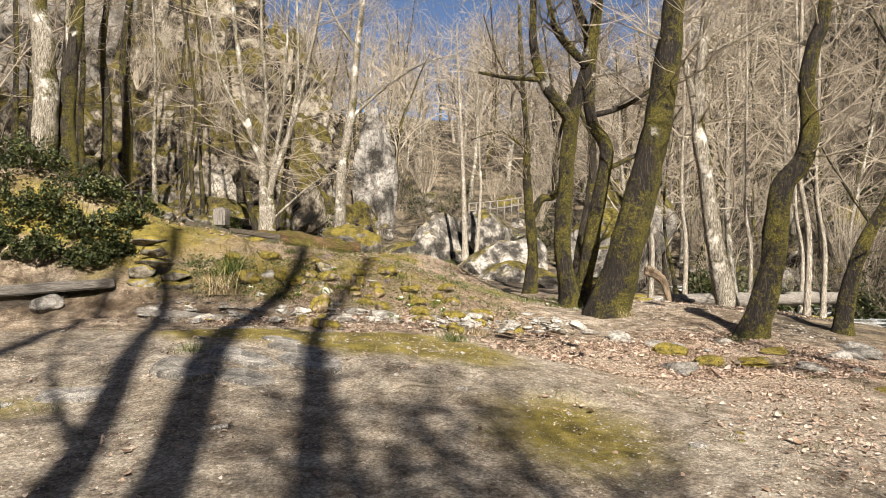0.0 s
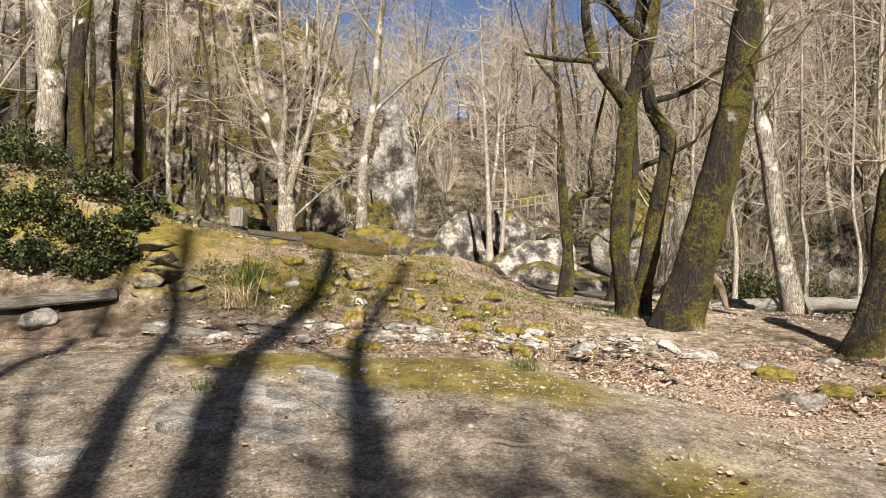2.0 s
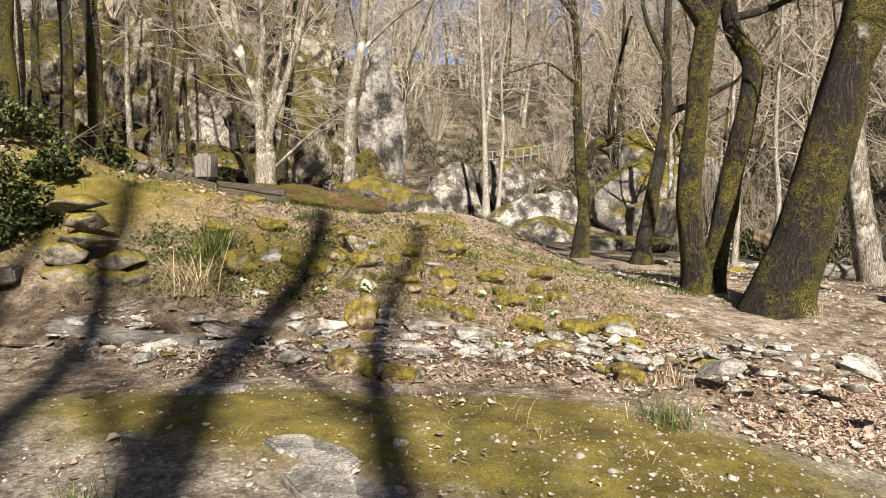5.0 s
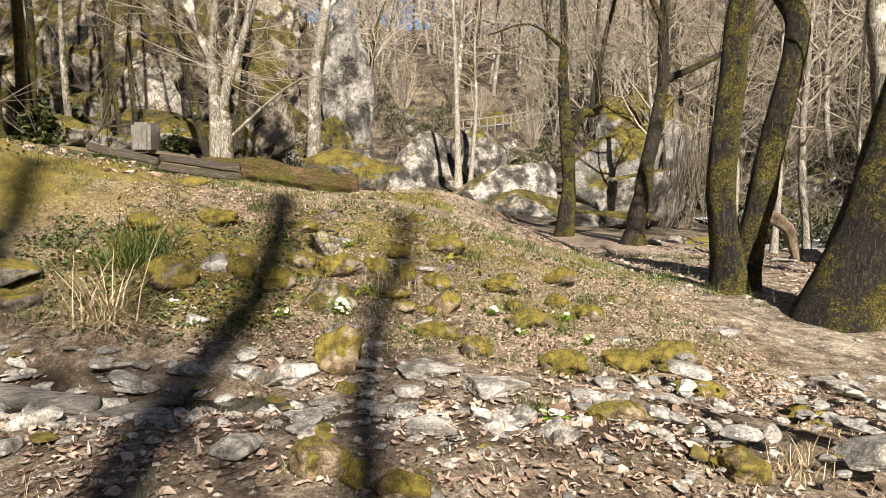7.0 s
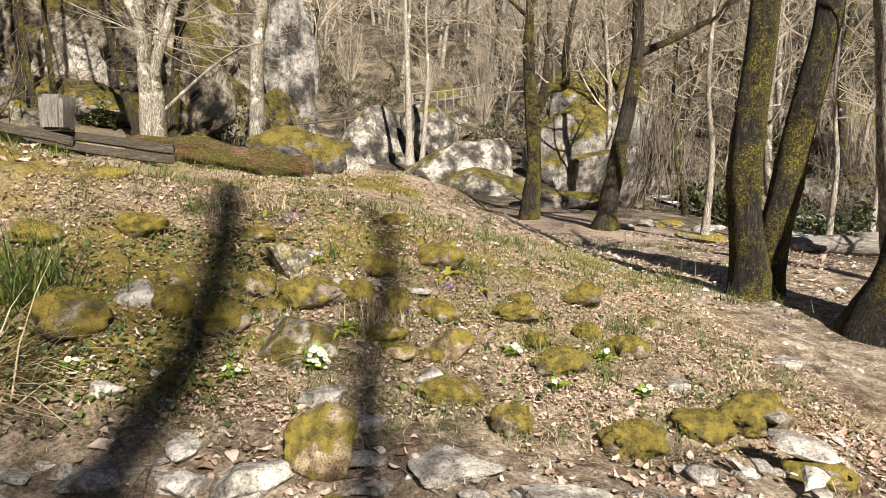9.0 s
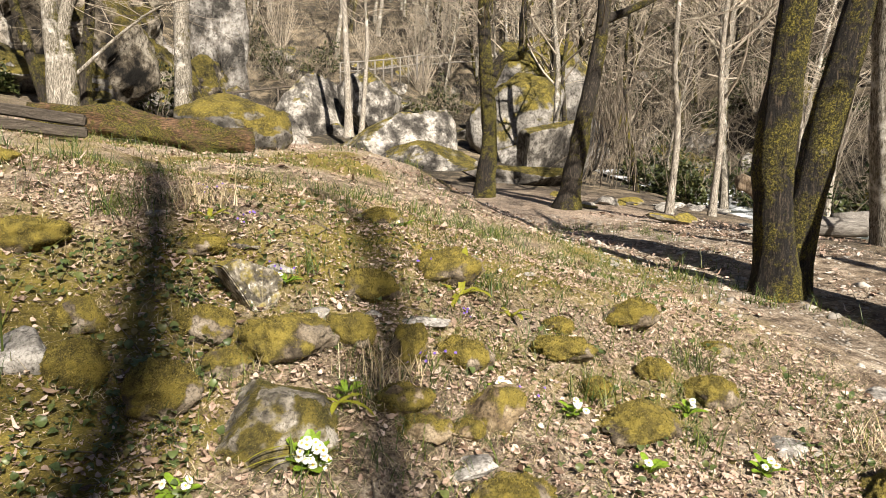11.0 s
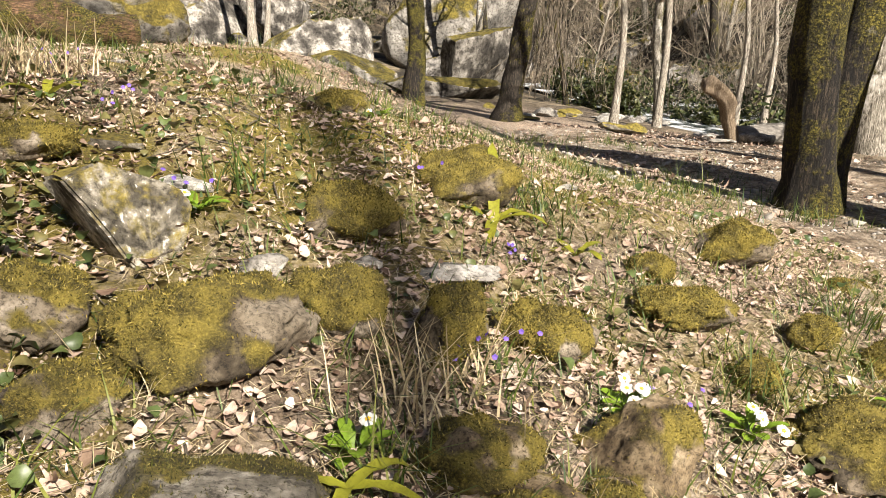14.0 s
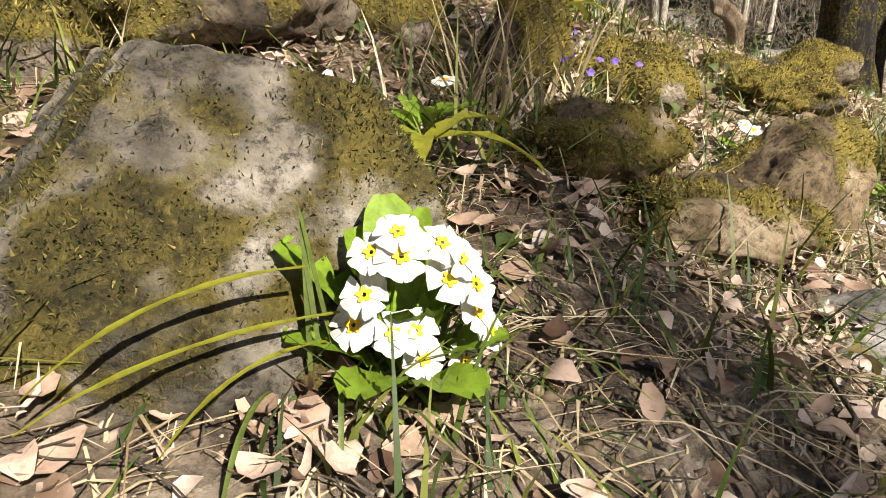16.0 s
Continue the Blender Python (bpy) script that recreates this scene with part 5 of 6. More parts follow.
# rough dry-stone pile at the end of the bank
for i, (x, y, z, w, h) in enumerate(((-4.9, 11.5, 0.0, 0.6, 0.24), (-4.45, 11.55, 0.0, 0.5, 0.22), (-4.95, 11.65, 0.2, 0.45, 0.26), (-4.4, 11.7, 0.2, 0.5, 0.2), (-4.75, 11.75, 0.4, 0.6, 0.16), (-4.85, 11.8, 0.55, 0.5, 0.22), (-4.9, 11.85, 0.74, 0.62, 0.2), (-4.2, 11.45, 0.0, 0.4, 0.2))):
    rock("wall_stone", "weathered flat stone of a tumbled dry-stone pile", "stone", x, y, (w, w * 0.7, h), M_stone_moss, 660 + i, 4, i * 37 % 60 - 30, 0.05, 9, 0.1, 0.0, 0.64, "dry-stone pile", hz(x, 11.2) + z)


# ---- water ----
def water(name, label, xs, mid, half, z, rough):
    m, nt, b = material(name + "_water", rough)
    b.inputs["Base Color"].default_value = (0.03, 0.028, 0.02, 1)
    b.inputs["Specular IOR Level"].default_value = 0.6
    bump(nt, b, noise_node(nt, 9, 4, 0.6), 0.25, 0.02)
    v, f = [], []
    for i, x in enumerate(xs):
        for j in range(5):
            v.append((x, mid(x) + half * (j / 2 - 1), z(x)))
    for i in range(len(xs) - 1):
        for j in range(4):
            a = i * 5 + j
            f.append((a, a + 5, a + 6, a + 1))
    tagged(new(name, mesh_np(name, v, f, m)), label, "water", kind="structure")


water("runnel_water", "shallow dark water standing in the stony runnel", np.linspace(-7, -0.9, 40), lambda x: float(runnel(np.array([x]))[0]), 0.34, lambda x: 0.352, 0.04)
m_foam, nt, b = material("river_water", 0.2)
nt.links.new(ramp(nt, noise_node(nt, 1.4, 8, 0.7), [(0.45, (0.05, 0.06, 0.055)), (0.62, (0.75, 0.77, 0.78))]), b.inputs["Base Color"])
bump(nt, b, noise_node(nt, 3, 6, 0.7), 0.7, 0.15)
v = [(14 + 0.12 * (y - 20) + dx, y, -1.35 + 0.02 * (y - 20)) for y in np.linspace(8, 44, 40) for dx in (-3.0, 3.0)]
tagged(new("river", mesh_np("river", v, [(2 * i, 2 * i + 1, 2 * i + 3, 2 * i + 2) for i in range(39)], m_foam)), "white tumbling river in its rocky bed", "river", kind="structure")

# ---- timber: bench, beams, logs, railings ----
def log(name, label, pts, r0, r1, mat, seed, sides=14, rough=0.18, category="log"):
    path = spline(pts, 26)
    v, f = tube(path, np.linspace(r0, r1, 26), sides, rough, seed, True)
    return tagged(new(name, mesh_np(name, v, f, mat)), label, category)


def beam(name, label, a, b, w, h, mat, category="beam", parent=None, lift=0.0):
    """A squared timber from a to b with worn edges."""
    a, b = Vector(a), Vector(b)
    bm = bmesh.new()
    bmesh.ops.create_cube(bm, size=1)
    bmesh.ops.scale(bm, vec=((b - a).length, w, h), verts=bm.verts)
    bmesh.ops.bevel(bm, geom=list(bm.edges), offset=min(w, h) * 0.16, segments=2, affect="EDGES")
    long = [e for e in bm.edges if abs(e.verts[0].co.x - e.verts[1].co.x) > (b - a).length * 0.5]
    bmesh.ops.subdivide_edges(bm, edges=long, cuts=8, use_grid_fill=True)
    for q in bm.verts:
        n = noise.noise(q.co * 2.3 + a) * min(w, h) * 0.14
        q.co += Vector((0, n, noise.noise(q.co * 1.7 + b) * min(w, h) * 0.2))
    me = bpy.data.meshes.new(name)
    bm.to_mesh(me)
    bm.free()
    me.materials.append(mat)
    ob = new(name, me)
    m = Matrix.Translation((a + b) / 2) @ (b - a).to_track_quat("X", "Z").to_matrix().to_4x4()
    if parent:
        ob.parent = parent
        ob.matrix_parent_inverse = parent.matrix_basis.inverted()
        ob.matrix_basis = m
        return ob
    ob.matrix_world = m
    return tagged(ob, label, category)


bench = thing("log_bench", "rough bench hewn from a split grey log on stones", "bench", at=(-6.1, 11.0, hz(-6.1, 11.0)))
beam("seat", "", (-7.4, 10.55, 0.72), (-5.25, 11.38, 0.86), 0.46, 0.15, M_wood, parent=bench)
beam("support", "", (-7.0, 10.75, 0.55), (-5.9, 11.2, 0.6), 0.34, 0.3, M_wood_dark, parent=bench)
rock("stone", "rounded stone under the log bench", "stone", -6.0, 10.75, (0.5, 0.4, 0.34), M_stone, 681, 4)
rock("stone", "rounded stone under the log bench", "stone", -6.9, 10.4, (0.5, 0.4, 0.36), M_stone_moss, 682, 4)
beam("timber_beam", "dark weathered beam lying along the bank top", (-7.4, 18.5, hz(-7.4, 18.5) + 0.1), (-4.3, 18.9, hz(-4.3, 18.9) + 0.12), 0.18, 0.13, M_wood_dark)
beam("timber_beam", "dark weathered beam behind the first one", (-6.4, 19.1, hz(-6.4, 19.1) + 0.22), (-4.4, 19.3, hz(-4.4, 19.3) + 0.25), 0.2, 0.14, M_wood_dark)
beam("timber_beam", "short dark crossbeam at the end of the beams", (-6.6, 18.25, hz(-6.6, 18.25) + 0.28), (-5.5, 18.35, hz(-5.5, 18.35) + 0.2), 0.18, 0.14, M_wood_dark)
beam("wooden_block", "cracked grey wooden block standing on the beams", (-5.85, 18.75, hz(-5.85, 18.75) + 0.25), (-5.85, 18.75, hz(-5.85, 18.75) + 0.75), 0.55, 0.3, M_wood, "block")
log("dead_branch", "bleached dead branch propped on the beams", [(-6.2, 18.5, 1.65), (-6.35, 18.4, 1.95), (-6.6, 18.35, 2.15)], 0.12, 0.05, M_wood, 3, category="branch")
log("rotten_log", "rotten mossy red-brown log along the bank top", [(-5.4, 20.3, hz(-5.4, 20.3) + 0.12), (-4.0, 20.6, hz(-4, 20.6) + 0.2), (-3.2, 20.5, hz(-3.2, 20.5) + 0.16), (-2.4, 20.6, hz(-2.4, 20.6) + 0.1)], 0.2, 0.25, M_rot, 7, 40, 0.42)
for i in range(3):
    log("low_log", "grey fallen log half sunk in the river bank", [(6.6 + i * 1.9, 20.4 + i * 0.5, -0.1), (7.6 + i * 1.9, 20.5 + i * 0.6, -0.08), (8.7 + i * 1.9, 20.4 + i * 0.8, -0.12)], 0.2, 0.17, M_wood, 20 + i)
log("broken_stump", "broken bleached stump standing at a slant", [(6.55, 20.3, -0.2), (6.4, 20.3, 0.2), (6.25, 20.25, 0.5), (5.95, 20.2, 0.72), (5.75, 20.2, 0.8)], 0.1, 0.13, bark_material("bleached_stump_wood", [(0.3, (0.08, 0.055, 0.03)), (0.55, (0.28, 0.21, 0.14)), (0.75, (0.55, 0.46, 0.34))]), 31, 16, 0.5, "stump")
log("fallen_log", "grey driftwood log beside the leafy hollow", [(-4.6, 10.75, 0.42), (-3.9, 10.55, 0.4), (-3.2, 10.35, 0.38)], 0.1, 0.06, M_wood, 41)
log("fallen_log", "pale driftwood stick across the runnel", [(-3.6, 9.95, 0.34), (-3.2, 10.2, 0.36), (-2.75, 10.45, 0.4)], 0.05, 0.03, M_wood, 42)
log("tree_root", "thin root lying on the gravel", [(-0.42, 6.1, 0.2), (-0.3, 6.2, 0.225), (-0.12, 6.16, 0.21), (0.02, 6.22, 0.2)], 0.025, 0.012, M_twig, 44, category="root")


def railing(name, label, pts, high, step, mat, r=0.05, bars=2, pickets=False):
    root = thing(name, label, "railing", at=pts[0])
    base = Matrix.Translation(pts[0]).inverted()
    line = spline(pts, 40)
    seg = np.concatenate([[0], np.cumsum(np.linalg.norm(np.diff(line, axis=0), axis=1))])
    for s in np.arange(0, seg[-1], step):
        p = np.array([np.interp(s, seg, line[:, i]) for i in range(3)])
        v, f = tube([p - [0, 0, 0.5], p + [0, 0, high]], [r, r * 0.9], 6, 0, 0, True)
        child("post", mesh_np("post", v - np.array(pts[0]), f, mat), root)
    for k3 in range(bars):
        hgt = high * (1 - 0.45 * k3) - 0.03
        v, f = tube(line + [0, 0, hgt], np.full(40, r * 0.9), 6, 0, 0, True)
        child("rail", mesh_np("rail", v - np.array(pts[0]), f, mat), root)
    return root


railing("wooden_railing", "pale wooden railing climbing beside the boulders", [(2.2, 60, 3.9), (5.2, 60, 4.2), (8.0, 60, 4.65)], 1.35, 0.6, M_wood, 0.06, 2)
railing("wooden_railing", "pale wooden railing along the higher path", [(8.2, 61, 4.7), (12, 62, 5.1), (15.4, 62, 5.0)], 1.2, 2.2, M_wood, 0.06, 2)
railing("wooden_railing", "pale wooden railing above the mossy outcrop", [(15.6, 60, 4.7), (18.5, 60, 4.75), (21.4, 60, 4.7)], 1.05, 1.9, M_wood, 0.08, 2)
railing("iron_railing", "thin dark iron railing along the stream path", [(-10.8, 54, 1.0), (-7.5, 54, 1.4), (-4.6, 54, 1.8)], 1.2, 0.75, M_wood_dark, 0.05, 2)
railing("iron_railing", "dark handrail crossing to the boulders", [(-4.6, 54, 1.85), (-2.0, 54, 2.2), (1.0, 54, 2.5)], 1.1, 2.6, M_wood_dark, 0.07, 1)
beam("footbridge_deck", "dark timber footbridge deck", (-2.0, 57, 3.1), (3.0, 58, 3.8), 1.2, 0.2, M_wood_dark, "footbridge")


# ---- ground cover ----
def scatter(n, x0, x1, y0, y1, weight, seed):
    rng = np.random.default_rng(seed)
    x, y = rng.uniform(x0, x1, n * 4), rng.uniform(y0, y1, n * 4)
    ok = rng.uniform(0, 1, n * 4) < weight(x, y)
    x, y = x[ok][:n], y[ok][:n]
    return x, y, height(x, y), rng


def turned(yaw, tip, roll):
    """Rotation matrices (n x 3 x 3) from three angles each."""
    c, s = np.cos(yaw), np.sin(yaw)
    o, i = np.zeros_like(c), np.ones_like(c)
    a = np.stack([c, -s, o, s, c, o, o, o, i], -1).reshape(-1, 3, 3)
    c, s = np.cos(tip), np.sin(tip)
    b = np.stack([i, o, o, o, c, -s, o, s, c], -1).reshape(-1, 3, 3)
    c, s = np.cos(roll), np.sin(roll)
    d = np.stack([c, o, s, o, i, o, -s, o, c], -1).reshape(-1, 3, 3)
    return a @ b @ d


def leaf_shape(long, wide, curl, rows=4):
    """One leaf with a pointed tip, folded along its midrib; faces are quads."""
    v = []
    for i in range(rows + 1):
        u = i / rows
        w = wide * math.sin(math.pi * (0.08 + 0.9 * u)) ** 0.8 * 0.5
        z = curl * (u - 0.5) ** 2 * long * 2
        v += [(-w, (u - 0.5) * long, z + 0.35 * w), (0, (u - 0.5) * long, z), (w, (u - 0.5) * long, z + 0.35 * w)]
    f = []
    for i in range(rows):
        for j in (0, 1):
            a = i * 3 + j
            f.append((a, a + 1, a + 4, a + 3))
    return np.array(v), np.array(f)


def lay(pile, shape, x, y, z, mats, scale):
    v, f = shape
    n = len(x)
    if not n:
        return
    out = np.einsum("nij,kj->nki", mats, v) * scale[:, None, None] + np.stack([x, y, z], -1)[:, None, :]
    pile.add(out.reshape(-1, 3), (f[None] + (np.arange(n) * len(v))[:, None, None]).reshape(-1, f.shape[1]))


def bank_area(x, y):
    return sm(10.7, 11.3, y) * sm(1.9, 0.9, x - 0.12 * (y - 12))


def litter_cover(n, box, weight, seed, size, pile):
    x, y, z, rng = scatter(n, *box, weight, seed)
    for k3, shape in enumerate((leaf_shape(0.05, 0.03, 0.45, 3), leaf_shape(0.044, 0.034, -0.35, 3), leaf_shape(0.05, 0.01, 0.9, 3))):
        q = np.arange(len(x)) % 3 == k3
        m = len(x[q])
        lay(pile, shape, x[q], y[q], z[q] + rng.uniform(0.003, 0.022, m), turned(rng.uniform(0, 6.28, m), rng.normal(0, 0.22, m), rng.normal(0, 0.22, m)), size * np.exp(rng.normal(-0.25, 0.38, m)))


pile = Pile()
patchy = lambda x, y, s, k3: np.clip(0.5 + 0.9 * fbm(np.stack([x * s, y * s, x * 0 + k3], -1), 3), 0, 1)
litter_cover(30000, (-4.2, 1.6, 11.2, 15.2), lambda x, y: bank_area(x, y) * (0.25 + 0.75 * patchy(x, y, 1.7, 3)) * (1 - 0.85 * np.exp(-((x + 1.7) / 0.3) ** 2 - ((y - 11.62) / 0.22) ** 2)), 31, 0.62, pile)
litter_cover(11000, (0.2, 5.5, 8.2, 12.2), lambda x, y: patchy(x, y, 0.9, 7) * sm(0.2, 1.4, x) * sm(12.4, 11.4, y), 32, 1.0, pile)
litter_cover(3500, (-5, 2.5, 9.2, 11.4), lambda x, y: patchy(x, y, 1.5, 9) ** 2, 33, 1.0, pile)
litter_cover(7000, (-8, 8, 14, 24), lambda x, y: patchy(x, y, 0.8, 11), 34, 1.5, pile)
litter_cover(2000, (1.2, 5.6, 4.4, 8.4), lambda x, y: patchy(x, y, 1.1, 13) * sm(1.2, 2.6, x), 36, 0.9, pile)
litter_cover(2500, (-5, 5, 3, 9.4), lambda x, y: patchy(x, y, 1.0, 12) ** 3, 35, 0.8, pile)
tagged(new("leaf_litter", pile.mesh("leaf_litter", M_litter)), "scattered dry brown and pinkish fallen leaves", "leaves", kind="stuff")


def blades(pile, x, y, z, rng, long, wide, flop, spread=None):
    """Bent grass blades: narrow strips of three quads."""
    n = len(x)
    a = rng.uniform(0, 6.28, n)
    l = long * rng.uniform(0.5, 1.3, n)
    d = np.stack([np.cos(a), np.sin(a), np.zeros(n)], -1)
    side = np.stack([-np.sin(a), np.cos(a), np.zeros(n)], -1)
    lean = flop * rng.uniform(0.5, 1.5, n)
    base = np.stack([x, y, z - 0.01], -1)
    v = []
    for u in (0, 0.35, 0.7, 1.0):
        c = base + d * (l * np.sin(lean) * u ** 1.5)[:, None] + np.array([0, 0, 1.0]) * (l * (u * np.cos(lean * 0.8) - 0.55 * np.clip(lean - 0.5, 0, 1) * u ** 3))[:, None]
        c[:, 2] = np.maximum(c[:, 2], base[:, 2] + 0.012 * (u > 0))
        w = wide * (1 - 0.85 * u)
        v += [c - side * w / 2, c + side * w / 2]
    v = np.stack(v, 1)
    f = np.array([(0, 1, 3, 2), (2, 3, 5, 4), (4, 5, 7, 6)])
    pile.add(v.reshape(-1, 3), (f[None] + (np.arange(n) * 8)[:, None, None]).reshape(-1, 4))


def clumps(n, per, box, weight, seed, radius):
    x, y, z, rng = scatter(n, *box, weight, seed)
    x, y = np.repeat(x, per), np.repeat(y, per)
    x, y = x + rng.normal(size=len(x)) * radius, y + rng.normal(size=len(y)) * radius
    return x, y, height(x, y), rng


for one in EDGE_BLADES:
    blades(*one)
tagged(new("edge_grass", edge_straw.mesh("edge_grass", M_straw)), "straw-coloured dead blades round the mossy stones", "grass", kind="stuff")
tagged(new("edge_grass", edge_green.mesh("edge_grass", M_grass)), "green blades round the mossy stones", "grass", kind="stuff")
pile = Pile()
blades(pile, *clumps(1900, 16, (-8, 1.6, 11.4, 19), lambda x, y: bank_area(x, y) * (0.3 + 0.7 * sm(12.5, 14.5, y)) * patchy(x, y, 1.2, 21), 41, 0.07), 0.15, 0.004, 2.3)
blades(pile, *clumps(900, 14, (-8, 0, 14, 21), lambda x, y: patchy(x, y, 0.9, 22), 42, 0.12), 0.18, 0.005, 2.3)
blades(pile, *clumps(60, 12, (-3, 4, 7.5, 11), lambda x, y: patchy(x, y, 1.2, 23), 43, 0.05), 0.12, 0.004, 1.1)
x, y, z, rng = scatter(62000, -8, 2, 10.8, 17, lambda x, y: bank_area(x, y) * (0.45 + 0.55 * patchy(x, y, 1.6, 27)), 48)
blades(pile, x, y, z + 0.008, rng, 0.1, 0.0036, 2.2)
x, y, z, rng = scatter(2600, -2.6, -1.0, 11.2, 12.1, lambda x, y: 1.0 + x * 0, 49)
blades(pile, x, y, z + 0.004, rng, 0.045, 0.002, 1.6)
tagged(new("dry_grass", pile.mesh("dry_grass", M_straw)), "matted straw-coloured dead grass on the bank", "grass", kind="stuff")
pile = Pile()
blades(pile, *clumps(1700, 14, (-8, 1.6, 11.0, 17), lambda x, y: bank_area(x, y) * patchy(x, y, 1.4, 31), 44, 0.06), 0.11, 0.006, 1.0)
blades(pile, *clumps(260, 18, (-6, 4, 14, 22), lambda x, y: patchy(x, y, 0.8, 32), 45, 0.08), 0.2, 0.008, 0.9)
blades(pile, *clumps(50, 16, (-5, 5, 5, 10), lambda x, y: patchy(x, y, 0.9, 33) ** 2, 46, 0.06), 0.11, 0.005, 0.9)
tagged(new("grass", pile.mesh("grass", M_grass)), "short green grass in scattered clumps", "grass", kind="stuff")
pile = Pile()
for w, box, sd in ((2200, (-4.6, -2.3, 11.0, 13.2), 51), (900, (-2.6, 1.2, 11.2, 14.5), 52), (900, (-9, -5, 11.6, 15), 53)):
    x, y, z, rng = scatter(w, *box, lambda x, y: bank_area(x, y) * patchy(x, y, 2.0, sd) * (1 - np.exp(-((x + 1.8) / 0.5) ** 2 - ((y - 11.65) / 0.4) ** 2)), sd)
    m = len(x)
    lay(pile, leaf_shape(0.034, 0.034, -0.4, 3), x, y, z + rng.uniform(0.01, 0.06, m), turned(rng.uniform(0, 6.28, m), rng.normal(0.5, 0.35, m), rng.normal(0, 0.3, m)), rng.uniform(0.5, 1.3, m))
tagged(new("ground_ivy", pile.mesh("ground_ivy", M_ground_leaf)), "round-leaved green ground cover on the bank", "plants", kind="stuff")


def tuft(name, label, x, y, n, long, wide, mat, seed, flop=0.8, r=0.04, category="grass"):
    rng = np.random.default_rng(seed)
    p = Pile()
    px, py = rng.normal(size=n) * r, rng.normal(size=n) * r
    blades(p, px, py, np.zeros(n), rng, long, wide, flop)
    ob = new(name, p.mesh(name, mat))
    ob.location = (x, y, hz(x, y))
    return tagged(ob, label, category, "tufts on the bank", "stuff")


tuft("sedge_tuft", "large arching tuft of green sedge on the bank", -3.55, 12.1, 340, 0.5, 0.009, M_grass, 71, 1.0, 0.16)
tuft("dead_sedge", "bleached dead sedge hanging over the runnel", -3.5, 11.25, 200, 0.6, 0.011, M_straw, 72, 1.25, 0.1)
for i, (x, y, n, l) in enumerate(((-2.55, 13.75, 220, 0.2), (-1.9, 13.08, 40, 0.2), (-1.5, 11.45, 34, 0.1), (-0.35, 11.0, 40, 0.18), (-2.35, 12.0, 50, 0.14), (-1.6, 12.25, 160, 0.2), (-1.75, 12.05, 60, 0.16), (-1.1, 12.2, 50, 0.12), (-0.55, 12.35, 110, 0.16), (0.2, 12.7, 100, 0.16), (0.75, 11.9, 90, 0.18), (-0.2, 12.0, 70, 0.14), (-2.5, 7.15, 140, 0.13), (0.1, 8.5, 160, 0.17), (-0.75, 10.1, 70, 0.16), (3.3, 13.1, 120, 0.22), (2.3, 14.8, 90, 0.18), (4.6, 11.0, 100, 0.2), (-2.9, 13.5, 120, 0.22), (-0.8, 13.3, 80, 0.16), (0.5, 9.6, 90, 0.2))):
    tuft("grass_tuft", "small green grass tuft among stones", x, y, n, l, 0.006, M_grass if i % 5 else M_straw, 80 + i, 0.8, 0.05 + 0.0003 * n)


def blade_leaf(long, wide, rise, droop, rows=7):
    """A strap-shaped leaf that rises and droops, with wavy edges."""
    v, f = [], []
    for i in range(rows + 1):
        u = i / rows
        w = wide * (0.35 + 0.65 * math.sin(math.pi * min(1, 0.12 + 0.86 * u)) ** 0.6) * (0.15 if i == rows else 1) * 0.5
        y, z = long * u * (1 - 0.15 * u), rise * u - droop * u * u
        ripple = 0.08 * wide * math.sin(u * 17)
        v += [(-w, y, z + 0.3 * w + ripple), (0, y, z), (w, y, z + 0.3 * w - ripple)]
    for i in range(rows):
        for j in (0, 1):
            a = i * 3 + j
            f.append((a, a + 1, a + 4, a + 3))
    return np.array(v), np.array(f)


def rosette(name, label, x, y, leaves, mat, category="fern", group="", lift=0.0):
    root = thing(name, label, category, group, at=(x, y, hz(x, y) + lift))
    for yaw, long, wide, rise, droop in leaves:
        v, f = blade_leaf(long, wide, rise, droop)
        o = child("leaf", mesh_np("leaf", v, f, mat), root)
        o.matrix_basis = pose(0, 0, 0, 0, 0, yaw)
    return root


rosette("harts_tongue_fern", "yellow-green strap-leaved fern among mossy stones", -1.02, 13.1, [(-20, 0.3, 0.045, 0.3, 0.06), (-75, 0.22, 0.04, 0.14, 0.16), (150, 0.2, 0.04, 0.1, 0.14), (60, 0.24, 0.04, 0.2, 0.2), (-120, 0.22, 0.04, 0.14, 0.14)], M_fern)
rosette("harts_tongue_fern", "yellowing strap-leaved fern drooping behind the rock", -1.80, 11.93, [(-75, 0.15, 0.028, 0.09, 0.1), (-110, 0.17, 0.026, 0.05, 0.1), (150, 0.08, 0.026, 0.04, 0.06), (70, 0.1, 0.022, 0.05, 0.05)], M_fern, lift=0.05)
rosette("harts_tongue_fern", "small bright green fern on the bank", -2.4, 13.5, [(a, 0.18, 0.03, 0.14, 0.1) for a in (0, 70, 140, 230, 300)], M_fern)
rosette("harts_tongue_fern", "small bright green fern on the bank", -0.75, 13.0, [(a, 0.16, 0.03, 0.12, 0.1) for a in (20, 100, 190, 280)], M_fern)
rosette("harts_tongue_fern", "small yellowing fern under a stone", -1.98, 11.98, [(a, 0.12, 0.03, 0.1, 0.1) for a in (200, 260, 320, 30)], M_fern)


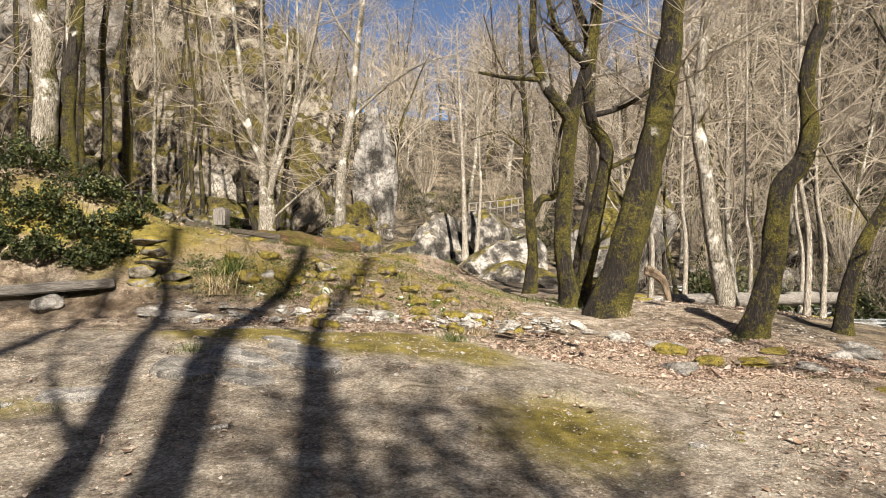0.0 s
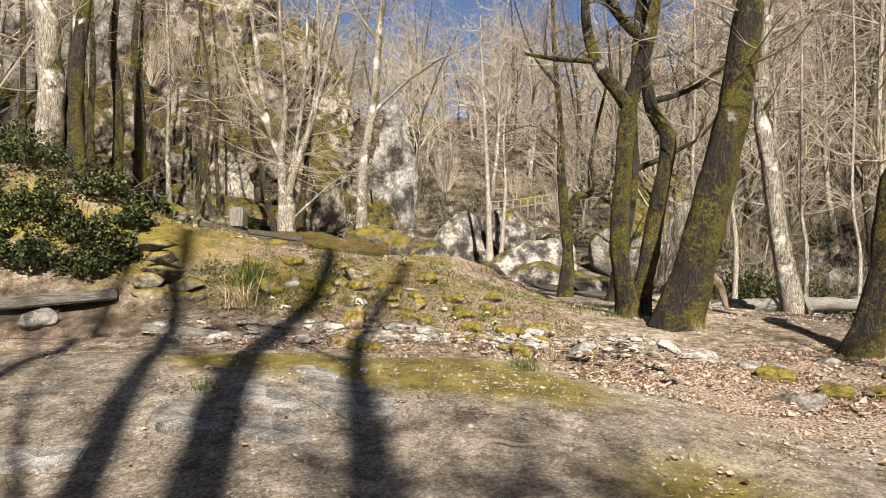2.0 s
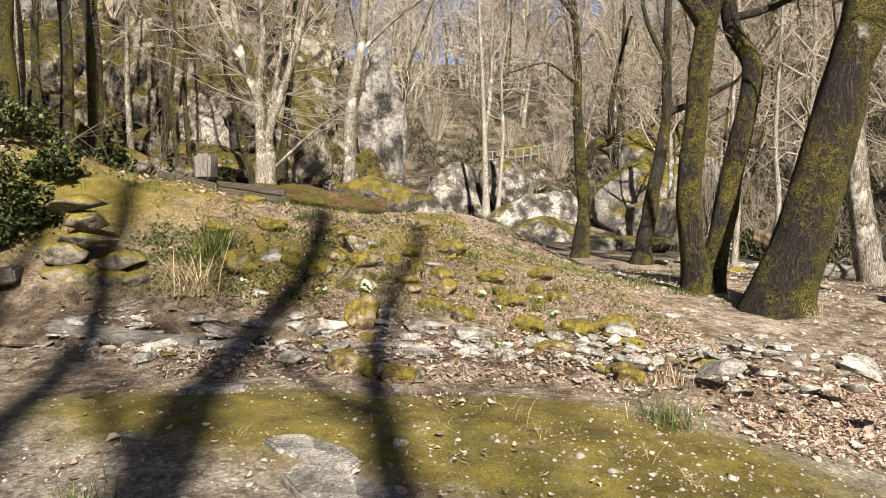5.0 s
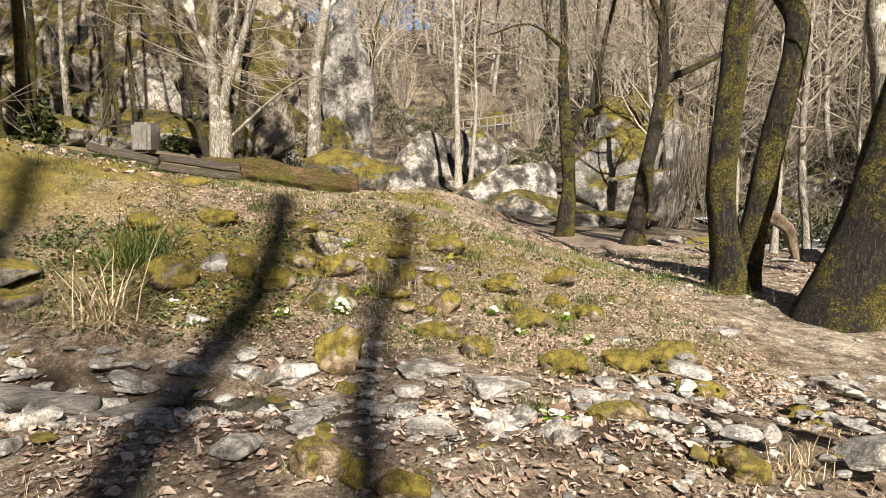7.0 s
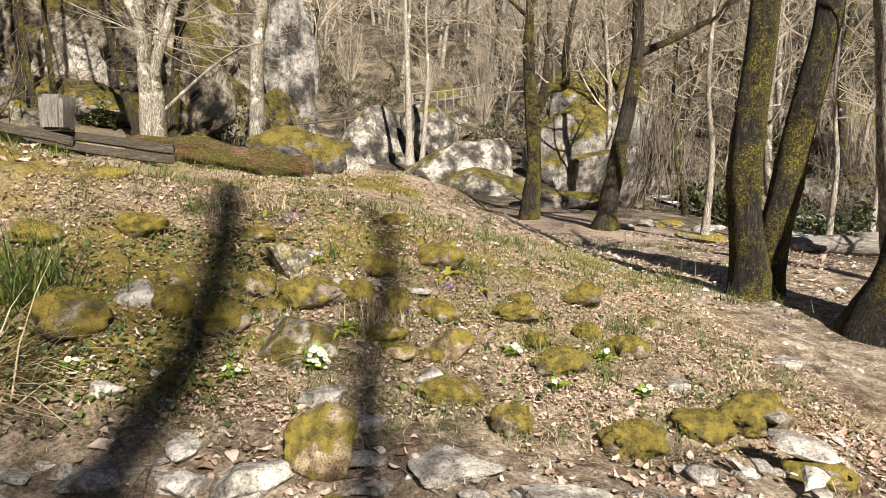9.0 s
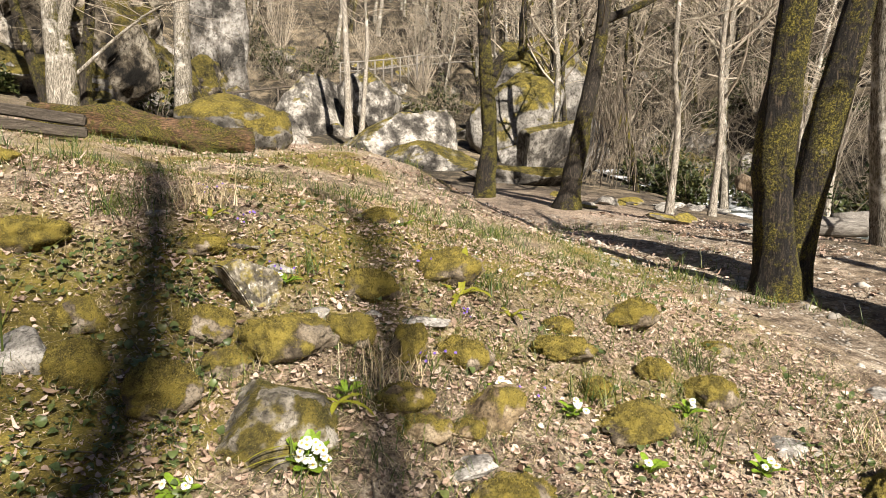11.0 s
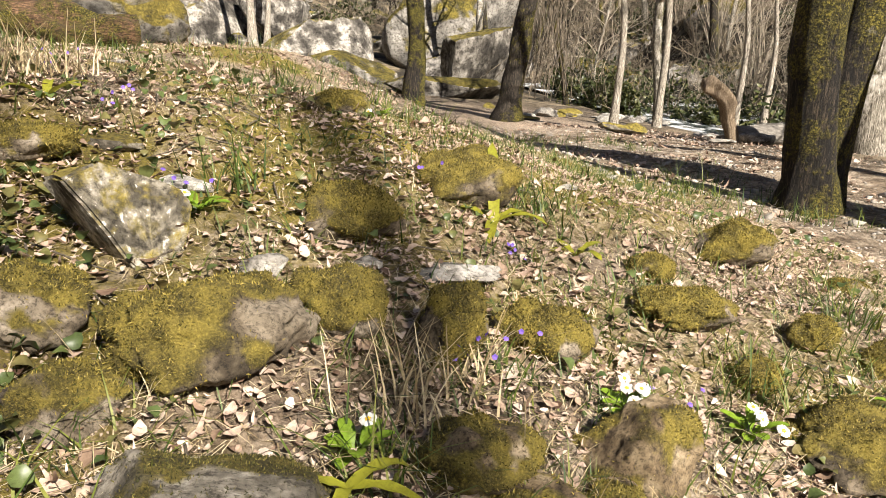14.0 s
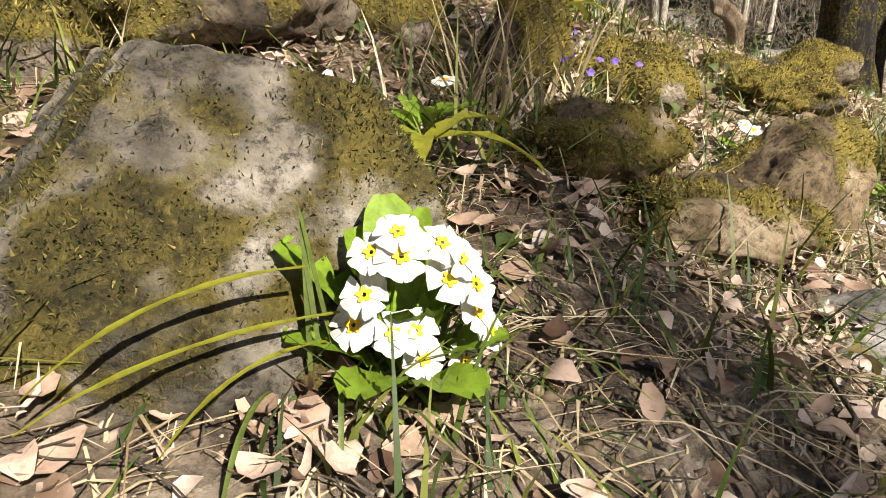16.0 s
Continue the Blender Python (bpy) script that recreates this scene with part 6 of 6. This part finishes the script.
def violet_patch(x, y, n, seed):
    rng = np.random.default_rng(seed)
    root = thing("violets", "small cluster of purple violets among the leaves", "flowers", "violets", at=(x, y, hz(x, y)))
    for i in range(n):
        p = Pile()
        for k3 in range(5):
            v, f = blade_leaf(0.009, 0.008, 0.002, 0.002, 2)
            a = k3 * 1.257
            r = np.array([[math.cos(a), -math.sin(a), 0], [math.sin(a), math.cos(a), 0], [0, 0, 1]])
            p.add(v @ r.T, f)
        o = child("flower", p.mesh("flower", M_violet, True), root)
        o.matrix_basis = pose(rng.normal() * 0.05, rng.normal() * 0.04, rng.uniform(0.03, 0.09), 50 + rng.normal() * 15, 0, rng.normal() * 40)
    p = Pile()
    blades(p, rng.normal(size=14) * 0.05, rng.normal(size=14) * 0.04, np.zeros(14), rng, 0.06, 0.012, 0.6)
    child("leaf_clump", p.mesh("leaf_clump", M_grass), root)["kind"] = "stuff"


for i, (x, y, n) in enumerate(((-1.38, 12.33, 11), (-2.45, 14.2, 7), (-2.2, 13.6, 6), (-1.0, 12.9, 5), (-0.9, 12.2, 4), (-2.0, 12.95, 4), (-1.2, 13.3, 4))):
    violet_patch(x, y, n, 600 + i)


# ---- primroses ----
def flower_parts(parent, m, size, seed):
    """A white primrose: five notched petals round a yellow eye."""
    rng = np.random.default_rng(seed)
    p = Pile()
    for k3 in range(5):
        v, f = [], []
        for i in range(5):
            u = i / 4
            w = (0.1 + 0.42 * math.sin(1.75 * u) ** 1.1)
            for j in range(5):
                s = j / 2 - 1
                notch = 0.13 * (1 - abs(s)) ** 1.5 * (i == 4) + 0.12 * abs(s) ** 2 * (i == 4)
                v.append((s * w * 0.95, 0.1 + u * 0.92 - notch, 0.07 * math.sin(u * 3) + 0.05 * abs(s) + 0.03 * rng.normal()))
        for i in range(4):
            for j in range(4):
                a = i * 5 + j
                f.append((a, a + 1, a + 6, a + 5))
        a = k3 * 1.2566 + rng.normal() * 0.06
        r = np.array([[math.cos(a), -math.sin(a), 0], [math.sin(a), math.cos(a), 0], [0, 0, 1]])
        p.add(np.array(v) @ r.T * size * 0.5 + [0, 0, k3 * 0.0004], f)
    o = child("flower", p.mesh("flower", M_petal), parent)
    o.matrix_basis = m
    v, f = [], []
    for i in range(15):
        a = i * 6.283 / 15
        rr = 0.34 if i % 3 else 0.2
        v += [(math.cos(a) * rr, math.sin(a) * rr, 0.075), (math.cos(a) * 0.09, math.sin(a) * 0.09, 0.03)]
    for i in range(15):
        j = (i + 1) % 15
        f.append((2 * i, 2 * j, 2 * j + 1, 2 * i + 1))
    e = child("eye", mesh_np("eye", np.array(v) * size * 0.5 + [0, 0, 0.0022], f, M_petal_eye), o)
    return o


def wrinkled_leaf(long, wide, arch, seed):
    """A spoon-shaped primrose leaf with a pale rib and puckered blade."""
    rng = np.random.default_rng(seed)
    v, f = [], []
    rows, cols = 12, 7
    for i in range(rows + 1):
        u = i / rows
        w = wide * 0.5 * (0.16 + 0.84 * sm(0.05, 0.65, np.array(u)) * math.sqrt(max(0.0, 1 - max(0, (u - 0.68) / 0.33) ** 2.2)))
        for j in range(cols):
            s = j / (cols - 1) * 2 - 1
            puck = 0.07 * wide * math.cos(u * 40 + abs(s) * 6) * (abs(s) > 0.05)
            v.append((s * w, long * u, arch * math.sin(u * 2.6) + 0.22 * w * abs(s) + puck + 0.02 * wide * math.sin(u * 25 + (3 if s > 0 else 0)) * s * s))
    for i in range(rows):
        for j in range(cols - 1):
            a = i * cols + j
            f.append((a, a + 1, a + cols + 1, a + cols))
    return np.array(v), np.array(f)


def primrose(x, y, z, blooms, leaves, seed, label="white primrose with yellow eyes in fresh green leaves"):
    rng = np.random.default_rng(seed)
    root = thing("primrose", label, "flower", "primroses", at=(x, y, z))
    for i, (yaw, tip, long, wide) in enumerate(leaves):
        v, f = wrinkled_leaf(long, wide, long * 0.16, seed + i)
        o = child("leaf", mesh_np("leaf", v, f, M_prim_leaf), root)
        o.matrix_basis = pose(0, 0, 0.01, tip, 0, yaw)
    for i, (dx, dy, dz, rx, rz) in enumerate(blooms):
        flower_parts(root, pose(dx, dy, dz, rx, 0, rz), 0.034 * rng.uniform(0.93, 1.08), seed + 50 + i)
        v, f = tube(spline([(dx * 0.15, dy * 0.15 + 0.01, 0), (dx * 0.7, dy * 0.6 + 0.02, dz * 0.6), (dx, dy + 0.004, dz - 0.004)], 6), np.full(6, 0.0012), 5)
        child("stalk", mesh_np("stalk", v, f, M_prim_leaf), root)
    return root


primrose(-1.925, 11.640, 0.625, [(-0.026, -0.023, 0.129, 42, -30), (-0.009, -0.024, 0.141, 36, -14), (-0.01, -0.034, 0.128, 43, -12), (-0.032, -0.026, 0.102, 52, -35), (-0.037, -0.016, 0.077, 61, -41), (-0.015, -0.031, 0.074, 62, -17), (-0.001, -0.034, 0.075, 62, -4), (0.019, -0.029, 0.132, 39, 12), (0.032, -0.029, 0.12, 43, 23), (0.021, -0.036, 0.109, 49, 17), (0.044, -0.027, 0.099, 50, 32), (0.047, -0.025, 0.077, 57, 34), (0.061, -0.016, 0.058, 61, 40), (0.043, -0.014, 0.034, 70, 26), (0.008, -0.024, 0.048, 69, 1)],
         [(58, 46, 0.14, 0.055), (-4, 66, 0.145, 0.044), (28, 62, 0.125, 0.04), (88, 30, 0.1, 0.045), (180, 58, 0.09, 0.05), (-32, 54, 0.14, 0.026), (-58, 42, 0.12, 0.03), (-160, 18, 0.09, 0.045), (140, 22, 0.09, 0.045), (-110, 26, 0.09, 0.04), (70, 66, 0.11, 0.04), (12, 76, 0.1, 0.04)], 700,
         "flowering white primrose with yellow eyes against a mossy rock")


def small_primrose(x, y, n, seed, label="small clump of white primroses in the leaves"):
    rng = np.random.default_rng(seed)
    lv = [(a + rng.normal() * 12, rng.uniform(8, 35), rng.uniform(0.06, 0.1), rng.uniform(0.025, 0.035)) for a in range(0, 360, 45)]
    bl = [(rng.normal() * 0.03, rng.normal() * 0.025 - 0.01, rng.uniform(0.05, 0.08), rng.uniform(15, 55), rng.normal() * 40) for _ in range(n)]
    return primrose(x, y, hz(x, y), bl, lv, seed, label)


for i, (x, y, n) in enumerate(((-1.06, 12.2, 7), (-1.98, 12.9, 2), (-1.76, 12.05, 1), (-0.72, 12.15, 5), (-0.1, 12.2, 4), (-0.66, 9.95, 7), (-3.09, 11.45, 2), (-2.35, 11.55, 3), (-0.55, 11.75, 3), (0.0, 11.75, 3), (-1.2, 14.0, 2))):
    small_primrose(x, y, n, 720 + i)

# long sedge blades beside the primrose
for i, (yaw, long, rise, droop, x, z, w) in enumerate(((98, 0.2, 0.02, 0.07, -1.99, 0.745, 0.0075), (100, 0.23, 0.02, 0.05, -1.97, 0.71, 0.0065), (110, 0.14, 0.03, 0.07, -1.98, 0.69, 0.005), (10, 0.03, 0.1, 0.01, -1.985, 0.68, 0.004), (30, 0.035, 0.11, 0.01, -1.975, 0.68, 0.004), (-10, 0.03, 0.12, 0.015, -1.992, 0.67, 0.004), (-35, 0.1, 0.11, 0.04, -1.9, 0.66, 0.005), (-52, 0.11, 0.1, 0.06, -1.895, 0.66, 0.005), (-65, 0.1, 0.08, 0.06, -1.885, 0.65, 0.005), (165, 0.09, 0.03, 0.07, -1.97, 0.67, 0.004), (200, 0.08, 0.02, 0.06, -1.93, 0.65, 0.004), (150, 0.1, 0.03, 0.07, -2.02, 0.66, 0.004))):
    v, f = blade_leaf(long, w, rise, droop, 9)
    o = new("sedge_blade", mesh_np("sedge_blade", v, f, M_fern if i < 3 else M_grass))
    o.matrix_world = pose(x, 11.63, z, 0, 0, yaw)
    tagged(o, "long arching sedge blade beside the primrose", "grass", "sedge blades", "stuff")
# twigs and stalks on the ground by the primrose and along the bank
pile = Pile()
rng = np.random.default_rng(91)
for i in range(900):
    if i < 260:
        x, y = rng.uniform(-2.5, -1.1), rng.uniform(11.35, 12.2)
        long, r = rng.uniform(0.03, 0.12), 0.0009
    else:
        x, y = rng.uniform(-4.5, 3.5), rng.uniform(8.8, 16)
        long, r = rng.uniform(0.08, 0.4), 0.003
    a = rng.uniform(0, 6.28)
    q = [(x + math.cos(a) * long * u + rng.normal() * long * 0.06, y + math.sin(a) * long * u + rng.normal() * long * 0.06) for u in (-0.5, -0.2, 0.2, 0.5)]
    h = height(np.array([c[0] for c in q]), np.array([c[1] for c in q])) + 0.008 + rng.uniform(0, 0.012, 4)
    pile.add(*tube([(c[0], c[1], zz) for c, zz in zip(q, h)], [r, r, r * 0.8, r * 0.5], 4))
tagged(new("fallen_twigs", pile.mesh("fallen_twigs", M_twig_brown)), "thin dry twigs and stalks strewn on the ground", "twigs", kind="stuff")
# gravel of the flat
pile = Pile()
v0 = np.array([(1, 0, 0), (-1, 0, 0), (0, 1, 0), (0, -1, 0), (0, 0, 1.0), (0, 0, -1)])
f0 = np.array([(0, 2, 4), (2, 1, 4), (1, 3, 4), (3, 0, 4), (2, 0, 5), (1, 2, 5), (3, 1, 5), (0, 3, 5)])
x, y, z, rng = scatter(14000, -4.5, 4.5, 3.2, 11.0, lambda x, y: sm(11.2, 8.8, y) * (0.2 + 0.8 * patchy(x, y, 1.3, 55)), 57)
n = len(x)
s = 0.006 * np.exp(rng.normal(size=n) * 0.5)
lay(pile, (v0 * np.array([1.3, 1.0, 0.6]), f0), x, y, z, turned(rng.uniform(0, 6.28, n), rng.normal(0, 0.3, n), rng.normal(0, 0.3, n)), s)
x, y, z, rng = scatter(6000, 1.2, 6.5, 10.8, 24, lambda x, y: 0.3 + 0.7 * patchy(x, y, 1.1, 58), 59)
n = len(x)
lay(pile, (v0 * np.array([1.3, 1.0, 0.6]), f0), x, y, z, turned(rng.uniform(0, 6.28, n), rng.normal(0, 0.3, n), rng.normal(0, 0.3, n)), 0.011 * np.exp(rng.normal(size=n) * 0.6))
gm = leafy("gravel_stone", [(0.0, (0.16, 0.145, 0.12)), (0.5, (0.33, 0.3, 0.26)), (1.0, (0.42, 0.39, 0.34))], 0.85, 0.0)
tagged(new("gravel", pile.mesh("gravel", gm)), "small angular grey and pale gravel", "gravel", kind="stuff")


# crumbs of soil by the primrose
pile = Pile()
x, y, z, rng = scatter(9000, -2.7, -0.9, 11.2, 12.4, lambda x, y: 0.2 + 0.8 * patchy(x, y, 4.0, 61), 63)
n = len(x)
lay(pile, (v0 * np.array([1.4, 1.0, 0.8]), f0), x, y, z, turned(rng.uniform(0, 6.28, n), rng.normal(0, 0.5, n), rng.normal(0, 0.5, n)), 0.0028 * np.exp(rng.normal(size=n) * 0.5))
tagged(new("soil_crumbs", pile.mesh("soil_crumbs", leafy("soil_crumb", [(0.0, (0.06, 0.042, 0.026)), (0.6, (0.2, 0.15, 0.1)), (1.0, (0.42, 0.34, 0.26))], 0.95, 0.0))), "crumbly brown soil and bark bits", "soil", kind="stuff")


# ---- ivy mound and evergreen shrubs ----
def leaf_bush(name, label, x, y, size, n, leaf, mat, seed, category="shrub", group=""):
    """An uneven shrub: short stems inside, many small leaves near its ragged outline."""
    rng = np.random.default_rng(seed)
    root = thing(name, label, category, group, at=(x, y, hz(x, y)))
    d = rng.normal(size=(n, 3))
    d /= np.linalg.norm(d, axis=1)[:, None]
    d[:, 2] = np.abs(d[:, 2])
    r = (0.62 + 0.45 * fbm(d * 2.1 + seed, 3)) * rng.uniform(0.55, 1.05, n) ** 0.5
    p = d * r[:, None] * np.array(size) * [0.5, 0.5, 1.0]
    pl = Pile()
    lay(pl, leaf_shape(leaf, leaf * 0.6, 0.4, 2), p[:, 0], p[:, 1], p[:, 2], turned(rng.uniform(0, 6.28, n), rng.normal(0.4, 0.6, n), rng.normal(0, 0.5, n)), rng.uniform(0.6, 1.4, n))
    o = child("foliage", pl.mesh("foliage", mat), root)
    o["kind"] = "stuff"
    st = Pile()
    for i in range(14):
        e = d[i] * [0.7, 0.7, 1.0] + [0, 0, 0.3]
        grow_twig(st, rng, np.array([0, 0, -0.1]), e / np.linalg.norm(e), size[2] * rng.uniform(0.6, 1.0), 0.015 * size[2], 0)
    child("brushwood", st.mesh("brushwood", M_twig_brown), root)["kind"] = "stuff"
    return root


for i, (x, y, w, h) in enumerate(((-6.4, 12.5, 1.3, 0.8), (-7.2, 12.5, 1.6, 1.0), (-8.2, 12.6, 1.8, 1.0), (-5.7, 12.3, 1.0, 0.5), (-7.8, 13.4, 2.2, 0.9), (-6.7, 13.5, 1.8, 0.7), (-6.0, 11.9, 1.1, 0.5), (-6.8, 11.8, 1.2, 0.6), (-7.6, 11.9, 1.4, 0.7), (-8.6, 11.9, 1.5, 0.8), (-9.4, 12.6, 1.8, 0.8), (-9.0, 13.6, 2.0, 0.7), (-8.3, 14.4, 2.0, 0.6), (-5.9, 13.2, 1.2, 0.4), (-7.0, 14.6, 1.6, 0.5))):
    leaf_bush("ivy", "dark glossy ivy tumbling over the bank", x, y, (w, w * 0.8, h), 2200, 0.06, M_ivy, 800 + i, "ivy", "ivy mound")
rng = np.random.default_rng(83)
for i in range(84):
    x, y = rng.uniform(13, 40), rng.uniform(17, 62)
    if x < 16 + 0.12 * (y - 20):
        x += 6
    if i >= 60:
        y = rng.uniform(27, 42)
        x = rng.uniform(11, 17) + 0.12 * (y - 20)
    s = rng.uniform(1.0, 2.6)
    leaf_bush("evergreen_shrub", "dark evergreen shrub on the shaded slope", x, y, (s * 1.3, s * 1.2, s), 420, 0.2, M_evergreen, 830 + i, group="evergreen shrubs")
for i, (x, y, s) in enumerate(((0.6, 57, 2.6), (3.6, 55, 2.2), (5.8, 52, 2.4), (8.2, 55, 3.0), (-1.8, 62, 3.4), (-4.0, 66, 3.6), (1.5, 64, 3.0), (6.5, 48, 1.8), (12, 54, 3.0), (15, 52, 2.6), (-8.2, 34, 2.0), (-6.8, 40, 2.6), (-13.5, 32, 1.8), (-12.2, 30.5, 1.2), (-9.0, 29.8, 0.9), (-15, 31, 2.2), (-12.5, 24, 1.4), (-9.5, 22.5, 1.0), (11.5, 31, 1.6), (13.5, 35, 2.2))):
    leaf_bush("evergreen_shrub", "dark green evergreen shrub among the rocks", x, y, (s * 1.3, s * 1.2, s), 600, 0.18, M_evergreen, 900 + i, group="evergreen shrubs")

# ---- tangled undergrowth on the slopes, one mass ----
pile = Pile()
rng = np.random.default_rng(87)
for i in range(4200):
    if i < 2700:
        y = rng.uniform(14, 66)
        x = 15.5 + 0.12 * (y - 20) + abs(rng.normal()) * 11
    elif i < 3300:
        x, y = rng.uniform(-34, -9), rng.uniform(22, 60)
    else:
        x, y = rng.uniform(-8, 18), rng.uniform(52, 90)
    a = rng.uniform(0, 6.28)
    d = np.array([math.cos(a), math.sin(a), rng.uniform(0.1, 1.4)])
    grow_twig(pile, rng, np.array([x, y, hz(x, y)]), d / np.linalg.norm(d), rng.uniform(1.2, 3.6), rng.uniform(0.012, 0.03), 1)
tagged(new("undergrowth", pile.mesh("undergrowth", M_twig_brown)), "dense tangle of bare brushwood on the slopes", "undergrowth", kind="stuff")
# hanging dead vines by the river
pile = Pile()
for i in range(60):
    x, y = 8.0 + rng.normal() * 0.45, 29.5 + rng.normal() * 0.5
    top = rng.uniform(2.0, 4.4)
    pile.add(*tube(spline([(x, y, top), (x + rng.normal() * 0.2, y, top * 0.6), (x + rng.normal() * 0.4 - 0.4, y - 0.2, rng.uniform(-0.4, 0.6))], 6), np.full(6, 0.011), 4))
tagged(new("hanging_vines", pile.mesh("hanging_vines", M_twig_brown)), "curtain of dead brown vines hanging beside the tree", "vines", kind="stuff")
